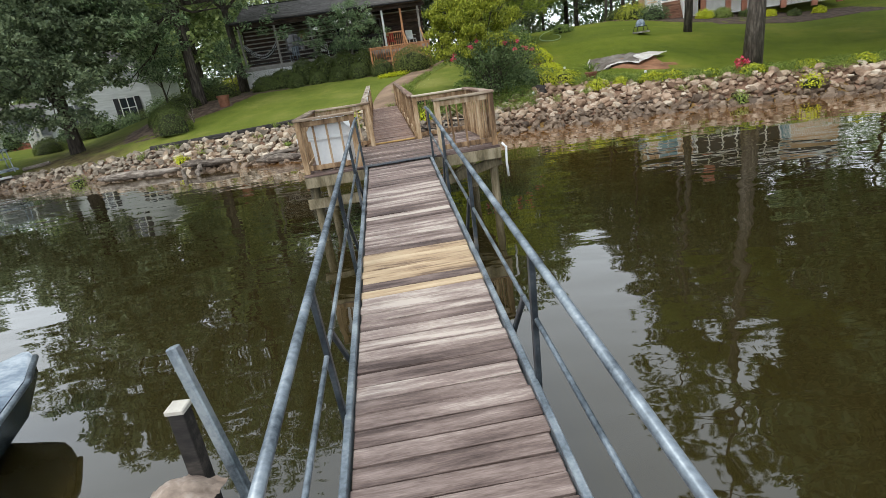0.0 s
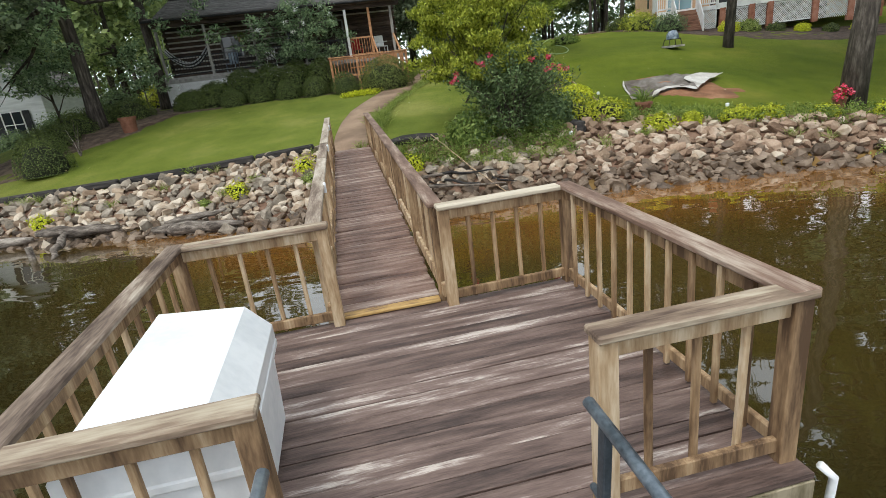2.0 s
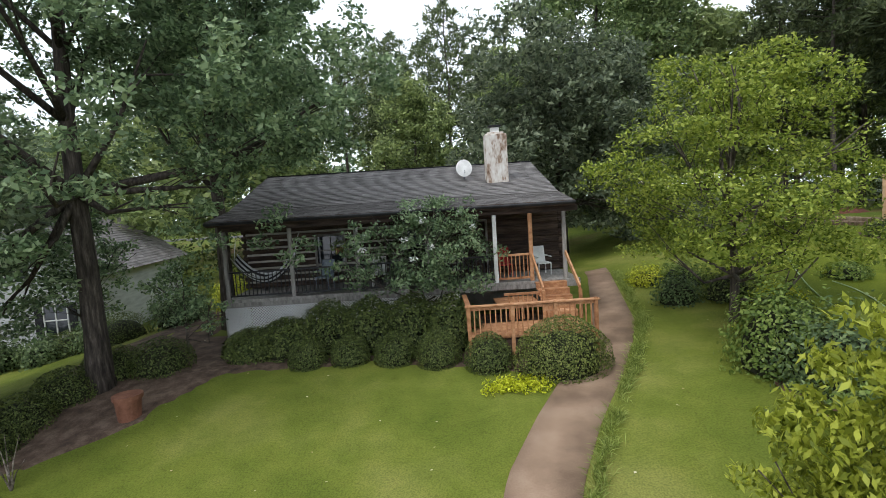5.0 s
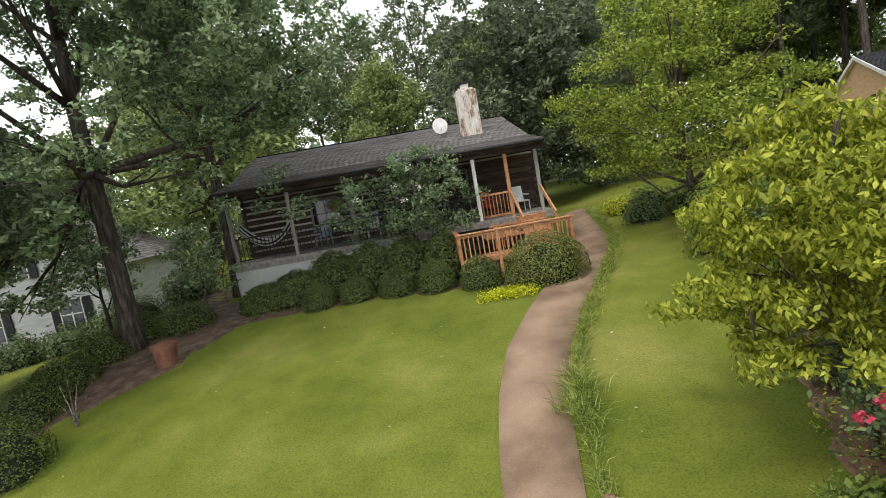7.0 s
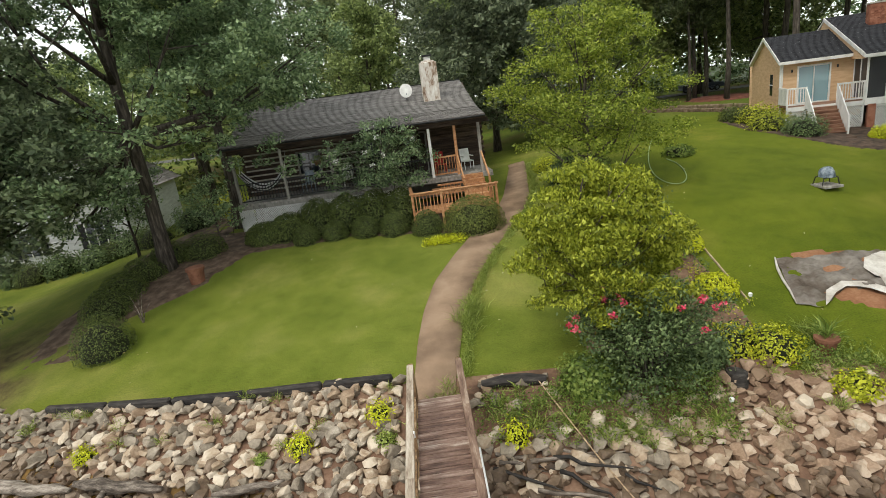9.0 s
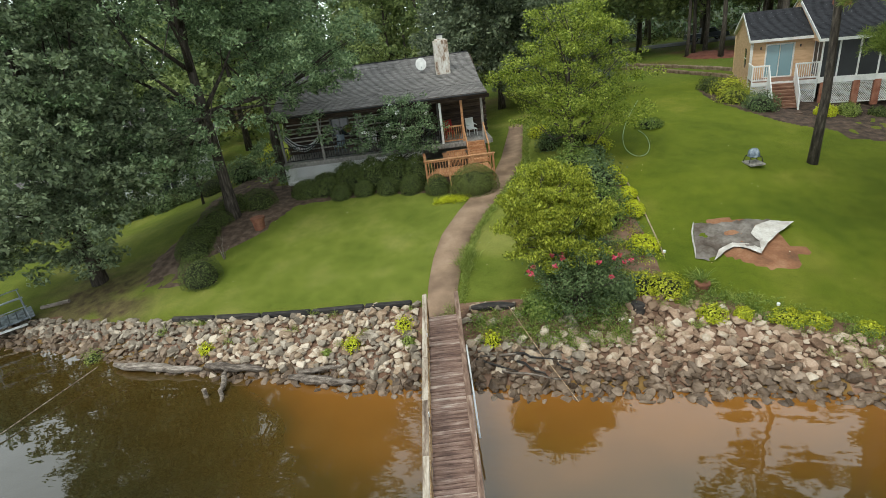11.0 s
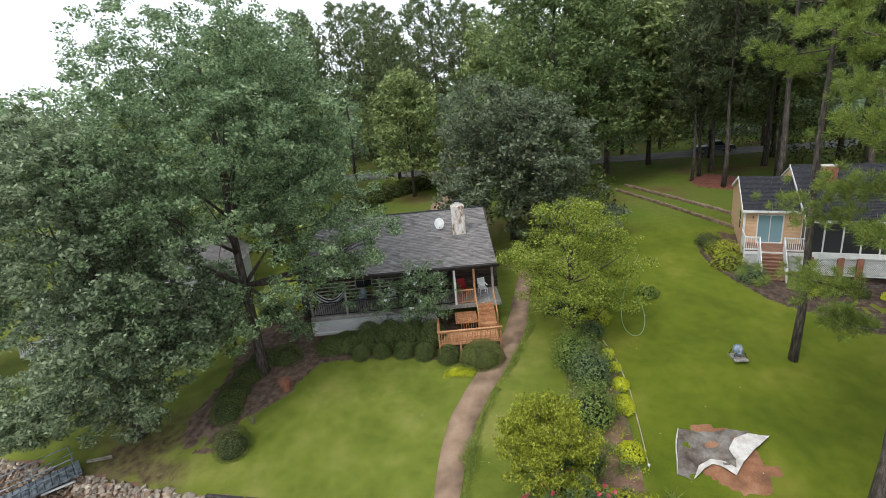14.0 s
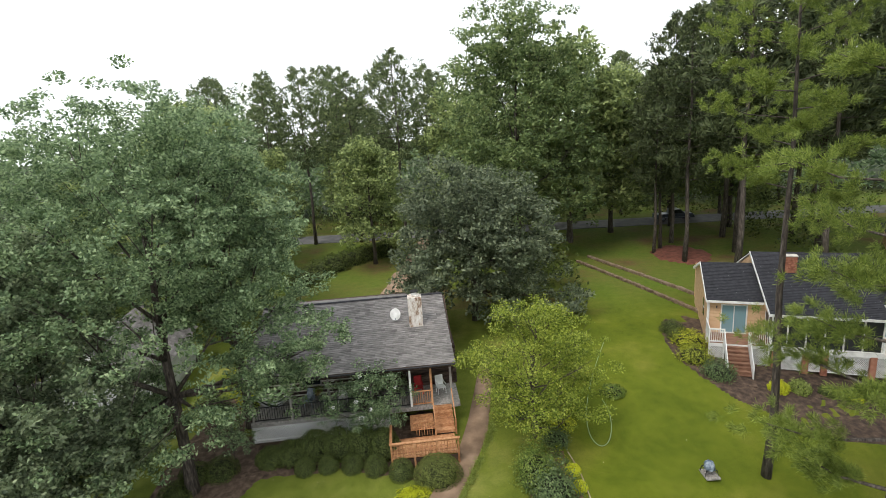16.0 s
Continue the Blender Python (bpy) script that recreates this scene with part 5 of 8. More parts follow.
# crape myrtle with pink flowers on the bank
rs = np.random.RandomState(7)
CMX, CMY = 2.1, 23.26
myrtle = thing("crape_myrtle", rooted(CMX, CMY), "dark green crape myrtle bush with pink-red flowers", "shrub")
sh = Shape()
centers, tips = [], []
for i in range(54):
    ang, out = rs.uniform(0, 2 * math.pi), rs.uniform(0.3, 1.0)
    top = Vector((math.cos(ang) * 1.85 * out, math.sin(ang) * 1.3 * out, 0.95 + 1.6 * (1 - out * 0.55) * rs.uniform(0.75, 1.15)))
    mid = Vector((top.x * 0.35, top.y * 0.35, top.z * 0.65))
    part("stem", Shape().tube([(top.x * 0.06, top.y * 0.06, -0.05), mid, top], [0.022, 0.016, 0.006], 5, cap=False), BARK, myrtle)
    for f in np.linspace(0.15, 1, 9):
        q = mid.lerp(top, f)
        centers.append((q.x, q.y, q.z))
        if f < 0.6:
            centers.append((q.x * 1.2, q.y * 1.2, q.z * rs.uniform(0.2, 0.8)))
    if out > 0.35 and rs.uniform() < 0.42:
        tips.append(tuple(top + Vector((0, 0, 0.03))))
part("foliage", quads("foliage", leaf_quads(rs, clump_points(rs, np.array(centers), 20, 0.27, 0.85), 0.085), MYRTLE), None, myrtle)
for tip in tips:
    part("flower_head", quads("flower_head", leaf_quads(rs, clump_points(rs, np.array([tip]), 34, 0.10, 0.9), 0.055, aspect=0.9), FLOWER), None, myrtle)


# ---- materials of the houses ----
LOG = mat("dark_stained_log", [(0.25, (0.020, 0.012, 0.008)), (0.5, (0.055, 0.034, 0.024)), (0.75, (0.115, 0.078, 0.055))], scale=2, stretch=(0.8, 5, 5), fine=12, rough=0.75, bump=0.4, vary=0.3)
CHINK = mat("pale_chinking", [(0.3, (0.42, 0.39, 0.34)), (0.7, (0.60, 0.57, 0.51))], scale=3, fine=30, rough=0.9, bump=0.2)
SHING = mat("grey_shingle", [(0.25, (0.105, 0.098, 0.094)), (0.5, (0.18, 0.170, 0.163)), (0.75, (0.27, 0.255, 0.245))], scale=1.4, fine=22, rough=0.95, bump=0.35, vary=0.2, island=True)
SHINGD = mat("charcoal_shingle", [(0.25, (0.012, 0.012, 0.015)), (0.5, (0.023, 0.024, 0.029)), (0.75, (0.040, 0.041, 0.048))], scale=3, fine=30, rough=0.92, bump=0.3)
GREYW = mat("grey_weathered_post", [(0.25, (0.13, 0.12, 0.11)), (0.5, (0.26, 0.245, 0.225)), (0.75, (0.40, 0.38, 0.35))], scale=2, stretch=(4, 4, 0.8), fine=16, rough=0.8, bump=0.3)
ORANGE = mat("cedar_stained_deck", [(0.25, (0.24, 0.105, 0.045)), (0.5, (0.42, 0.20, 0.09)), (0.75, (0.56, 0.31, 0.16))], scale=2, stretch=(3, 3, 3), fine=14, rough=0.65, bump=0.2, vary=0.3)
BLACKM = mat("black_metal", [(0.3, (0.012, 0.012, 0.013)), (0.7, (0.035, 0.035, 0.037))], scale=4, fine=30, rough=0.45, bump=0.05, metal=0.4)
STUCCO = mat("stained_white_chimney", [(0.30, (0.13, 0.07, 0.04)), (0.42, (0.36, 0.26, 0.19)), (0.52, (0.64, 0.58, 0.52)), (0.75, (0.80, 0.78, 0.74))], scale=3.4, stretch=(1.8, 1.8, 0.6), fine=12, rough=0.85, bump=0.3)
PEACH = mat("peach_siding", [(0.3, (0.56, 0.36, 0.20)), (0.6, (0.68, 0.46, 0.275)), (0.8, (0.74, 0.53, 0.33))], scale=1.2, stretch=(1, 1, 6), fine=14, rough=0.7, bump=0.1, vary=0.1)
SIDING = mat("grey_white_siding", [(0.3, (0.40, 0.42, 0.42)), (0.7, (0.58, 0.60, 0.60))], scale=1.2, stretch=(1, 1, 6), fine=14, rough=0.65, bump=0.1, vary=0.1)
BRICK = mat("red_brick", [(0.25, (0.17, 0.06, 0.035)), (0.5, (0.32, 0.13, 0.08)), (0.75, (0.45, 0.22, 0.15))], scale=3, fine=20, rough=0.9, bump=0.4, vary=0.4)
STEPW = mat("brown_step_boards", [(0.25, (0.11, 0.05, 0.03)), (0.5, (0.20, 0.10, 0.062)), (0.75, (0.30, 0.17, 0.11))], scale=2, stretch=(1, 5, 5), fine=14, rough=0.75, bump=0.25, vary=0.25)
SCREEN = mat("dark_insect_screen", [(0.3, (0.012, 0.013, 0.015)), (0.7, (0.03, 0.032, 0.036))], scale=0.6, fine=30, rough=0.4, bump=0.05, spec=0.5)
# dark colour that stands in for unlit space indoors and under the porch
DARKIN = mat("unlit_space_dark", [(0.3, (0.02, 0.018, 0.016)), (0.7, (0.05, 0.045, 0.04))], scale=0.8, fine=8, rough=0.9, bump=0)
CLOTHB = mat("black_striped_cloth", [(0.3, (0.015, 0.015, 0.018)), (0.7, (0.05, 0.05, 0.055))], scale=3, fine=30, rough=0.9, bump=0.2)
CLOTHW = mat("white_cloth", [(0.3, (0.55, 0.56, 0.58)), (0.7, (0.76, 0.77, 0.78))], scale=3, fine=30, rough=0.9, bump=0.2)
BLUEC = mat("blue_grey_cover", [(0.3, (0.07, 0.10, 0.14)), (0.5, (0.22, 0.27, 0.33)), (0.7, (0.42, 0.47, 0.52))], scale=4, fine=20, rough=0.55, bump=0.4)
TERRA = mat("terracotta", [(0.3, (0.15, 0.060, 0.034)), (0.7, (0.28, 0.125, 0.078))], scale=3, fine=20, rough=0.85, bump=0.2)


def glass_material(name, tint):
    m = bpy.data.materials.new(name)
    m.use_nodes = True
    b = m.node_tree.nodes["Principled BSDF"]
    b.inputs["Base Color"].default_value = (*tint, 1)
    b.inputs["Roughness"].default_value, b.inputs["Specular IOR Level"].default_value = 0.06, 0.8
    return m


GLASSD = glass_material("dark_window_glass", (0.02, 0.025, 0.03))
GLASSB = glass_material("pale_blue_door_glass", (0.20, 0.34, 0.38))


def shingled(parent, a, b, c, d, courses, material, name="shingle_course", per=3):
    """A roof slope from the eave a-b up to the ridge d-c, in overlapping courses of shingles with staggered joints; courses are joined in bands."""
    a, b, c, d = (Vector(p) for p in (a, b, c, d))
    nor = (b - a).cross(d - a).normalized()
    if nor.z < 0:
        nor = -nor
    r = random.Random(len(name) + courses)
    sh = Shape()
    for i in range(courses):
        u0, u1 = i / courses, min(1.0, (i + 1.25) / courses)
        l0, r0, l1, r1 = a.lerp(d, u0), b.lerp(c, u0), a.lerp(d, u1), b.lerp(c, u1)
        w = (r0 - l0).length
        n = max(1, int(w / 0.62))
        off = r.uniform(0, 1) / n
        cuts = [0.0] + [min(1, max(0, (k + r.uniform(-0.12, 0.12)) / n + off)) for k in range(n)] + [1.0]
        cuts = sorted(set(cuts))
        for s0, s1 in zip(cuts, cuts[1:]):
            if s1 - s0 < 0.002:
                continue
            lift = 0.030 + r.uniform(-0.004, 0.006)
            q = [l0.lerp(r0, s0) + nor * lift, l0.lerp(r0, s1) + nor * lift, l1.lerp(r1, s1) + nor * 0.006, l1.lerp(r1, s0) + nor * 0.006, l0.lerp(r0, s0) - nor * 0.01, l0.lerp(r0, s1) - nor * 0.01]
            sh.add(q, [(0, 1, 2, 3), (0, 4, 5, 1)])
    me = bpy.data.meshes.new(name)
    me.from_pydata(sh.v, [], sh.f)
    me.materials.append(material)
    return part(name, me, None, parent)


def spindles(parent, a, b, z0a, z1a, z0b, z1b, gap, material, w=0.035, name="baluster"):
    a, b = Vector((*a, 0)), Vector((*b, 0))
    n = max(2, round((b - a).length / gap))
    t = (b - a).normalized()
    for i in range(1, n):
        f = i / n
        p = a.lerp(b, f)
        part(name, Shape().beam((p.x, p.y, z0a + (z0b - z0a) * f), (p.x, p.y, z1a + (z1b - z1a) * f), w, w, ease=0.004, up=t), material, parent)


def lattice(parent, a, b, z0, z1, gap, material, w=0.028):
    """Diagonal lattice strips in a frame, from a to b (x, y)."""
    a, b = Vector((*a, 0)), Vector((*b, 0))
    L, h = (b - a).length, z1 - z0
    t = (b - a).normalized()
    for sgn in (1, -1):
        s = Shape()
        n = int((L + h) / gap)
        for i in range(n + 1):
            x0 = i * gap - h
            p, q = (x0, 0.0), (x0 + h, h)
            if p[0] < 0:
                p = (0.0, -x0)
            if q[0] > L:
                q = (L, h - (q[0] - L))
            if q[0] - p[0] < 0.02:
                continue
            if sgn < 0:
                p, q = (L - p[0], p[1]), (L - q[0], q[1])
            off = Vector((-t.y, t.x, 0)) * 0.006 * sgn
            s.beam(a + t * p[0] + Vector((0, 0, z0 + p[1])) + off, a + t * q[0] + Vector((0, 0, z0 + q[1])) + off, 0.008, w, ease=0.002, up=Vector((-t.y, t.x, 0)).cross(t) if False else (0, 0, 1))
        part("lattice_panel", s, material, parent)


# ---- the log cabin ----
H1 = Matrix.Translation((-0.65, 38.19, 0.30)) @ Matrix.Rotation(radians(9.28), 4, "Z")
cabin = thing("log_cabin", H1, "dark log cabin with pale chinking, grey shingle roof and long porch", "house")
PF = 4.03
FW = 2.4  # the front wall stands back behind the porch
part("foundation", Shape().box((-6.0, FW + 5.7, 3.1), (12.0, 11.4, 1.85)), mat("block_foundation", [(0.3, (0.14, 0.13, 0.12)), (0.7, (0.25, 0.24, 0.22))], rough=0.9), cabin)
part("porch_floor", Shape().box((-6.0, 1.15, PF - 0.05), (12.1, 2.5, 0.1)), GREYW, cabin)
part("porch_beam", Shape().beam((-12.05, -0.06, PF - 0.16), (0.05, -0.06, PF - 0.16), 0.06, 0.2), GREYW, cabin)
# walls of logs, laid round door and windows
openings = [(-3.75, -2.85, PF, PF + 2.03), (-5.9, -4.9, PF + 0.75, PF + 1.85), (-9.35, -8.3, PF + 0.75, PF + 1.85)]
LH = 0.26
zlog = PF + 0.02
row = 0
while zlog < 6.6:
    x = -12.0
    cuts = sorted([o for o in openings if o[2] < zlog + LH * 0.6 and o[3] > zlog + LH * 0.4])
    for o in cuts + [(0.0, None, 0, 0)]:
        if o[0] - x > 0.05:
            part("log", Shape().box(((x + o[0]) / 2, FW + 0.1, zlog + LH * 0.36), (o[0] - x, 0.24, LH * 0.72), ease=0.05), LOG, cabin)
            part("chinking", Shape().box(((x + o[0]) / 2, FW + 0.1, zlog + LH * 0.86), (o[0] - x, 0.215, LH * 0.3), ease=0.002), CHINK if (x + o[0]) / 2 < -4.6 else LOG, cabin)
        x = o[1]
    for xx in (-12.05, 0.05):
        part("log", Shape().box((xx, FW + 5.7, zlog + LH * 0.36), (0.24, 11.5, LH * 0.72), ease=0.05), LOG, cabin)
        part("chinking", Shape().box((xx, FW + 5.7, zlog + LH * 0.86), (0.15, 11.2, LH * 0.3), ease=0.002), LOG, cabin)
    zlog += LH
part("rear_wall", Shape().box((-6.0, FW + 11.3, 5.4), (12.0, 0.2, 2.7)), LOG, cabin)
# solid block, coloured dark for the lack of light indoors
part("room", Shape().box((-6.0, FW + 5.5, 5.3), (11.6, 10.2, 2.4)), DARKIN, cabin, "dark block painted as the unlit interior behind the windows")
for k, o in enumerate(openings):
    w, h = o[1] - o[0], o[3] - o[2]
    cx, cz = (o[0] + o[1]) / 2, (o[2] + o[3]) / 2
    body = part("door" if k == 0 else "window", Shape().box((cx, FW + 0.12, cz), (w - 0.02, 0.06, h - 0.02)), LOG if k == 0 else GLASSD, cabin)
    for dx in (-1, 1):
        part("jamb", Shape().box((cx + dx * (w / 2 + 0.02), FW - 0.035, cz), (0.09, 0.05, h + 0.14)), GREYW, body)
    part("head_trim", Shape().box((cx, FW - 0.035, o[3] + 0.045), (w, 0.05, 0.09)), GREYW, body)
    if k:
        part("mullion", Shape().box((cx, FW + 0.075, cz), (0.035, 0.03, h - 0.06)), GREYW, body)
        part("meeting_rail", Shape().box((cx, FW + 0.075, cz), (w - 0.06, 0.034, 0.04)), GREYW, body)
    else:
        part("door_knob", Shape().tube([(cx + 0.34, FW + 0.09, PF + 0.95), (cx + 0.34, FW + 0.03, PF + 0.95)], 0.03, 8), STEEL, body)
# porch posts and railings
for x, m_ in ((-11.9, GREYW), (-9.7, GREYW), (-7.48, GREYW), (-5.1, GREYW), (-2.8, WHITEW), (-1.58, ORANGE), (-0.43, GREYW)):
    part("porch_post", Shape().box((x, 0, (PF + 6.42) / 2), (0.13, 0.13, 6.42 - PF), ease=0.012), m_, cabin)
part("header_beam", Shape().beam((-12.05, 0, 6.44), (0.05, 0, 6.44), 0.14, 0.2), LOG, cabin)
for x0, x1 in ((-11.9, -9.7), (-9.7, -7.48), (-7.48, -5.1), (-5.1, -2.8)):
    for z in (PF + 0.12, PF + 0.92):
        part("porch_rail", Shape().beam((x0 + 0.06, 0, z), (x1 - 0.06, 0, z), 0.05, 0.055), BLACKM, cabin)
    spindles(cabin, (x0, 0), (x1, 0), PF + 0.1, PF + 0.9, PF + 0.1, PF + 0.9, 0.135, BLACKM, 0.028, "spindle")
for z in (PF + 0.12, PF + 0.92):
    part("porch_rail", Shape().beam((-2.74, 0, z), (-1.64, 0, z), 0.05, 0.075), ORANGE, cabin)
spindles(cabin, (-2.8, 0), (-1.58, 0), PF + 0.1, PF + 0.9, PF + 0.1, PF + 0.9, 0.13, ORANGE, 0.034, "spindle")
# lattice skirt below the porch
part("skirt_frame", Shape().beam((-12.0, -0.05, 2.95), (-4.1, -0.05, 2.95), 0.03, 0.09), WHITEW, cabin)
lattice(cabin, (-12.0, -0.05), (-4.1, -0.05), 2.75, 3.8, 0.095, WHITEW)
lattice(cabin, (-12.06, 2.3), (-12.06, -0.05), 2.75, 3.8, 0.095, WHITEW)
# roof: porch slope, main slope, rear slope
EV, RDG = -0.3, 7.1
Z0, Z1, Z2 = 6.68, 7.02, 8.52
XL, XR = -12.35, -0.1
shingled(cabin, (XL, EV, Z0), (XR, EV, Z0), (XR, 1.9, Z1), (XL, 1.9, Z1), 13, SHING)
shingled(cabin, (XL, 1.9, Z1), (XR, 1.9, Z1), (XR, RDG, Z2), (XL, RDG, Z2), 28, SHING)
shingled(cabin, (XR, 14.3, 6.5), (XL, 14.3, 6.5), (XL, RDG, Z2), (XR, RDG, Z2), 34, SHING)
part("roof_deck", Shape().prism([(EV + 0.02, Z0 - 0.06), (1.9, Z1 - 0.03), (RDG, Z2 - 0.03), (14.26, 6.46), (14.26, 6.38), (RDG, Z2 - 0.14), (1.9, Z1 - 0.14), (EV + 0.02, Z0 - 0.16)], 0, XL + 0.02, XR - 0.02), LOG, cabin)
for x in (-12.0, 0.0):
    part("gable", Shape().prism([(FW, 6.55), (14.0, 6.4), (RDG, Z2 - 0.16)], 0, x - 0.06, x + 0.06), LOG, cabin)
part("fascia", Shape().beam((XL, EV - 0.015, Z0 - 0.06), (XR, EV - 0.015, Z0 - 0.06), 0.03, 0.17), LOG, cabin)
part("gutter", Shape().tube([(XL, EV - 0.09, Z0 - 0.05), (XR, EV - 0.09, Z0 - 0.05)], 0.055, 8), BLACKM, cabin)
part("ridge_cap", Shape().beam((XL, RDG, Z2 + 0.03), (XR, RDG, Z2 + 0.03), 0.26, 0.03), SHINGD, cabin)
chim = part("chimney", Shape().box((-2.1, 4.0, 8.35), (0.88, 0.72, 2.3), ease=0.02), STUCCO, cabin, "white chimney streaked with rust stains")
part("chimney_crown", Shape().box((-2.1, 4.0, 9.53), (0.66, 0.56, 0.1)), STUCCO, chim)
part("flashing", Shape().box((-2.1, 3.62, 7.42), (1.0, 0.06, 0.1)), WHITEW, chim)
part("flue", Shape().box((-2.1, 4.0, 9.68), (0.34, 0.3, 0.2)), WHITEW, chim)
part("flue_cap", Shape().box((-2.1, 4.0, 9.83), (0.5, 0.44, 0.07)), BLACKM, chim)
# cedar deck, its rail and the steps up to the porch
DZ = 3.05
for i in range(14):
    y = -3.5 + (i + 0.5) * 0.131
    part("deck_board", Shape().box((-2.3, y, DZ - 0.02), (3.5, 0.124, 0.035)), ORANGE, cabin)
for x in (-4.05, -2.85, -1.65, -0.52):
    part("deck_post", Shape().box((x, -3.56, 3.15), (0.1, 0.1, 1.75)), ORANGE, cabin)
part("deck_cap", Shape().beam((-4.15, -3.56, 3.98), (-0.42, -3.56, 3.98), 0.16, 0.045), ORANGE, cabin)
part("deck_rail", Shape().beam((-4.05, -3.56, 3.9), (-0.52, -3.56, 3.9), 0.04, 0.09), ORANGE, cabin)
part("deck_rail", Shape().beam((-4.05, -3.56, 3.14), (-0.52, -3.56, 3.14), 0.04, 0.09), ORANGE, cabin)
spindles(cabin, (-4.05, -3.59), (-0.52, -3.59), 3.1, 3.92, 3.1, 3.92, 0.15, ORANGE, 0.036, "spindle")
part("deck_cap", Shape().beam((-4.05, -3.5, 3.98), (-4.05, -1.7, 3.98), 0.14, 0.045), ORANGE, cabin)
spindles(cabin, (-4.05, -3.5), (-4.05, -1.7), 3.1, 3.92, 3.1, 3.92, 0.15, ORANGE, 0.036, "spindle")
part("deck_skirt", Shape().box((-2.3, -3.5, 2.7), (3.5, 0.04, 0.55)), LOG, cabin)
part("upper_landing", Shape().box((-2.3, -0.9, 3.5), (1.35, 1.6, 0.06)), ORANGE, cabin)
part("deck_rail", Shape().beam((-2.8, -1.65, 3.9), (-1.66, -1.65, 3.9), 0.05, 0.08), ORANGE, cabin)
spindles(cabin, (-2.8, -1.65), (-1.62, -1.65), 3.1, 3.88, 3.1, 3.88, 0.14, ORANGE, 0.034, "spindle")
for i in range(5):
    part("step", Shape().box((-1.0, -0.2 - i * 0.31, PF - 0.18 * (i + 1) + 0.12), (1.05, 0.3, 0.05)), ORANGE, cabin)
    part("riser", Shape().box((-1.0, -0.33 - i * 0.31, PF - 0.18 * (i + 1) + 0.02), (1.05, 0.03, 0.16)), ORANGE, cabin)
for x in (-1.58, -0.43):
    part("stair_rail", Shape().beam((x, -0.08, PF + 0.92), (x, -1.72, PF - 0.02), 0.06, 0.15), ORANGE, cabin)
    part("stair_post", Shape().box((x, -1.74, 3.5), (0.1, 0.1, 0.95)), ORANGE, cabin)
# things on the roof and porch
dish = thing("satellite_dish", H1 @ Matrix.Translation((-3.4, 4.6, 7.75)), "round white satellite dish on the cabin roof", "satellite dish")
sh = Shape()
n_, m_ = 16, 4
for j in range(m_ + 1):
    for i in range(n_):
        a, r_ = 2 * math.pi * i / n_, 0.34 * j / m_
        p = Vector((r_ * math.cos(a), -0.28 + 0.5 * r_ * r_, 0.5 + r_ * math.sin(a) * 1.08))
        sh.v.append(tuple(p + Vector((0, (p.z - 0.5) * 0.45, 0))))
for j in range(m_):
    for i in range(n_):
        sh.f.append((j * n_ + i, (j + 1) * n_ + i, (j + 1) * n_ + (i + 1) % n_, j * n_ + (i + 1) % n_))
part("reflector", sh, WHITEW, dish, smooth=True)
part("mast", Shape().tube([(0, 0, 0), (0, -0.02, 0.35), (0, -0.24, 0.5)], 0.025, 8), STEEL, dish)
part("feed_arm", Shape().tube([(0, -0.25, 0.3), (0, -0.62, 0.28), (0, -0.64, 0.38)], 0.014, 6), STEEL, dish)


def chair(at, material, label, group=""):
    c = thing("porch_chair", at, label, "chair", group)
    part("seat", Shape().box((0, 0, 0.43), (0.5, 0.5, 0.05), ease=0.015), material, c)
    part("backrest", Shape().beam((0, 0.24, 0.45), (0, 0.36, 1.02), 0.5, 0.04, up=(0, 1, 0)), material, c)
    for x in (-0.24, 0.24):
        for y in (-0.22, 0.22):
            part("leg", Shape().box((x, y, 0.21), (0.04, 0.04, 0.42)), material, c)
        part("armrest", Shape().beam((x, -0.24, 0.66), (x, 0.28, 0.68), 0.06, 0.035), material, c)
    return c


chair(H1 @ Matrix.Translation((-0.95, 1.3, PF)) @ Matrix.Rotation(0.25, 4, "Z"), WHITEW, "white porch chair beside the cabin steps")
chair(H1 @ Matrix.Translation((-6.9, 1.2, PF)), WHITEW, "white porch chair behind the dark railing")
chair(H1 @ Matrix.Translation((-8.9, 1.3, PF)) @ Matrix.Rotation(-0.3, 4, "Z"), BLUEC, "blue-grey porch chair behind the dark railing")
chair(H1 @ Matrix.Translation((-2.3, 1.5, PF)) @ Matrix.Rotation(0.1, 4, "Z"), mat("red_cushion", [(0.3, (0.25, 0.01, 0.012)), (0.7, (0.42, 0.03, 0.03))], rough=0.8), "red cushioned porch chair near the cabin door")
hammock = thing("hammock", H1 @ Matrix.Translation((-10.9, 0.75, PF)), "black and white striped hammock slung on the porch", "hammock")
for k in range(9):
    s = Shape()
    for i in range(15):
        u = i / 14
        x = -1.0 + 2.1 * u
        z = 0.42 + 0.75 * (2 * u - 1) ** 2
        y = -0.36 + 0.08 * k + 0.01
        s.v += [(x, y, z + 0.25 * abs(k - 4) / 4), (x, y + 0.078, z + 0.25 * abs(k - 3) / 4), (x, y + 0.078, z + 0.25 * abs(k - 3) / 4 - 0.015), (x, y, z + 0.25 * abs(k - 4) / 4 - 0.015)]
    for i in range(14):
        for q in range(4):
            s.f.append((4 * i + q, 4 * i + (q + 1) % 4, 4 * i + 4 + (q + 1) % 4, 4 * i + 4 + q))
    part("cloth_stripe", s, CLOTHW if k % 2 == 0 else CLOTHB, hammock)
for x, x2 in ((-1.0, -1.02), (1.1, 1.22)):
    part("rope", Shape().tube([(x, 0, 1.25), (x2, 0.4, 2.1)], 0.012, 6), CLOTHW, hammock)
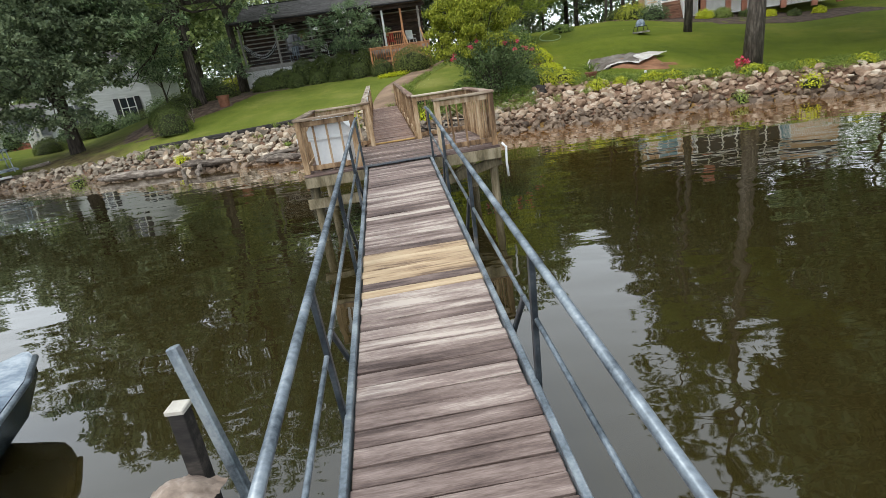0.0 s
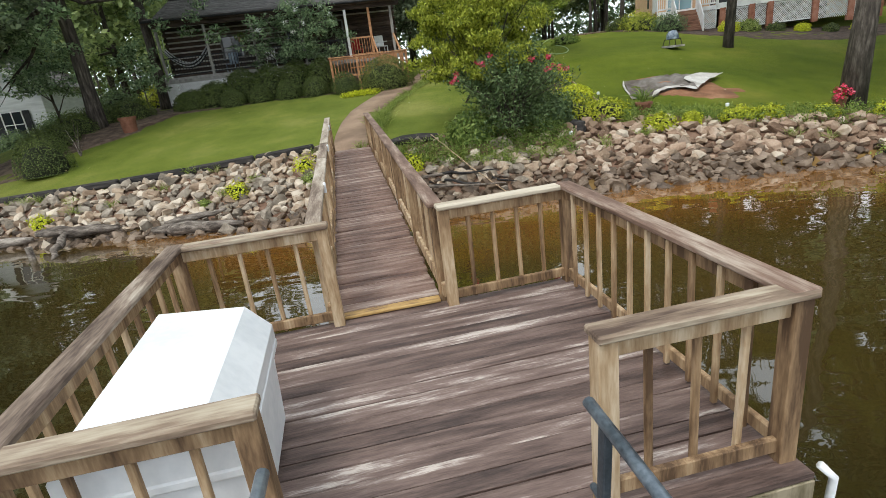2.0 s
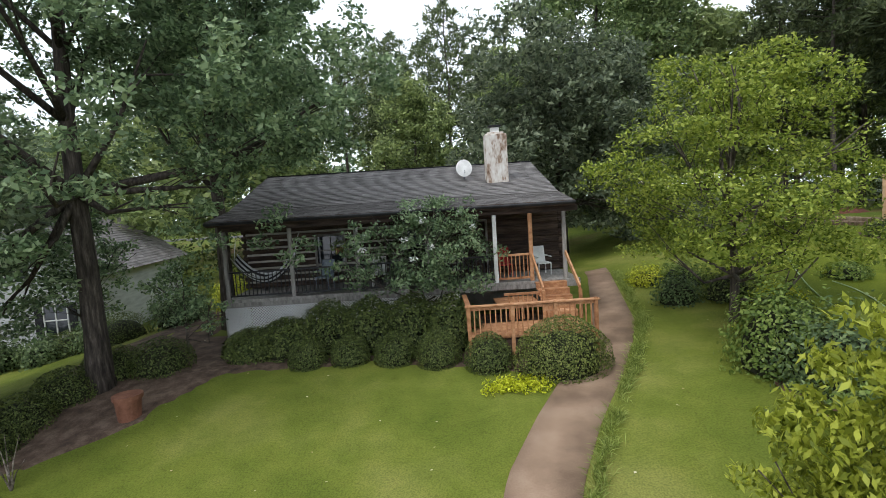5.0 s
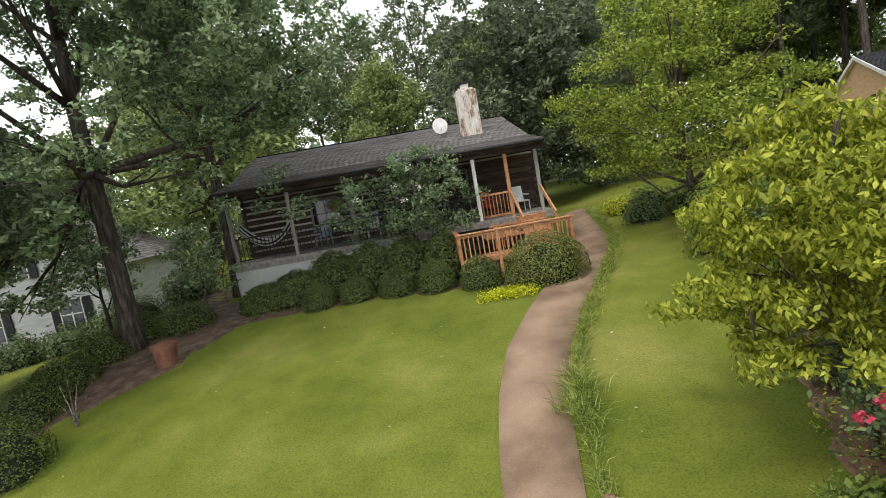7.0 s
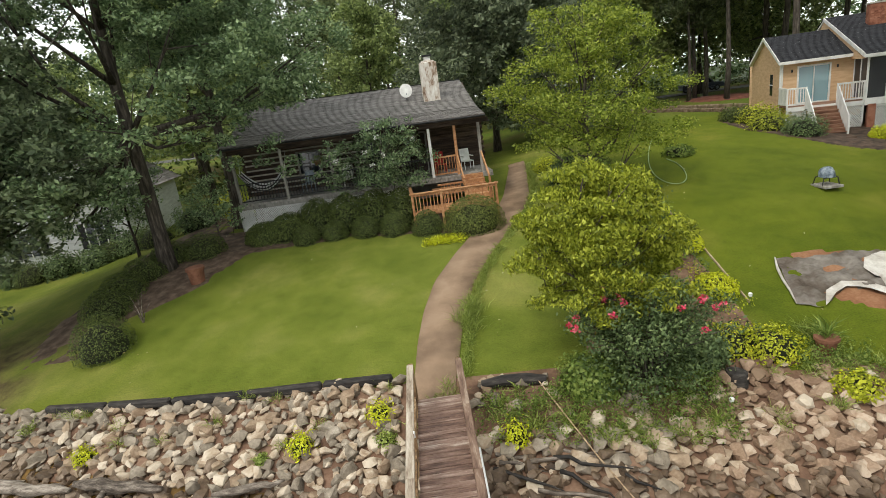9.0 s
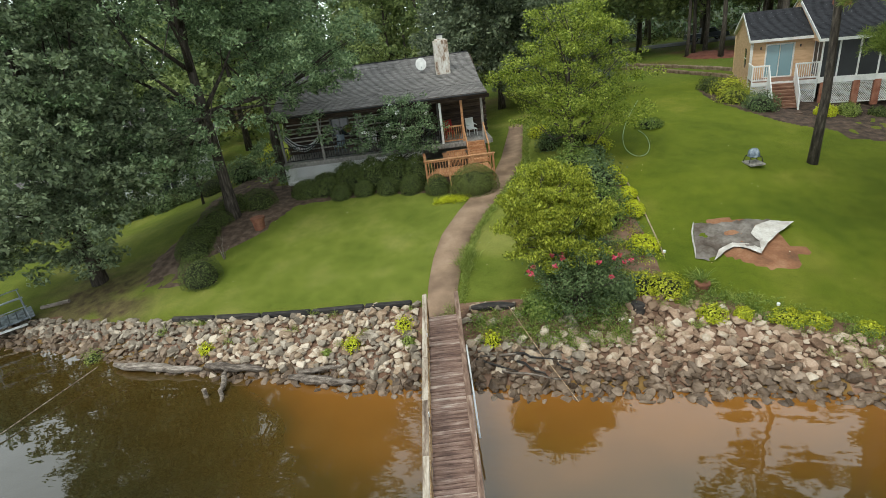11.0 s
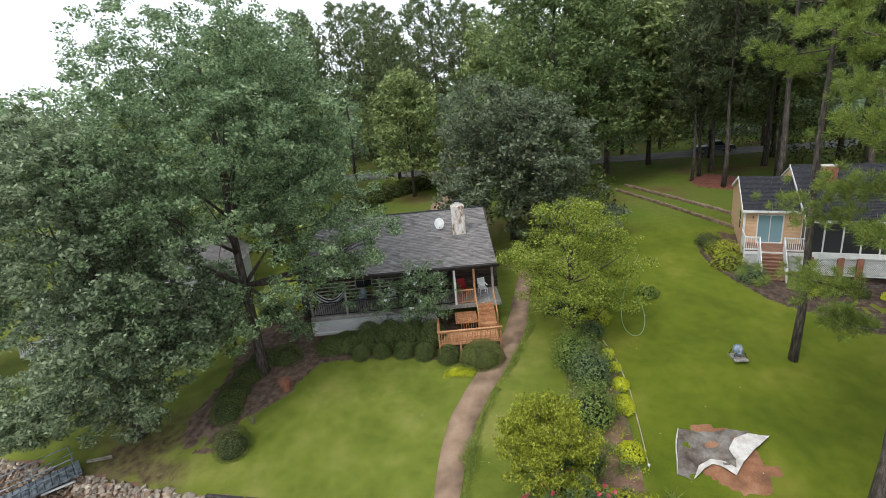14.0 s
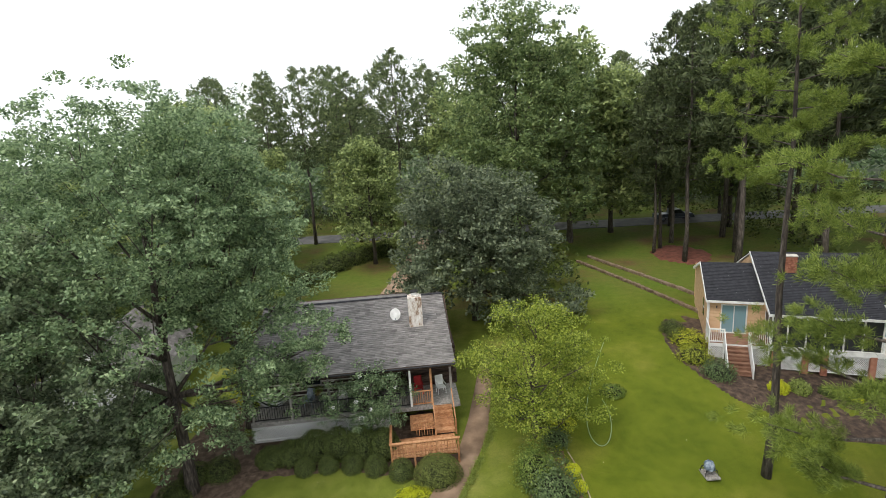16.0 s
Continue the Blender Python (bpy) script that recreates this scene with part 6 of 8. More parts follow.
basket = thing("hanging_basket", H1 @ Matrix.Translation((-8.1, 0.15, PF + 1.35)), "hanging basket of leafy green fern under the porch eave", "plant")
rs = np.random.RandomState(5)
part("pot", Shape().tube([(0, 0, 0), (0, 0, 0.2)], [0.11, 0.17], 10), TERRA, basket)
part("foliage", quads("foliage", leaf_quads(rs, clump_points(rs, np.array([(0, 0, 0.22)]), 260, 0.36, 0.7), 0.13, aspect=0.25), DOGW), None, basket)
part("hanger", Shape().tube([(0, 0, 0.2), (0, 0, 1.0)], 0.006, 5), BLACKM, basket)

# ---- the peach-coloured house ----
H2 = Matrix.Translation((20.21, 42.38, -0.12)) @ Matrix.Rotation(radians(-15.75), 4, "Z") @ Matrix.Translation((-0.886, 0.488, 0)) @ Matrix.Diagonal((0.8, 0.8, 1, 1))
villa = thing("peach_house", H2, "peach-coloured house with charcoal roof, white trim and screened porch", "house")
FZ = 5.08
# left wing with the glass door; its front stands back behind the deck
WY = 2.44
for x0, x1, z0, z1 in ((-4.43, -3.34, 4.2, 7.5), (-1.44, 0.0, 4.2, 7.5), (-3.34, -1.44, 7.12, 7.5), (-3.34, -1.44, 4.2, FZ)):
    part("front_wall", Shape().box(((x0 + x1) / 2, WY + 0.08, (z0 + z1) / 2), (x1 - x0, 0.16, z1 - z0), ease=0.002), PEACH, villa)
part("side_wall", Shape().prism([(WY + 0.16, 3.8), (WY + 0.16, 7.5), (7.6, 9.0), (12.8, 7.5), (12.8, 3.8)], 0, -4.43, -4.27), PEACH, villa)
for y in (5.2,):
    win = part("window", Shape().box((-4.44, y, 6.2), (0.05, 0.75, 1.25)), GLASSD, villa)
    part("frame", Shape().box((-4.455, y, 6.2), (0.03, 0.9, 0.07)), WHITEW, win)
door = part("glass_door", Shape().box((-2.39, WY + 0.1, 6.1), (1.86, 0.05, 2.0)), GLASSB, villa, "pale blue sliding glass door with white frame")
for x in (-3.36, -2.39, -1.42):
    part("frame", Shape().box((x, WY - 0.015, 6.1), (0.10 if x != -2.39 else 0.06, 0.11, 2.06)), WHITEW, door)
for z in (7.14, 5.1):
    part("frame", Shape().box((-2.39, WY - 0.015, z), (2.05, 0.1, 0.09)), WHITEW, door)
for x in (-3.75, -1.0):
    part("wall_lamp", Shape().box((x, WY - 0.06, 6.95), (0.09, 0.12, 0.16)), BLACKM, villa)
part("corner_trim", Shape().box((-4.44, WY - 0.01, 5.7), (0.12, 0.12, 3.6)), WHITEW, villa)
part("drainpipe", Shape().tube([(-4.34, WY - 0.12, 7.4), (-4.36, WY - 0.08, 4.0)], 0.04, 8), WHITEW, villa)
shingled(villa, (-4.62, WY - 0.42, 7.52), (0.0, WY - 0.42, 7.52), (0.0, 7.6, 9.06), (-4.62, 7.6, 9.06), 26, SHINGD)
shingled(villa, (0.0, 12.9, 7.5), (-4.62, 12.9, 7.5), (-4.62, 7.6, 9.06), (0.0, 7.6, 9.06), 24, SHINGD)
part("roof_deck", Shape().prism([(WY - 0.4, 7.46), (7.6, 9.03), (12.88, 7.46), (12.88, 7.36), (7.6, 8.92), (WY - 0.4, 7.36)], 0, -4.60, -0.01), WHITEW, villa)
part("fascia", Shape().beam((-4.64, WY - 0.44, 7.43), (0.02, WY - 0.44, 7.43), 0.05, 0.17), WHITEW, villa)
part("rake_board", Shape().beam((-4.64, WY - 0.42, 7.46), (-4.64, 7.6, 9.0), 0.05, 0.2), WHITEW, villa)
part("rake_board", Shape().beam((-4.64, 12.9, 7.46), (-4.64, 7.6, 9.0), 0.05, 0.2), WHITEW, villa)
# main part with the screened porch in front
shingled(villa, (-0.35, -0.45, 7.42), (7.6, -0.45, 7.42), (7.6, 8.6, 9.75), (-0.35, 8.6, 9.75), 42, SHINGD)
shingled(villa, (7.6, 1.9, 7.75), (13.2, 1.9, 7.75), (13.2, 8.6, 9.75), (7.6, 8.6, 9.75), 32, SHINGD)
shingled(villa, (13.2, 15.0, 7.6), (-0.35, 15.0, 7.6), (-0.35, 8.6, 9.75), (13.2, 8.6, 9.75), 30, SHINGD)
part("roof_deck", Shape().prism([(-0.43, 7.36), (8.6, 9.71), (14.98, 7.56), (14.98, 7.46), (8.6, 9.6), (-0.43, 7.26)], 0, -0.33, 7.58), WHITEW, villa)
part("roof_deck", Shape().prism([(1.92, 7.69), (8.6, 9.71), (14.98, 7.56), (14.98, 7.46), (8.6, 9.6), (1.92, 7.59)], 0, 7.6, 13.18), WHITEW, villa)
part("fascia", Shape().beam((-0.37, -0.47, 7.33), (7.62, -0.47, 7.33), 0.05, 0.17), WHITEW, villa)
part("fascia", Shape().beam((7.6, 1.88, 7.66), (13.22, 1.88, 7.66), 0.05, 0.17), WHITEW, villa)
part("rake_board", Shape().beam((-0.37, -0.45, 7.36), (-0.37, 8.6, 9.69), 0.05, 0.22), WHITEW, villa)
part("gable_wall", Shape().prism([(0.0, 7.2), (WY, 7.2), (8.6, 8.9), (14.6, 7.4), (8.6, 9.58)], 0, -0.26, -0.12), PEACH, villa)
part("main_wall", Shape().box((6.4, 2.52, 5.9), (13.0, 0.16, 3.5)), PEACH, villa)
part("side_wall", Shape().box((12.95, 8.6, 5.7), (0.16, 12.1, 3.9)), PEACH, villa)
part("rear_wall", Shape().box((4.3, 14.6, 5.6), (17.2, 0.16, 3.8)), PEACH, villa)
win = part("window", Shape().box((8.4, 2.42, 6.3), (0.95, 0.06, 1.75)), GLASSB, villa)
for x in (7.87, 8.93):
    part("frame", Shape().box((x, 2.4, 6.3), (0.1, 0.1, 1.9)), WHITEW, win)
for z in (5.4, 7.2):
    part("frame", Shape().box((8.4, 2.4, z), (0.96, 0.1, 0.1)), WHITEW, win)
posts = [0.0, 1.08, 2.36, 3.62, 4.88, 6.12, 7.35]
for x in posts:
    part("porch_post", Shape().box((x, 0, 6.2), (0.11, 0.11, 2.1)), WHITEW, villa)
for x0, x1 in zip(posts, posts[1:]):
    part("screen", Shape().box(((x0 + x1) / 2, 0.01, 6.2), (x1 - x0 - 0.11, 0.02, 2.1)), SCREEN, villa)
for y0, y1 in ((0.0, 1.2), (1.2, WY)):
    part("screen", Shape().box((-0.0, (y0 + y1) / 2, 6.2), (0.02, y1 - y0 - 0.1, 2.1)), SCREEN, villa)
    part("porch_post", Shape().box((0.0, y1 - 0.05, 6.2), (0.1, 0.1, 2.1)), WHITEW, villa)
part("porch_header", Shape().beam((-0.06, 0, 7.28), (7.42, 0, 7.28), 0.13, 0.13), WHITEW, villa)
part("floor_band", Shape().beam((-0.06, -0.04, 4.98), (7.42, -0.04, 4.98), 0.14, 0.36), WHITEW, villa)
part("porch_floor", Shape().box((3.7, 1.25, 4.9), (7.4, 2.3, 0.14)), STEPW, villa)
for x in (0.35, 2.45, 3.75, 6.9):
    part("brick_pier", Shape().box((x, 0.05, 4.1), (0.42, 0.36, 1.5)), BRICK, villa)
for x0, x1 in ((0.6, 2.2), (2.7, 3.5), (4.0, 6.65)):
    part("skirt_frame", Shape().beam((x0, 0.0, 4.74), (x1, 0.0, 4.74), 0.04, 0.08), WHITEW, villa)
    part("skirt_frame", Shape().beam((x0, 0.0, 3.6), (x1, 0.0, 3.6), 0.04, 0.08), WHITEW, villa)
    lattice(villa, (x0, 0.0), (x1, 0.0), 3.58, 4.74, 0.13, WHITEW, 0.04)
# dark sheet behind the lattice, painting the shade below the porch floor
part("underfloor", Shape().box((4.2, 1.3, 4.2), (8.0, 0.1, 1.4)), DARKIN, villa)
# right-hand deck with white rail, lattice door and steps
part("side_deck", Shape().box((9.4, 1.1, 4.98), (4.0, 2.5, 0.3)), WHITEW, villa)
for z in (5.25, 6.05):
    part("deck_rail", Shape().beam((7.5, -0.1, z), (11.3, -0.1, z), 0.06, 0.08), WHITEW, villa)
spindles(villa, (7.5, -0.1), (11.3, -0.1), 5.2, 6.05, 5.2, 6.05, 0.13, WHITEW, 0.035, "spindle")
for x in (9.3, 11.2):
    part("brick_pier", Shape().box((x, 0.05, 4.0), (0.42, 0.36, 1.6)), BRICK, villa)
lattice(villa, (7.1, 0.0), (9.1, 0.0), 3.5, 4.8, 0.13, WHITEW, 0.04)
lattice(villa, (9.5, -0.02), (10.9, -0.02), 3.4, 4.8, 0.13, WHITEW, 0.04)
part("stair_rail", Shape().beam((11.3, -0.1, 6.05), (13.3, -0.1, 4.6), 0.06, 0.1), WHITEW, villa)
part("stair_rail", Shape().beam((11.3, -0.1, 5.15), (13.3, -0.1, 3.7), 0.06, 0.2), WHITEW, villa)
spindles(villa, (11.3, -0.1), (13.3, -0.1), 5.15, 6.05, 3.7, 4.6, 0.14, WHITEW, 0.035, "spindle")
# front deck, its rails and brown steps
part("front_deck", Shape().box((-2.2, 1.2, FZ - 0.06), (4.5, 2.46, 0.1)), STEPW, villa)
part("deck_band", Shape().beam((-4.5, -0.02, 4.95), (-0.1, -0.02, 4.95), 0.06, 0.24), WHITEW, villa)
SX0, SX1 = -3.4, -1.6
for x0, x1 in ((-4.5, SX0), (SX1, -0.12)):
    for z in (5.2, 6.05):
        part("deck_rail", Shape().beam((x0, 0, z), (x1, 0, z), 0.07, 0.09), WHITEW, villa)
    spindles(villa, (x0, 0), (x1, 0), 5.15, 6.05, 5.15, 6.05, 0.15, WHITEW, 0.045, "spindle")
    for x in (x0, x1):
        part("deck_post", Shape().box((x, 0, 5.0), (0.1, 0.1, 2.2)), WHITEW, villa)
for z in (5.2, 6.05):
    part("deck_rail", Shape().beam((-4.5, 0, z), (-4.5, WY, z), 0.07, 0.09), WHITEW, villa)
part("rail_panel", Shape().box((-4.5, 1.22, 5.6), (0.04, 2.3, 0.8)), WHITEW, villa)
lattice(villa, (-4.45, 0.02), (SX0, 0.02), 3.7, 4.84, 0.13, WHITEW, 0.04)
lattice(villa, (SX1, 0.02), (-0.1, 0.02), 3.7, 4.84, 0.13, WHITEW, 0.04)
ns = 8
for i in range(ns):
    z = FZ - (i + 1) * (FZ - 3.72) / ns
    part("step", Shape().box(((SX0 + SX1) / 2, -0.16 - i * 0.3, z + 0.02), (SX1 - SX0 - 0.1, 0.31, 0.05)), STEPW, villa)
    part("riser", Shape().box(((SX0 + SX1) / 2, -0.02 - i * 0.3, z + 0.1), (SX1 - SX0 - 0.12, 0.03, 0.15)), STEPW, villa)
for x in (SX0, SX1):
    part("stair_panel", Shape().prism([(0.0, FZ + 0.05), (0.0, FZ + 1.0), (-2.45, 4.55), (-2.5, 3.62), (-2.3, 3.62)], 0, x - 0.03, x + 0.03), WHITEW, villa)
    part("stair_post", Shape().box((x, -2.48, 4.1), (0.1, 0.1, 1.0)), WHITEW, villa)
part("landing", Shape().box(((SX0 + SX1) / 2, -3.1, 3.56), (2.0, 1.3, 0.08)), MULCH, villa)
bc = part("chimney", Shape().box((2.1, 5.6, 9.25), (1.15, 0.7, 1.6)), BRICK, villa, "red brick chimney on the charcoal roof")
for k in range(14):
    part("brick", Shape().box((2.1 + (-0.42 + 0.21 * (k % 5)), 5.245, 9.25 + 0.17 * (k // 5) + 0.03 * (k % 2)), (0.19, 0.02, 0.07), ease=0.004), BRICK, bc)
part("chimney_cap", Shape().box((2.1, 5.6, 10.09), (1.25, 0.8, 0.08)), CHINK, bc)

# ---- the white neighbour beyond the oaks ----
H3 = Matrix.Translation((-21.4, 40.7, -0.45)) @ Matrix.Rotation(radians(14), 4, "Z")
nb_house = thing("white_house", H3, "grey-white sided neighbour house with shuttered windows and porch", "house")
part("gable_wall", Shape().prism([(-7.2, 1.6), (0.0, 1.6), (0.0, 5.6), (-3.6, 8.0), (-7.2, 5.6)], 1, 0.0, 0.2), SIDING, nb_house)
part("side_wall", Shape().box((-0.1, 5.1, 3.6), (0.2, 9.8, 4.0)), SIDING, nb_house)
part("side_wall", Shape().box((-7.1, 5.1, 3.6), (0.2, 9.8, 4.0)), SIDING, nb_house)
part("rear_wall", Shape().box((-3.6, 9.9, 3.6), (6.8, 0.2, 4.0)), SIDING, nb_house)
for sx in (-1, 1):
    xo = -3.6 + sx * 4.0
    shingled(nb_house, (xo, 10.4, 5.33) if sx < 0 else (xo, -0.4, 5.33), (xo, -0.4, 5.33) if sx < 0 else (xo, 10.4, 5.33), (-3.6, -0.4, 8.02) if sx < 0 else (-3.6, 10.4, 8.02), (-3.6, 10.4, 8.02) if sx < 0 else (-3.6, -0.4, 8.02), 22, SHING)
    part("rake_board", Shape().beam((xo, -0.42, 5.3), (-3.6, -0.42, 7.98), 0.05, 0.2), WHITEW, nb_house)
for x, z in ((-1.7, 3.5), (-5.2, 3.5), (-3.6, 6.2)):
    win = part("window", Shape().box((x, -0.02, z), (0.95, 0.06, 1.35)), GLASSD, nb_house)
    for dx in (-0.5, 0, 0.5):
        part("frame", Shape().box((x + dx, -0.06, z), (0.06, 0.05, 1.45)), WHITEW, win)
    part("frame", Shape().box((x, -0.065, z), (0.94, 0.045, 0.05)), WHITEW, win)
    for dx in (-0.72, 0.72):
        part("shutter", Shape().box((x + dx, -0.05, z), (0.34, 0.05, 1.45)), BLACKM, win)
part("porch_roof", Shape().prism([(-1.2, 4.2), (3.6, 4.9), (3.6, 4.75), (-1.2, 4.05)], 0, -14.0, -7.3), SHING, nb_house)
part("porch_wall", Shape().box((-10.6, 3.5, 3.2), (6.6, 0.2, 3.0)), SIDING, nb_house)
part("porch_floor", Shape().box((-10.6, 1.2, 2.3), (6.6, 4.6, 0.2)), WHITEW, nb_house)
for x in (-13.8, -11.7, -9.6, -7.5):
    part("porch_post", Shape().box((x, -1.0, 3.2), (0.13, 0.13, 1.9)), WHITEW, nb_house)
for z in (2.5, 3.25):
    part("porch_rail", Shape().beam((-13.8, -1.0, z), (-9.7, -1.0, z), 0.06, 0.08), WHITEW, nb_house)
spindles(nb_house, (-13.8, -1.0), (-9.7, -1.0), 2.45, 3.25, 2.45, 3.25, 0.14, WHITEW, 0.04, "spindle")
for i in range(4):
    part("step", Shape().box((-8.6, -1.3 - 0.3 * i, 2.1 - 0.17 * i), (1.5, 0.32, 0.18)), BRICK, nb_house)
for x in (-9.5, -7.7):
    part("stair_rail", Shape().beam((x, -1.0, 3.2), (x, -2.5, 2.4), 0.06, 0.1), WHITEW, nb_house)
    spindles(nb_house, (x, -1.0), (x, -2.5), 2.3, 3.2, 1.5, 2.4, 0.14, WHITEW, 0.04, "spindle")

# ---- a tan house among the far pines ----
H4 = Matrix.Translation((41.0, 62.5, 0)) @ Matrix.Rotation(radians(-30), 4, "Z")
far_house = thing("tan_house", H4, "small tan house with charcoal roof among the pines", "house")
part("gable_wall", Shape().prism([(0, 4.0), (6.0, 4.0), (6.0, 6.6), (3.0, 7.9), (0, 6.6)], 1, 0.0, 0.2), PEACH, far_house)
part("side_wall", Shape().box((0.1, 5.0, 5.3), (0.2, 9.8, 2.6)), PEACH, far_house)
part("side_wall", Shape().box((5.9, 5.0, 5.3), (0.2, 9.8, 2.6)), PEACH, far_house)
part("rear_wall", Shape().prism([(0.2, 4.0), (5.8, 4.0), (5.8, 6.6), (3.0, 7.8), (0.2, 6.6)], 1, 9.7, 9.9), PEACH, far_house)
shingled(far_house, (-0.4, 10.2, 6.45), (-0.4, -0.3, 6.45), (3.0, -0.3, 7.95), (3.0, 10.2, 7.95), 16, SHINGD)
shingled(far_house, (6.4, -0.3, 6.45), (6.4, 10.2, 6.45), (3.0, 10.2, 7.95), (3.0, -0.3, 7.95), 16, SHINGD)
win = part("window", Shape().box((3.0, -0.03, 5.7), (0.9, 0.06, 1.2)), GLASSD, far_house)
for dx in (-0.68, 0.68):
    part("shutter", Shape().box((3.0 + dx, -0.04, 5.7), (0.34, 0.05, 1.25)), BLACKM, win)


# ---- stones of the shore ----
def stone_mesh(rs, material, name="rock"):
    pts = unit(rs.normal(size=(16, 3))) * rs.uniform(0.76, 1.0, (16, 1)) * np.array([0.58, 0.46, 0.36])
    bm = bmesh.new()
    for p in pts:
        bm.verts.new(p)
    r = bmesh.ops.convex_hull(bm, input=bm.verts)
    loose = [v for v in bm.verts if not v.link_faces]
    bmesh.ops.delete(bm, geom=loose, context="VERTS")
    me = bpy.data.meshes.new(name)
    bm.to_mesh(me)
    bm.free()
    me.materials.append(material)
    return me


rs = np.random.RandomState(3)
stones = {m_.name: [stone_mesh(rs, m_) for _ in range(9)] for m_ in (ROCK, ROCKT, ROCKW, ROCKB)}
riprap = thing("riprap", Matrix.Identity(4), "bank of loose grey and tan angular riprap stones", "rocks")
joined = {m_.name: Shape() for m_ in (ROCK, ROCKT, ROCKW, ROCKB)}
single = 0
x = -38.0
places = []
while x < 27:
    w, b = along(WATERLINE, x), along(BANKLINE, x)
    wide = b - w + 0.75
    rows = max(3, int(wide / (0.185 if x < 1 else 0.165)))
    for j in range(rows):
        v = w - 0.55 + (j + rs.uniform(-0.4, 0.4)) * wide / rows
        places.append((x + rs.uniform(-0.14, 0.14), v))
    x += 0.2 if x < 1 else 0.18
for x, y in places:
    z = ground_z(x, y)
    w, b = along(WATERLINE, x), along(BANKLINE, x)
    f = (y - w) / (b - w)
    if y > 22.6 and -3.5 < x < -1.9:
        continue
    if -2.4 < x < -0.4 and f > 0.55 and rs.uniform() < 0.6:
        continue
    if -0.4 < x < 3.4 and f > 0.62 and rs.uniform() < 0.75:
        continue
    if x > 3.2 and f > 0.93 and rs.uniform() < 0.7:
        continue
    big = (0.25 if x < 1 else 0.22) + (0.27 if x < 1 else 0.30) * rs.uniform() ** 2.0
    wet = z < 0.14 + 0.1 * rs.normal() or (x > -3 and f < 0.27 + 0.12 * rs.normal())
    tan = rs.uniform() < (0.58 if -13 < x < 3 else 0.34 if x > 3 else 0.12)
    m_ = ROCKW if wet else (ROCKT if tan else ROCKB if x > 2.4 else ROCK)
    me = stones[m_.name][rs.randint(9)]
    M = Matrix.Translation((x, y, max(z, -0.25) + big * 0.20)) @ Euler((rs.uniform(-0.5, 0.5), rs.uniform(-0.5, 0.5), rs.uniform(0, 6.28))).to_matrix().to_4x4() @ Matrix.Diagonal((big, big * rs.uniform(0.8, 1.1), big * rs.uniform(0.8, 1.15), 1))
    if -6.4 < x < -3.4 and single < 300:
        part("rock", me, None, riprap, at=M)
        single += 1
    else:
        joined[m_.name].add([M @ v.co for v in me.vertices], [tuple(p.vertices) for p in me.polygons])
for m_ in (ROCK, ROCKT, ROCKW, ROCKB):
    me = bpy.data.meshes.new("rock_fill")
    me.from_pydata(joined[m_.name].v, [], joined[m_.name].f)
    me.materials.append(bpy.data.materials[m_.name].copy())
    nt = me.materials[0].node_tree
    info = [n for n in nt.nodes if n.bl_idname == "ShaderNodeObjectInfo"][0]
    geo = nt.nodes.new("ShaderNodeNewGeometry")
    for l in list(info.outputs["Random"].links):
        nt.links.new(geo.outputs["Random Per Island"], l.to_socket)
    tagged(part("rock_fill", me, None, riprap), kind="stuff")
me = stones[ROCK.name][2]
solo("boulder", me, None, "single pale boulder at the water's edge", "rock", at=Matrix.Translation((-5.8, 21.1, 0.1)) @ Matrix.Diagonal((0.55, 0.45, 0.6, 1)))

# landscape timbers on top of the bank
r = random.Random(8)
xs_ = [-13.8, -11.8, -9.8, -7.7, -5.6, -3.75]
for x0, x1 in zip(xs_, xs_[1:]):
    a = Vector((x0 + 0.03, along(BANKLINE, x0) + 0.05, along(BANKTOP, x0) + 0.17))
    b = Vector((x1 - 0.03, along(BANKLINE, x1) + 0.05, along(BANKTOP, x1) + 0.17))
    solo("landscape_timber", Shape().beam(a, b, 0.2, 0.22, ease=0.05), TIMBER, "long black landscape timber along the top of the bank", "timber", group="timbers along the bank")
solo("black_log", Shape().tube([(-1.6, 23.58, 1.40), (-1.1, 23.6, 1.45), (-0.55, 23.6, 1.45), (-0.1, 23.55, 1.43)], [0.10, 0.14, 0.14, 0.10], 9), TIMBER, "short black burnt log lying on the bank", "log")
solo("stump", Shape().tube([(3.98, 23.3, 0.8), (3.98, 23.3, 1.2), (3.99, 23.3, 1.38), (4.0, 23.3, 1.42)], [0.27, 0.24, 0.22, 0.12], 11), TIMBER, "charred black tree stump on the stony bank", "stump")


def wander(a, b, n, amp, rr):
    a, b = Vector(a), Vector(b)
    return [a.lerp(b, i / n) + Vector((rr.uniform(-amp, amp), rr.uniform(-amp, amp), rr.uniform(-amp, amp) * 0.5)) for i in range(n + 1)]


for a, b, r0 in (((-15.4, 23.0, 0.2), (-11.4, 22.4, 0.2), 0.17), ((-11.3, 22.45, 0.34), (-9.0, 22.15, 0.3), 0.15), ((-7.9, 21.75, 0.16), (-5.5, 21.3, 0.2), 0.16), ((-7.6, 21.85, 0.3), (-6.0, 21.95, 0.45), 0.09), ((-10.4, 22.2, 0.3), (-10.1, 20.8, 0.02), 0.1)):
    p = wander(a, b, 7, 0.07, r)
    solo("driftwood_log", Shape().tube(p, [r0 * q for q in (0.5, 0.9, 1.0, 1.05, 0.95, 0.85, 0.7, 0.35)], 8), DRIFT, "grey weathered driftwood log stranded along the waterline", "driftwood", group="driftwood along the shore", smooth=True)
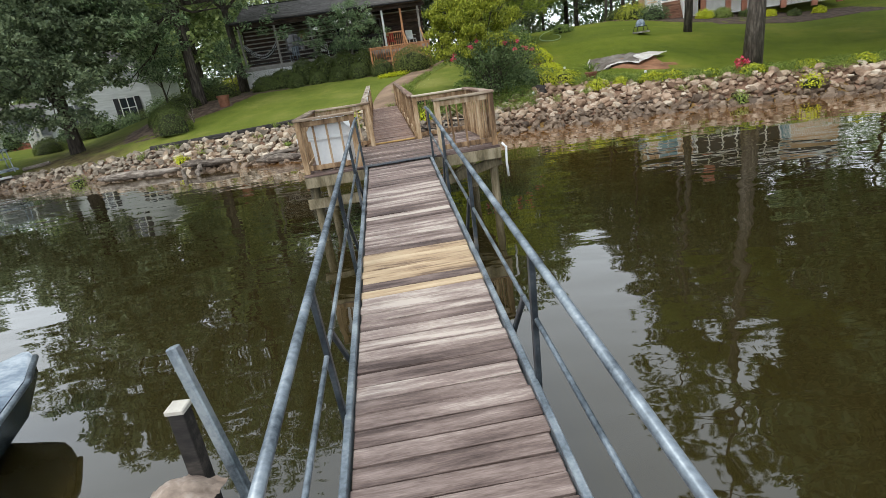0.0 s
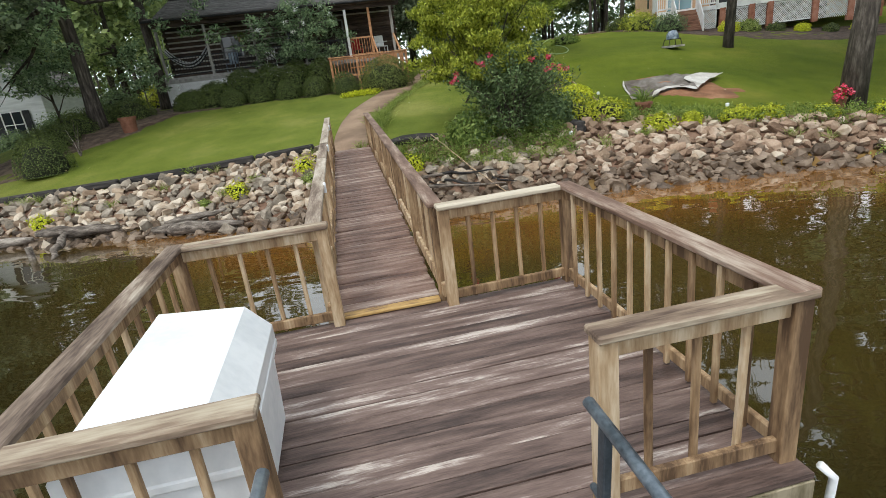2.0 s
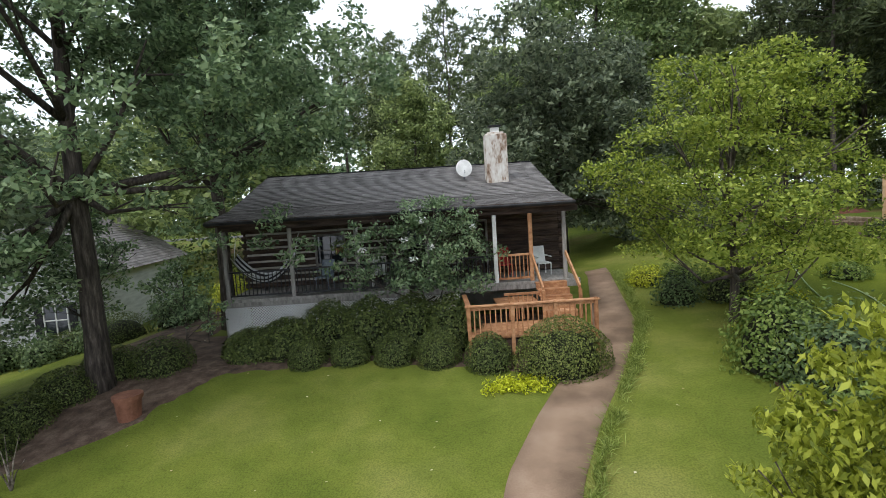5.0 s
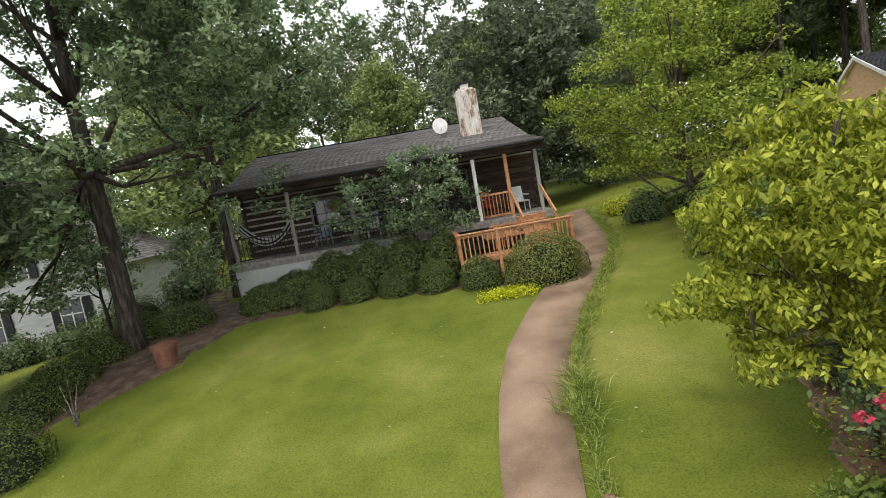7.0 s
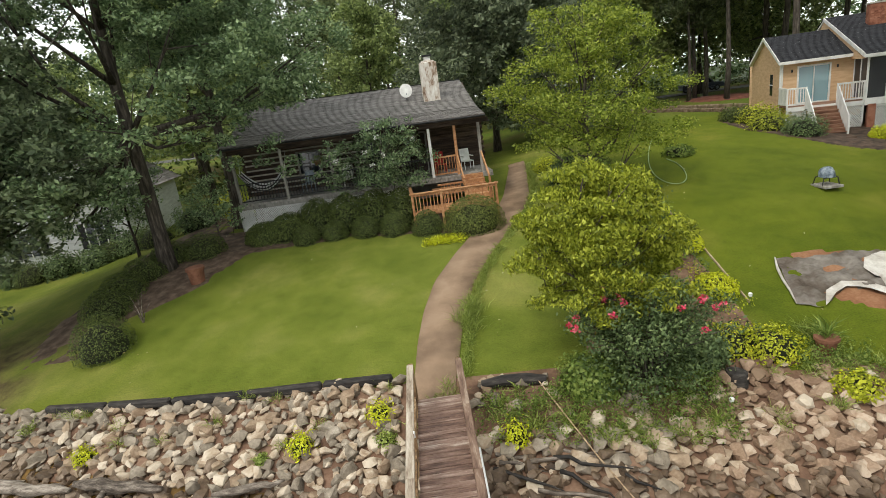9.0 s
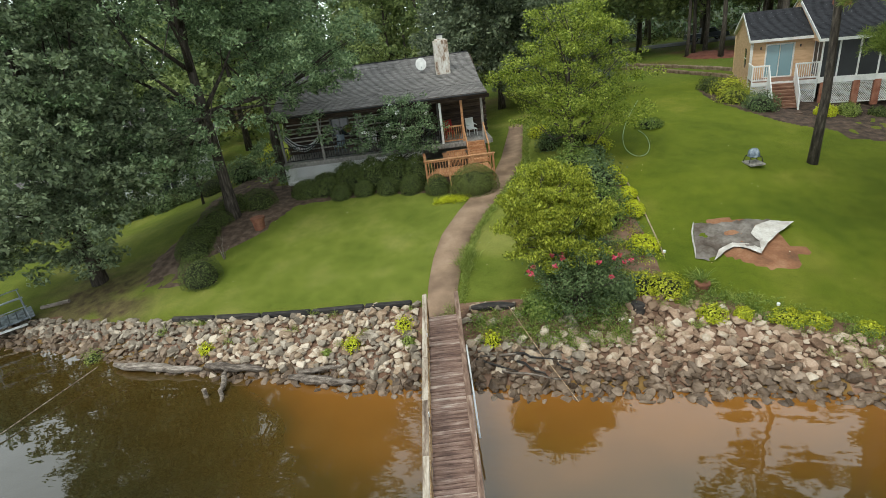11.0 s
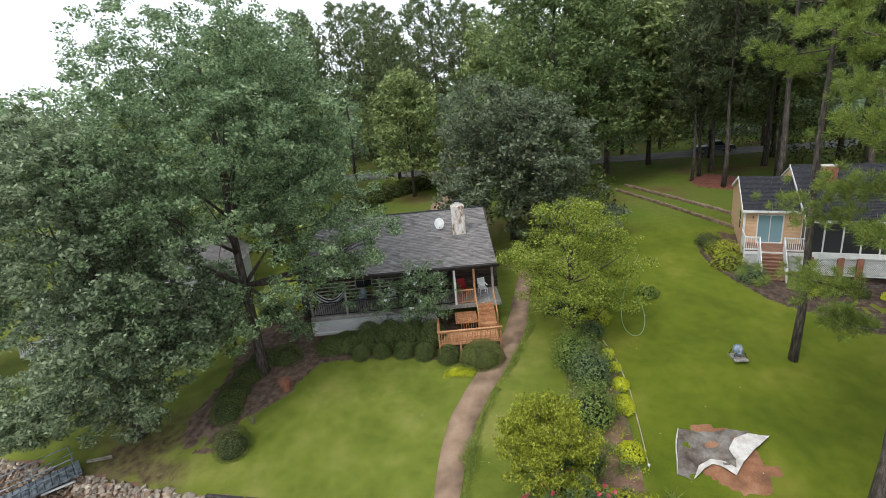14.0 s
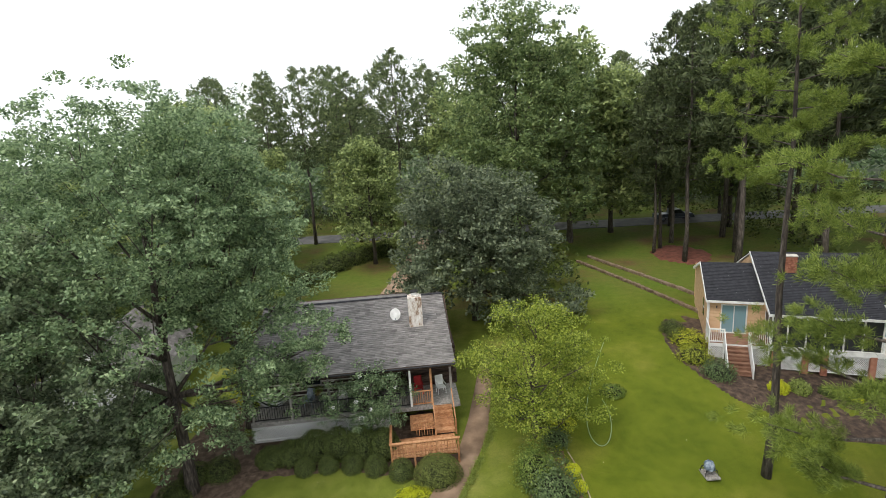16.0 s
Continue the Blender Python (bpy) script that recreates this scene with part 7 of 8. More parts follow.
solo("mooring_stub", Shape().tube([(-10.7, 21.1, -1.0), (-10.7, 21.1, 0.32)], [0.09, 0.08], 8), DRIFT, "short weathered post stub standing in the shallows", "post")
tangle = thing("driftwood_tangle", Matrix.Translation((0, 21.2, 0.25)), "tangle of dark driftwood branches on the waterline stones", "driftwood")
for i in range(13):
    a = Vector((r.uniform(-1.6, 0.8), r.uniform(-0.1, 0.9), r.uniform(0.15, 0.45)))
    b = a + Vector((r.uniform(0.8, 2.0), r.uniform(-1.0, 0.25), r.uniform(-0.35, 0.1)))
    b.z = max(b.z, -0.15)
    part("branch", Shape().tube(wander(a, b, 5, 0.06, r), [0.045, 0.042, 0.036, 0.03, 0.022, 0.01], 6), DRIFT if i % 3 else TIMBER, tangle, smooth=True)
solo("cane_pole", Shape().tube([(1.55, 20.1, 0.05), (0.6, 21.7, 0.75), (-0.3, 23.3, 1.55)], [0.014, 0.016, 0.012], 6), NEWBOARD, "long pale cane lying across the bank stones", "cane")
solo("cane_pole", Shape().tube([(-15.8, 22.7, 0.35), (-17.0, 19.2, 0.14), (-17.7, 16.9, -0.05)], [0.022, 0.02, 0.012], 6), DRIFT, "long grey bamboo cane slanting into the lake", "cane")
twig = thing("sunken_branch", Matrix.Translation((-17.5, 17.6, -0.05)), "dark twigs poking out of the lake", "branch")
for i in range(6):
    a = r.uniform(0, 6.28)
    part("twig", Shape().tube(wander((0, 0, -0.3), (0.7 * math.cos(a), 1.1 * math.sin(a), 0.22), 3, 0.05, r), [0.016, 0.013, 0.01, 0.004], 5), TIMBER, twig)
rope = solo("white_rope", Shape().tube([PLAT @ Vector((2.53, 0.16, 1.30)), PLAT @ Vector((2.60, 0.14, 1.22)), PLAT @ Vector((2.585, 0.14, 0.95)), PLAT @ Vector((2.60, 0.15, 0.68))], 0.022, 7), WHITEP, "white mooring rope hanging from the dock corner", "rope", smooth=True)
solo("white_pipe", Shape().tube([WALK @ Vector((0.66, 8.6, 1.62)), WALK @ Vector((0.70, 5.6, 0.72))], 0.028, 8), WHITEP, "white plastic pipe hung along the outside of the walkway", "pipe", smooth=True)

# ---- floats, posts and boat at the lake end of the gangway ----
FLOATW = mat("float_deck", [(0.3, (0.10, 0.085, 0.07)), (0.6, (0.22, 0.19, 0.16))], scale=2, stretch=(6, 1, 1), fine=12, rough=0.8, bump=0.3)
dock = thing("floating_dock", Matrix.Identity(4), "low floating wooden dock at the foot of the gangway", "dock")
for i in range(40):
    part("deck_board", Shape().box((-0.5, -4.9 + 0.14 * (i % 27), 0.43) if i < 27 else (-2.5, -1.0 + 0.305 * (i - 27), 0.43), (7.0, 0.132, 0.04) if i < 27 else (1.3, 0.296, 0.04)), FLOATW, dock)
part("float", Shape().box((-0.5, -3.0, 0.2), (6.9, 3.7, 0.4)), TIMBER, dock)
part("float", Shape().box((-2.5, 0.9, 0.2), (1.25, 4.0, 0.4)), TIMBER, dock)
solo("steel_pole", Shape().beam((-1.22, 2.74, -1.2), (-1.84, 3.1, 1.38), 0.07, 0.07, ease=0.01, up=(0, 1, 0)), STEEL, "square blue-grey steel mooring pole in the lake", "pole")
pil = thing("mooring_post", Matrix.Translation((-1.97, 3.15, 0)), "dark mooring post with a pale worn cap", "post")
part("shaft", Shape().beam((0, 0, -1.6), (0, 0, 0.9), 0.11, 0.11, up=(0, 1, 0)), TIMBER, pil)
part("cap", Shape().box((0, 0, 0.92), (0.13, 0.13, 0.04)), CHINK, pil)
cv = Shape()
rs = np.random.RandomState(9)
for j in range(17):
    for i in range(17):
        u, v = i / 16 - 0.5, j / 16 - 0.5
        cv.v.append((u * 0.46, v * 0.44, 0.15 * max(0, 1 - 3.0 * (u * u + v * v)) + 0.05 * abs(noise.noise((u * 6 + v * 3, v * 5, 2))) + 0.07 * (noise.noise((u * 11, v * 3, 5)) ** 2) + 0.03))
for j in range(16):
    for i in range(16):
        cv.f.append((j * 17 + i, j * 17 + i + 1, (j + 1) * 17 + i + 1, (j + 1) * 17 + i))
CANVAS = mat("tan_canvas", [(0.3, (0.13, 0.095, 0.075)), (0.6, (0.30, 0.235, 0.19)), (0.8, (0.45, 0.38, 0.33))], scale=6, fine=30, rough=0.9, bump=0.5)
bag = thing("canvas_cover", Matrix.Translation((-1.9, 2.75, 0.44)), "crumpled tan canvas cover on the floating dock", "cover")
part("cloth", cv, CANVAS, bag, smooth=True)
boat = thing("boat", Matrix.Translation((-4.42, 4.85, 0.0)) @ Matrix.Rotation(radians(-4), 4, "Z"), "moored dark-hulled boat with a pale deck", "boat")
hull, deckb = Shape(), Shape()
secs = [(0.0, 0.06, 0.62, 0.5), (-0.5, 0.42, 0.62, 0.12), (-1.3, 0.74, 0.58, -0.05), (-2.6, 0.9, 0.54, -0.12), (-4.6, 0.88, 0.52, -0.12)]
for y, w, zt, zb in secs:
    hull.v += [(-w, y, zt), (-w * 0.72, y, (zt + zb) / 2 - 0.1), (0, y, zb - 0.12), (w * 0.72, y, (zt + zb) / 2 - 0.1), (w, y, zt)]
    deckb.v += [(-w * 0.97, y * 0.985, zt + 0.02), (-w * 0.6, y * 0.985, zt + 0.06), (w * 0.6, y * 0.985, zt + 0.06), (w * 0.97, y * 0.985, zt + 0.02)]
for i in range(4):
    for q in range(4):
        hull.f.append((i * 5 + q, i * 5 + q + 1, i * 5 + q + 6, i * 5 + q + 5))
    for q in range(3):
        deckb.f.append((i * 4 + q, i * 4 + q + 1, i * 4 + q + 5, i * 4 + q + 4))
hull.f.append((20, 21, 22, 23, 24))
part("hull", hull, mat("dark_blue_gelcoat", [(0.3, (0.012, 0.025, 0.04)), (0.7, (0.03, 0.06, 0.09))], rough=0.2, bump=0, spec=0.6), boat, smooth=True)
part("foredeck", deckb, BLUEC, boat, smooth=True)
part("rub_rail", Shape().tube([(w + 0.02, y, zt) for y, w, zt, zb in secs], 0.03, 6), STEEL, boat, smooth=True)

# ---- the neighbour's metal ramp ----
ramp = thing("metal_ramp", Matrix.Translation((-21.9, 26.5, 0.88)) @ Matrix.Rotation(radians(-42), 4, "Z") @ Matrix.Rotation(radians(2.5), 4, "X"), "grey metal dock ramp with railings at the neighbouring shore", "ramp")
part("deck", Shape().box((0, -4.5, 0), (1.3, 9.4, 0.09)), STEEL, ramp)
for i in range(30):
    part("tread", Shape().box((0, -0.1 - i * 0.31, 0.055), (1.2, 0.05, 0.02)), STEELD, ramp)
for x in (-0.66, 0.66):
    part("handrail", Shape().tube([(x, 0.1, 1.0), (x, -9.2, 1.0)], 0.03, 8), STEEL, ramp)
    part("mid_rail", Shape().tube([(x, 0.1, 0.55), (x, -9.2, 0.55)], 0.022, 8), STEEL, ramp)
    for i in range(6):
        part("stanchion", Shape().beam((x, -0.0 - i * 1.8, -0.1), (x, -0.0 - i * 1.8, 1.0), 0.045, 0.045, up=(0, 1, 0)), STEEL, ramp)
    part("leg", Shape().beam((x, -2.2, -2.5), (x, -2.2, 0.0), 0.09, 0.09, up=(0, 1, 0)), STEELD, ramp)
solo("white_pole", Shape().tube([(-22.7, 25.1, 0.52), (-21.6, 26.0, 0.58)], 0.06, 8), WHITEP, "white plastic pole lying on the bank stones", "pole", smooth=True)
solo("edging_log", Shape().tube([(-21.9, 27.2, ground_z(-21.9, 27.2) + 0.07), (-20.6, 27.45, ground_z(-20.6, 27.45) + 0.07)], 0.09, 8), DRIFT, "pale log edging the shade bed", "log")

# ---- weeds and grasses ----
def blades(rs, spots, per, length, width, spread):
    n = len(spots)
    base = np.repeat(np.array(spots), per, 0) + np.concatenate([rs.normal(size=(n * per, 2)) * spread, np.zeros((n * per, 1))], 1)
    d = unit(np.concatenate([rs.normal(size=(n * per, 2)) * 0.55, np.ones((n * per, 1))], 1))
    L = length * rs.uniform(0.5, 1.15, (n * per, 1))
    side = unit(np.cross(d, rs.normal(size=(n * per, 3)))) * width
    mid = base + d * L * 0.6
    tip = base + d * L * 0.95 + np.concatenate([d[:, :2] * L * 0.5, -0.12 * L], 1)
    return np.stack([base - side, mid - side * 0.8, tip, mid + side * 0.8], 1)


rs = np.random.RandomState(12)
spots = []
for i in range(250):
    y = 23.9 + 20.5 * rs.uniform()
    x = along(PATH_R, y) + 0.16 + abs(rs.normal()) * 0.09
    spots.append((x, y, ground_z(x, y)))
tagged(new("border_grass", quads("border_grass", blades(rs, spots, 24, 0.29, 0.009, 0.07), GRASSL)), "band of long green border grass edging the path", "grass", kind="stuff")
spots = [(x_, y_, ground_z(x_, y_)) for x_, y_ in ((-1.95, 26.5), (-1.81, 26.93), (-1.82, 27.36), (-1.82, 26.14), (0.56, 23.63), (1.05, 23.44), (0.35, 22.54), (1.05, 22.17), (1.75, 22.02), (2.47, 22.07), (3.09, 22.29), (-0.46, 22.57), (-1.14, 23.05), (3.45, 25.83), (3.73, 26.46), (4.22, 27.26), (6.16, 24.75), (6.47, 24.36))]
spots = [(a + rs.normal() * 0.1, b + rs.normal() * 0.12, c) for a, b, c in spots for _ in range(6)]
tagged(new("tall_grass", quads("tall_grass", blades(rs, spots, 22, 0.5, 0.011, 0.1), GRASSL)), "clumps of tall arching ornamental grass", "grass", kind="stuff")
# loose low weeds on the bank right of the walkway and tufts between the stones
cl = []
for i in range(620):
    x, y = rs.uniform(-1.7, 3.6), 0
    y = along(WATERLINE, x) + (along(BANKLINE, x) - along(WATERLINE, x)) * (0.40 + 0.72 * rs.uniform() ** 0.55)
    if x > 0.25 or y < 23.25:
        cl.append((x, y, ground_z(x, y) + 0.18 + 0.12 * rs.uniform()))
for i in range(480):
    x = 5.5 + 20 * rs.uniform() ** 1.5
    y = along(BANKLINE, x) + rs.uniform(-0.35, 1.15)
    cl.append((x, y, ground_z(x, y) + 0.14 + 0.1 * rs.uniform()))
tagged(new("weeds", quads("weeds", leaf_quads(rs, clump_points(rs, np.array(cl), 30, 0.2, 0.9), 0.062), DOGW)), "low green weeds growing over the bank", "weeds", kind="stuff")
for i, (x, y, rr) in enumerate([(-5.86, 22.74, 0.3), (-6.79, 22.59, 0.16), (-4, 23.2, 0.3), (-3.8, 22.6, 0.22), (-11.78, 23.37, 0.25), (-16.89, 23.77, 0.35), (-0.92, 22.4, 0.3), (10.3, 19.6, 0.3), (12.5, 19.2, 0.35)]):
    shrub("bank_plant", x, y, rr, rr, rr * 1.3, 420, 0.065, GRASSL if i % 2 else LIME, 300 + i, "bright green plant sprouting between the bank stones", 0, "plants between the stones", lift=0.06, rough=0.22, wob=0.3)
rs = np.random.RandomState(15)
spots = []
for i in range(150):
    x = 5.5 + 14 * rs.uniform() ** 1.3
    y = along(BANKLINE, x) + rs.uniform(-0.2, 1.1)
    spots.append((x, y, ground_z(x, y)))
for i in range(46):
    x = rs.uniform(-16, 14)
    f = rs.uniform(0.45, 1.0)
    y = along(WATERLINE, x) + (along(BANKLINE, x) - along(WATERLINE, x)) * f
    spots += [(x + rs.normal() * 0.06, y + rs.normal() * 0.06, ground_z(x, y) + 0.08) for _ in range(3)]
tagged(new("grass_tufts", quads("grass_tufts", blades(rs, spots, 14, 0.36, 0.008, 0.06), GRASSL)), "thin grass tufts growing between the bank stones", "grass", kind="stuff")
# yellow ground cover at the foot of the clipped shrubs
rs = np.random.RandomState(21)
cl = []
for i in range(90):
    u, v = rs.uniform(-3.9, -1.2), -5.35 + rs.normal() * 0.2
    x, y = cabin_xy(u, v)
    if x < along(PATH_L, y) - 0.15:
        cl.append((x, y, ground_z(x, y) + 0.12))
tagged(new("ground_cover", quads("ground_cover", leaf_quads(rs, clump_points(rs, np.array(cl), 24, 0.2, 0.6), 0.085), LIME)), "lime-green ground cover at the edge of the lawn", "plants", kind="stuff")
# low planting that fills the garden bed
rs = np.random.RandomState(52)
for name_, m_, count, leaf in (("bed_plants", DOGW, 230, 0.08), ("dark_bed_plants", MYRTLE, 200, 0.085), ("lime_bed_plants", YELLG, 110, 0.07)):
    cl = []
    while len(cl) < count:
        y = rs.uniform(24.0, 35.2)
        x = rs.uniform(along(BED_L, y) + 0.15, along(BED_R, y) - (0.35 if m_ is not YELLG else 0.15))
        if noise.noise((x * 0.9, y * 0.9, leaf * 90)) > -0.08:
            cl.append((x, y, ground_z(x, y) + rs.uniform(0.08, 0.42)))
    tagged(new(name_, quads(name_, leaf_quads(rs, clump_points(rs, np.array(cl), 26, 0.24, 0.8), leaf), m_)), {"bed_plants": "mixed low green plants filling the garden bed", "dark_bed_plants": "dark green low plants in the garden bed", "lime_bed_plants": "yellow-green low plants in the garden bed"}[name_], "plants", kind="stuff")
# undergrowth at the foot of the bright tree
for i, (x, y, r, h, m_) in enumerate([(2.7, 38.6, 0.8, 0.9, MYRTLE), (4.2, 38.2, 0.9, 1.0, HEDGE), (5.1, 36.9, 0.7, 0.7, YELLG), (3.4, 40.4, 0.9, 1.0, DOGW), (4.6, 35.6, 0.7, 0.8, MYRTLE), (2.4, 41.6, 0.7, 0.7, YELLG)]):
    shrub("understory_shrub", x, y, r, r, h, 1100, 0.1, m_, 660 + i, "loose leafy shrub under the bright tree", 0, "shrubs under the bright tree", rough=0.15)
# fallen leaves and clover on the lawn
spots = []
for i in range(90):
    x, y = rs.uniform(-14, 12), rs.uniform(24.5, 38)
    spots.append((x, y, ground_z(x, y) + 0.035))
tagged(new("fallen_leaves", quads("fallen_leaves", leaf_quads(rs, np.array(spots), 0.065, up=3, aspect=0.7), mat("dry_leaf", [(0.3, (0.35, 0.28, 0.12)), (0.7, (0.62, 0.58, 0.42))], bump=0, island=True, vary=0.5))), "dry leaves scattered over the lawn", "leaves", kind="stuff")

# ---- things on the lawns ----
def pot(name, x, y, r0, r1, h, label, lift=0.0):
    p = thing(name, Matrix.Translation((x, y, ground_z(x, y) + lift)), label, "flower pot")
    part("vessel", Shape().tube([(0, 0, -0.02), (0, 0, h * 0.82), (0, 0, h * 0.83), (0, 0, h)], [r0, r1 * 0.95, r1 * 1.08, r1 * 1.08], 14), TERRA, p, smooth=False)
    return p


pot("planter", -12.5, 31.4, 0.27, 0.33, 0.62, "large terracotta planter standing in the shade bed")
p = pot("planter", 6.31, 24.09, 0.17, 0.24, 0.4, "terracotta pot with a spiky green plant on the bank")
rs = np.random.RandomState(31)
part("foliage", quads("foliage", blades(rs, [(0, 0, 0.36)], 60, 0.6, 0.02, 0.06), DOGW), None, p)
p = pot("planter", 12.75, 24.3, 0.15, 0.2, 0.34, "pot of pink flowers at the foot of the pine")
part("foliage", quads("foliage", leaf_quads(rs, clump_points(rs, np.array([(0, 0, 0.45)]), 130, 0.26, 0.8), 0.09), DOGW), None, p)
part("blossom", quads("blossom", leaf_quads(rs, clump_points(rs, np.array([(0, 0, 0.6), (0.15, -0.1, 0.5), (-0.15, -0.12, 0.42)]), 50, 0.2, 0.8), 0.09, aspect=0.9), FLOWER), None, p, "bright pink blossoms")
# spread tarpaulin
TARPW = mat("dirty_tarpaulin", [(0.30, (0.050, 0.035, 0.025)), (0.44, (0.105, 0.083, 0.065)), (0.56, (0.155, 0.135, 0.118)), (0.78, (0.26, 0.235, 0.205))], scale=1.3, fine=8, rough=0.75, bump=0.5, dist=0.03)
TARPE = mat("pale_tarpaulin_edge", [(0.3, (0.34, 0.30, 0.26)), (0.5, (0.50, 0.47, 0.43)), (0.7, (0.68, 0.66, 0.62))], scale=2, fine=12, rough=0.7, bump=0.4)
tarp = thing("tarpaulin", Matrix.Identity(4), "crumpled grey-brown tarpaulin with a white edge spread on bare clay", "tarpaulin")


def cloth(border, cx, cy, lift, crease, ring=9, n_=60):
    """A crumpled sheet inside a border of corners, lying on the lawn."""
    s = Shape()
    border = [(8.6 + (x - 8.6) * 0.88, 27.0 + (y - 27.0) * 0.92) for x, y in border]
    cx, cy = 8.6 + (cx - 8.6) * 0.88, 27.0 + (cy - 27.0) * 0.92
    for j in range(ring + 1):
        for i in range(n_):
            f = i / n_ * len(border)
            a, b = border[int(f) % len(border)], border[(int(f) + 1) % len(border)]
            px, py = a[0] + (b[0] - a[0]) * (f % 1), a[1] + (b[1] - a[1]) * (f % 1)
            q = j / ring
            x, y = cx + (px - cx) * q, cy + (py - cy) * q
            s.v.append((x, y, ground_z(x, y) + lift + crease * (noise.noise((x * 1.9, y * 1.9, 4)) + 0.6 * noise.noise((x * 5, y * 5, 9)))))
    for j in range(ring):
        for i in range(n_):
            s.f.append((j * n_ + i, (j + 1) * n_ + i, (j + 1) * n_ + (i + 1) % n_, j * n_ + (i + 1) % n_))
    return s


part("sheet", cloth([(7.32, 28.65), (6.87, 27.21), (6.54, 26.04), (7.13, 25.75), (8.25, 26.59), (9.16, 26.14), (9.79, 27.23), (10.65, 28.49), (9.86, 28.62), (8.77, 28.31)], 8.17, 27.21, 0.09, 0.15, 14, 90), TARPW, tarp, smooth=True)
part("white_edge", cloth([(7.14, 25.67), (7.65, 26.17), (8.26, 26.54), (8.68, 26.4), (9.13, 25.97), (9.27, 26.35), (8.85, 26.66), (8.28, 26.8), (7.62, 26.45)], 8.24, 26.66, 0.13, 0.03, 5, 54), TARPE, tarp, "rolled white edge", smooth=True)
part("flap", cloth([(9.13, 25.97), (9.73, 26.73), (10.64, 27.58), (11.55, 28.3), (10.54, 28.34), (9.78, 28.02), (9.25, 27.29), (9.38, 26.76)], 9.79, 27.44, 0.17, 0.05, 6, 56), TARPE, tarp, "white corner folded over", smooth=True)
part("side_edge", Shape().tube([(x, y, ground_z(x, y) + 0.08) for x, y in ((7.46, 28.52), (7.22, 27.9), (7.05, 27.28), (6.94, 26.72), (6.76, 26.08))], [0.02, 0.04, 0.035, 0.03, 0.015], 6), TARPE, tarp)
# thin pale edging between the garden bed and the lawn
s = Shape()
pts_ = [(along(BED_R, 26.4 + 0.4 * i) + 0.08, 26.4 + 0.4 * i) for i in range(22)]
for a, b in zip(pts_, pts_[1:]):
    s.beam((a[0], a[1], ground_z(*a) + 0.03), (b[0], b[1], ground_z(*b) + 0.03), 0.04, 0.07, ease=0.008)
solo("bed_edging", s, ROCKT, "thin pale concrete edging curving between bed and lawn", "edging", kind="structure")
# black soil and pink flowers round the foot of the shore pine
sheet("pine_bed", lambda x, y: (x - 13.35) ** 2 + (y - 24.5) ** 2 < 0.75 + 0.3 * noise.noise((x * 2, y * 2, 3)), MULCH, 0.03, 11.8, 15, 23, 26, 0.15)
# garden seat with a cover on a timber base
gx, gy = 11.65, 33.15
seat = thing("garden_bench", Matrix.Translation((gx, gy, ground_z(gx, gy))) @ Matrix.Rotation(0.1, 4, "Z") @ Matrix.Scale(0.72, 4), "small black-framed garden bench with a grey-blue cover on a wooden base", "bench")
for i in range(6):
    part("base_slat", Shape().box((0, -0.55 + i * 0.19, 0.1), (0.95, 0.17, 0.12)), GREYW, seat)
for x in (-0.36, 0.36):
    for y in (-0.3, 0.3):
        part("leg", Shape().beam((x * 1.25, y * 1.15, 0.15), (x, y, 0.55), 0.04, 0.04, up=(0, 1, 0)), BLACKM, seat)
for y in (-0.3, 0.3):
    part("frame_bar", Shape().beam((-0.38, y, 0.54), (0.38, y, 0.54), 0.04, 0.05), BLACKM, seat)
cv = Shape()
for j in range(7):
    a = math.pi / 2 * j / 6
    for i in range(14):
        b = 2 * math.pi * i / 14
        k = 1 + 0.12 * noise.noise((math.cos(b) * 2, math.sin(b) * 2, j * 0.7))
        cv.v.append((0.36 * math.cos(a) ** 0.7 * math.cos(b) * k, 0.42 * math.cos(a) ** 0.7 * math.sin(b) * k, 0.55 + 0.52 * math.sin(a) * k))
for j in range(6):
    for i in range(14):
        cv.f.append((j * 14 + i, j * 14 + (i + 1) % 14, (j + 1) * 14 + (i + 1) % 14, (j + 1) * 14 + i))
part("cover", cv, BLUEC, seat, smooth=True)
# garden hose
hp = [(9.54, 46.21), (8.42, 43.39), (7.58, 41.06), (6.74, 38.29), (6.45, 36.2), (6.75, 35.1), (7.3, 35.2), (7.8, 36.39), (8.06, 38.15), (7.85, 39.19)]
for _ in range(2):
    hp = [hp[0]] + [(a[0] + (b[0] - a[0]) * f, a[1] + (b[1] - a[1]) * f) for a, b in zip(hp, hp[1:]) for f in (0.25, 0.75)] + [hp[-1]]
fine_hp = []
for i in range(len(hp) - 1):
    for q in range(2):
        f = q / 2
        fine_hp.append((hp[i][0] + (hp[i + 1][0] - hp[i][0]) * f, hp[i][1] + (hp[i + 1][1] - hp[i][1]) * f))
solo("garden_hose", Shape().tube([(x, y, ground_z(x, y) + 0.045) for x, y in fine_hp], 0.02, 6), mat("pale_green_hose", [(0.3, (0.22, 0.33, 0.16)), (0.7, (0.36, 0.47, 0.26))], rough=0.5, bump=0), "pale green garden hose lying in a loop on the lawn", "hose", smooth=True)
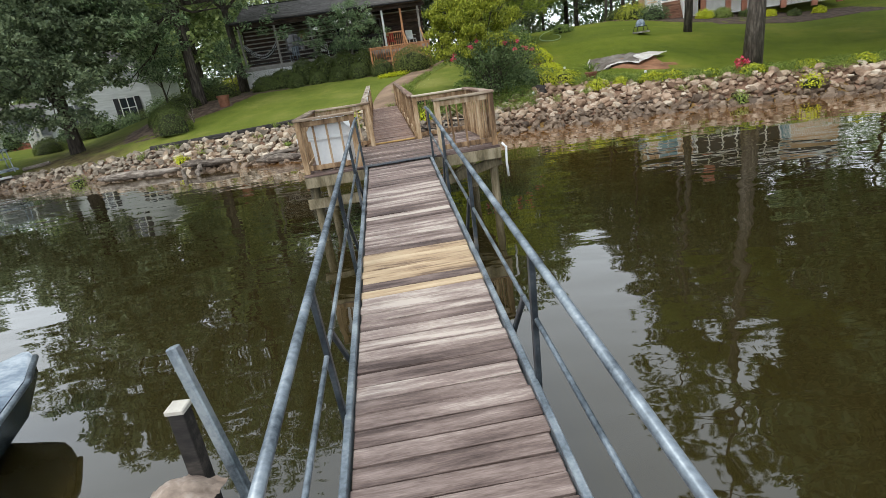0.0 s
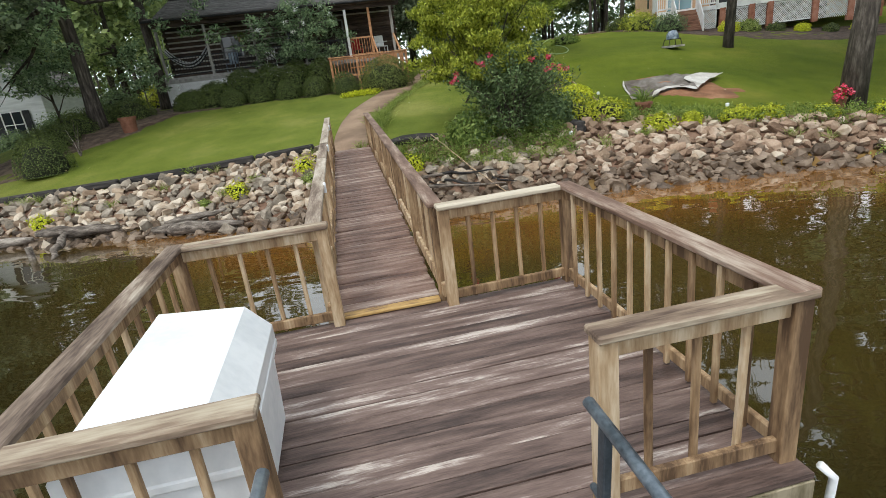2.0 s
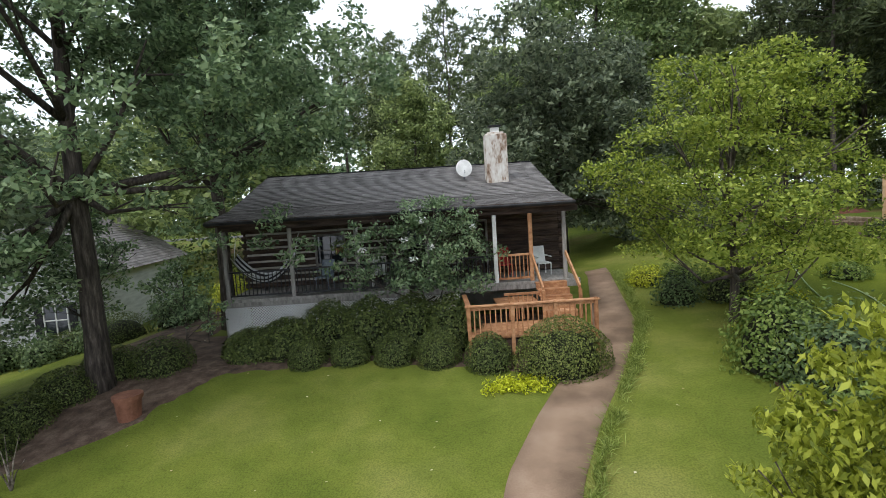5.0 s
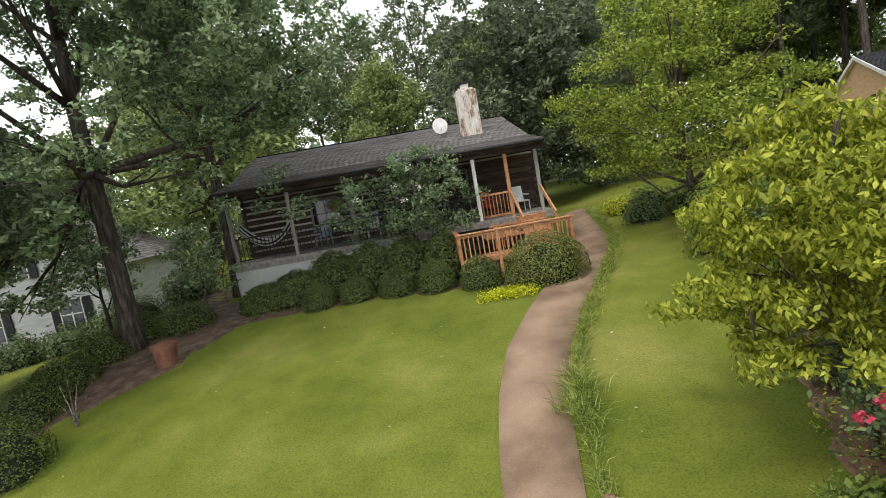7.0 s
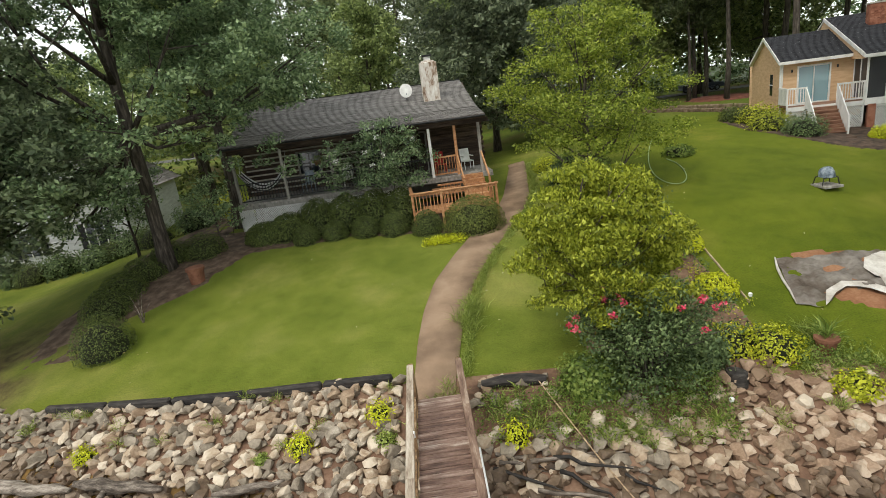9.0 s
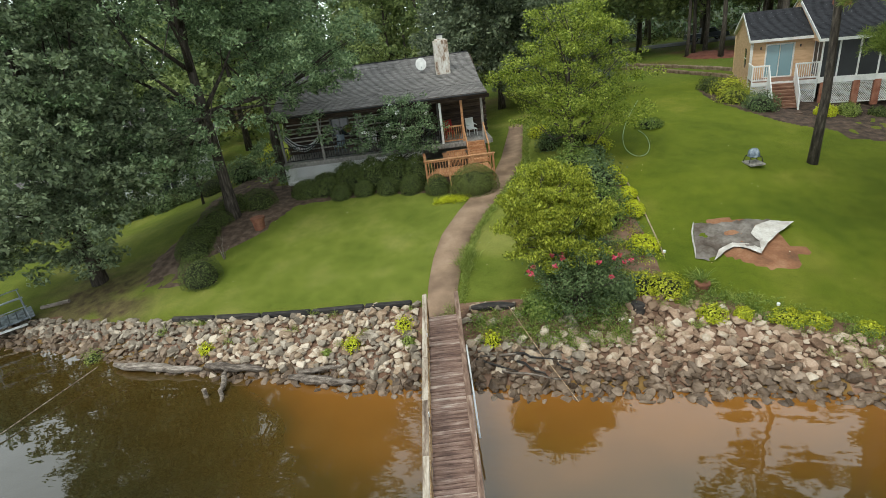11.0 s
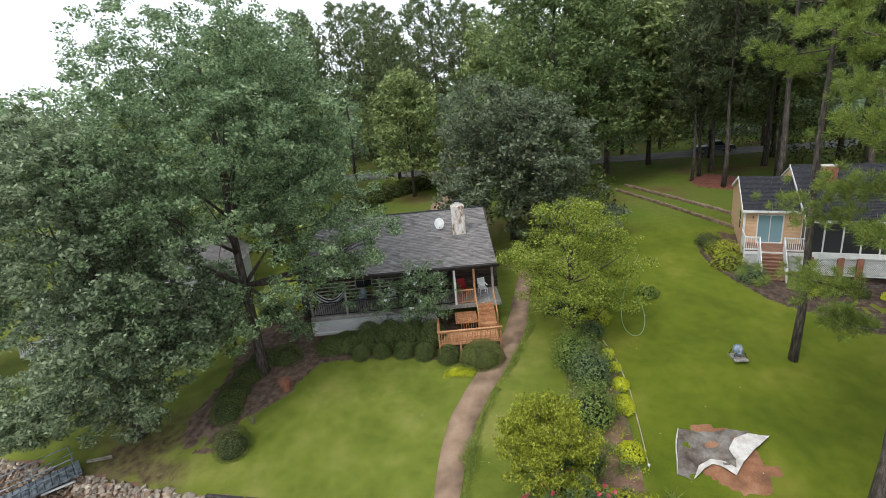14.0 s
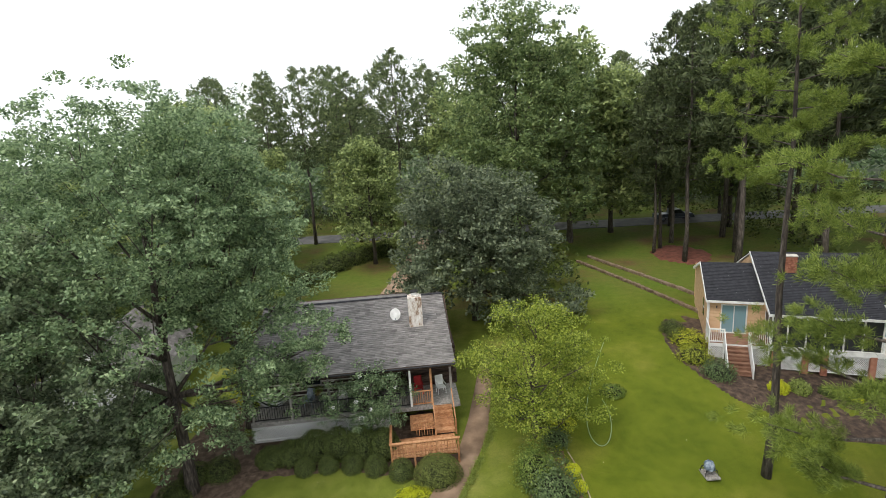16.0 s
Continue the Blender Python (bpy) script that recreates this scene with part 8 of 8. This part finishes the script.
# stone edging along the far lawn
for k, (a, b) in enumerate([((11.64, 68.58), (18.4, 51.3)), ((13.21, 70.6), (19.99, 54.66))]):
    s = Shape()
    n_ = 64
    r = random.Random(40 + k)
    for i in range(n_):
        x, y = a[0] + (b[0] - a[0]) * (i + 0.5) / n_, a[1] + (b[1] - a[1]) * (i + 0.5) / n_
        s.box((x + r.uniform(-0.05, 0.05), y, ground_z(x, y) + 0.12), (0.34 + r.uniform(-0.06, 0.06), 0.27, 0.3 + r.uniform(-0.05, 0.05)), rz=r.uniform(0.2, 0.5), ease=0.05)
    solo("stone_edging", s, ROCKW, "low row of pale edging stones along the lawn", "edging", kind="stuff")
# hedge behind the cabin
for i, (x, y) in enumerate([(-19.6, 66.6), (-18.6, 69.2), (-17.3, 71.8), (-15.8, 74.2), (-14.0, 76.4), (-12.0, 78.0)]):
    shrub("hedge_shrub", x, y, 1.9, 1.7, 2.0, 1500, 0.2, HEDGE, 400 + i, "dark green hedge shrub behind the log cabin", 0, "hedge behind the cabin")
# pickup truck on the road
truck = thing("pickup_truck", Matrix.Translation((29.8, 90.6, ground_z(29.8, 90.6) + 0.06)), "dark blue pickup truck parked on the far road", "car")
NAVY = mat("dark_truck_paint", [(0.3, (0.020, 0.030, 0.048)), (0.7, (0.05, 0.066, 0.092))], rough=0.3, bump=0, spec=0.6)
prof = [(-2.75, 0.45), (-2.78, 1.05), (-0.75, 1.10), (-0.55, 1.72), (0.75, 1.74), (1.35, 1.14), (2.55, 1.02), (2.75, 0.75), (2.72, 0.42)]
part("body", Shape().prism(prof, 1, -0.9, 0.9), NAVY, truck)
for sy in (-0.905, 0.905):
    part("window", Shape().prism([(-0.58, 1.16), (-0.45, 1.64), (0.68, 1.66), (1.12, 1.18)], 1, sy - 0.006, sy + 0.006), GLASSD, truck)
    part("side_trim", Shape().box((0, sy, 0.6), (4.4, 0.03, 0.06)), STEEL, truck)
part("windscreen", Shape().add([(0.8, -0.75, 1.70), (0.8, 0.75, 1.70), (1.36, 0.8, 1.17), (1.36, -0.8, 1.17)], [(0, 1, 2, 3)]), GLASSD, truck)
for x in (-1.75, 1.75):
    for y in (-0.8, 0.8):
        wheel = part("wheel", Shape().tube([(x, y - 0.12, 0.37), (x, y + 0.12, 0.37)], 0.37, 16), TIMBER, truck)
        part("rim", Shape().tube([(x, y - 0.13, 0.37), (x, y + 0.13, 0.37)], 0.21, 12), STEEL, wheel)
part("bumper", Shape().box((2.78, 0, 0.55), (0.12, 1.7, 0.2)), STEEL, truck)
part("bumper", Shape().box((-2.82, 0, 0.55), (0.12, 1.7, 0.2)), STEEL, truck)
for y in (-0.7, 0.7):
    part("headlight", Shape().box((2.7, y, 0.86), (0.1, 0.3, 0.16)), WHITEP, truck)

# small solar lights pushed into the bank
for x, y in ((3.55, 22.55), (5.67, 26.26), (8.14, 22.76)):
    z = ground_z(x, y)
    lamp = thing("solar_light", Matrix.Translation((x, y, z)), "small white solar garden light on a thin stake", "garden light", "solar lights of the garden")
    part("stake", Shape().tube([(0, 0, -0.1), (0, 0, 0.3)], 0.008, 6), STEELD, lamp)
    part("head", Shape().tube([(0, 0, 0.28), (0, 0, 0.36), (0, 0, 0.38)], [0.045, 0.055, 0.03], 10), WHITEP, lamp)
# white clips on the walkway rail
for v in (1.6, 4.9, 8.3):
    solo("rail_clip", Shape().box((-0.46, v, RT - 0.02 + RISE * v / WL), (0.03, 0.05, 0.12)), WHITEP, "small white plastic clip on the walkway rail", "clip", at=WALK.copy(), group="clips on the rail")
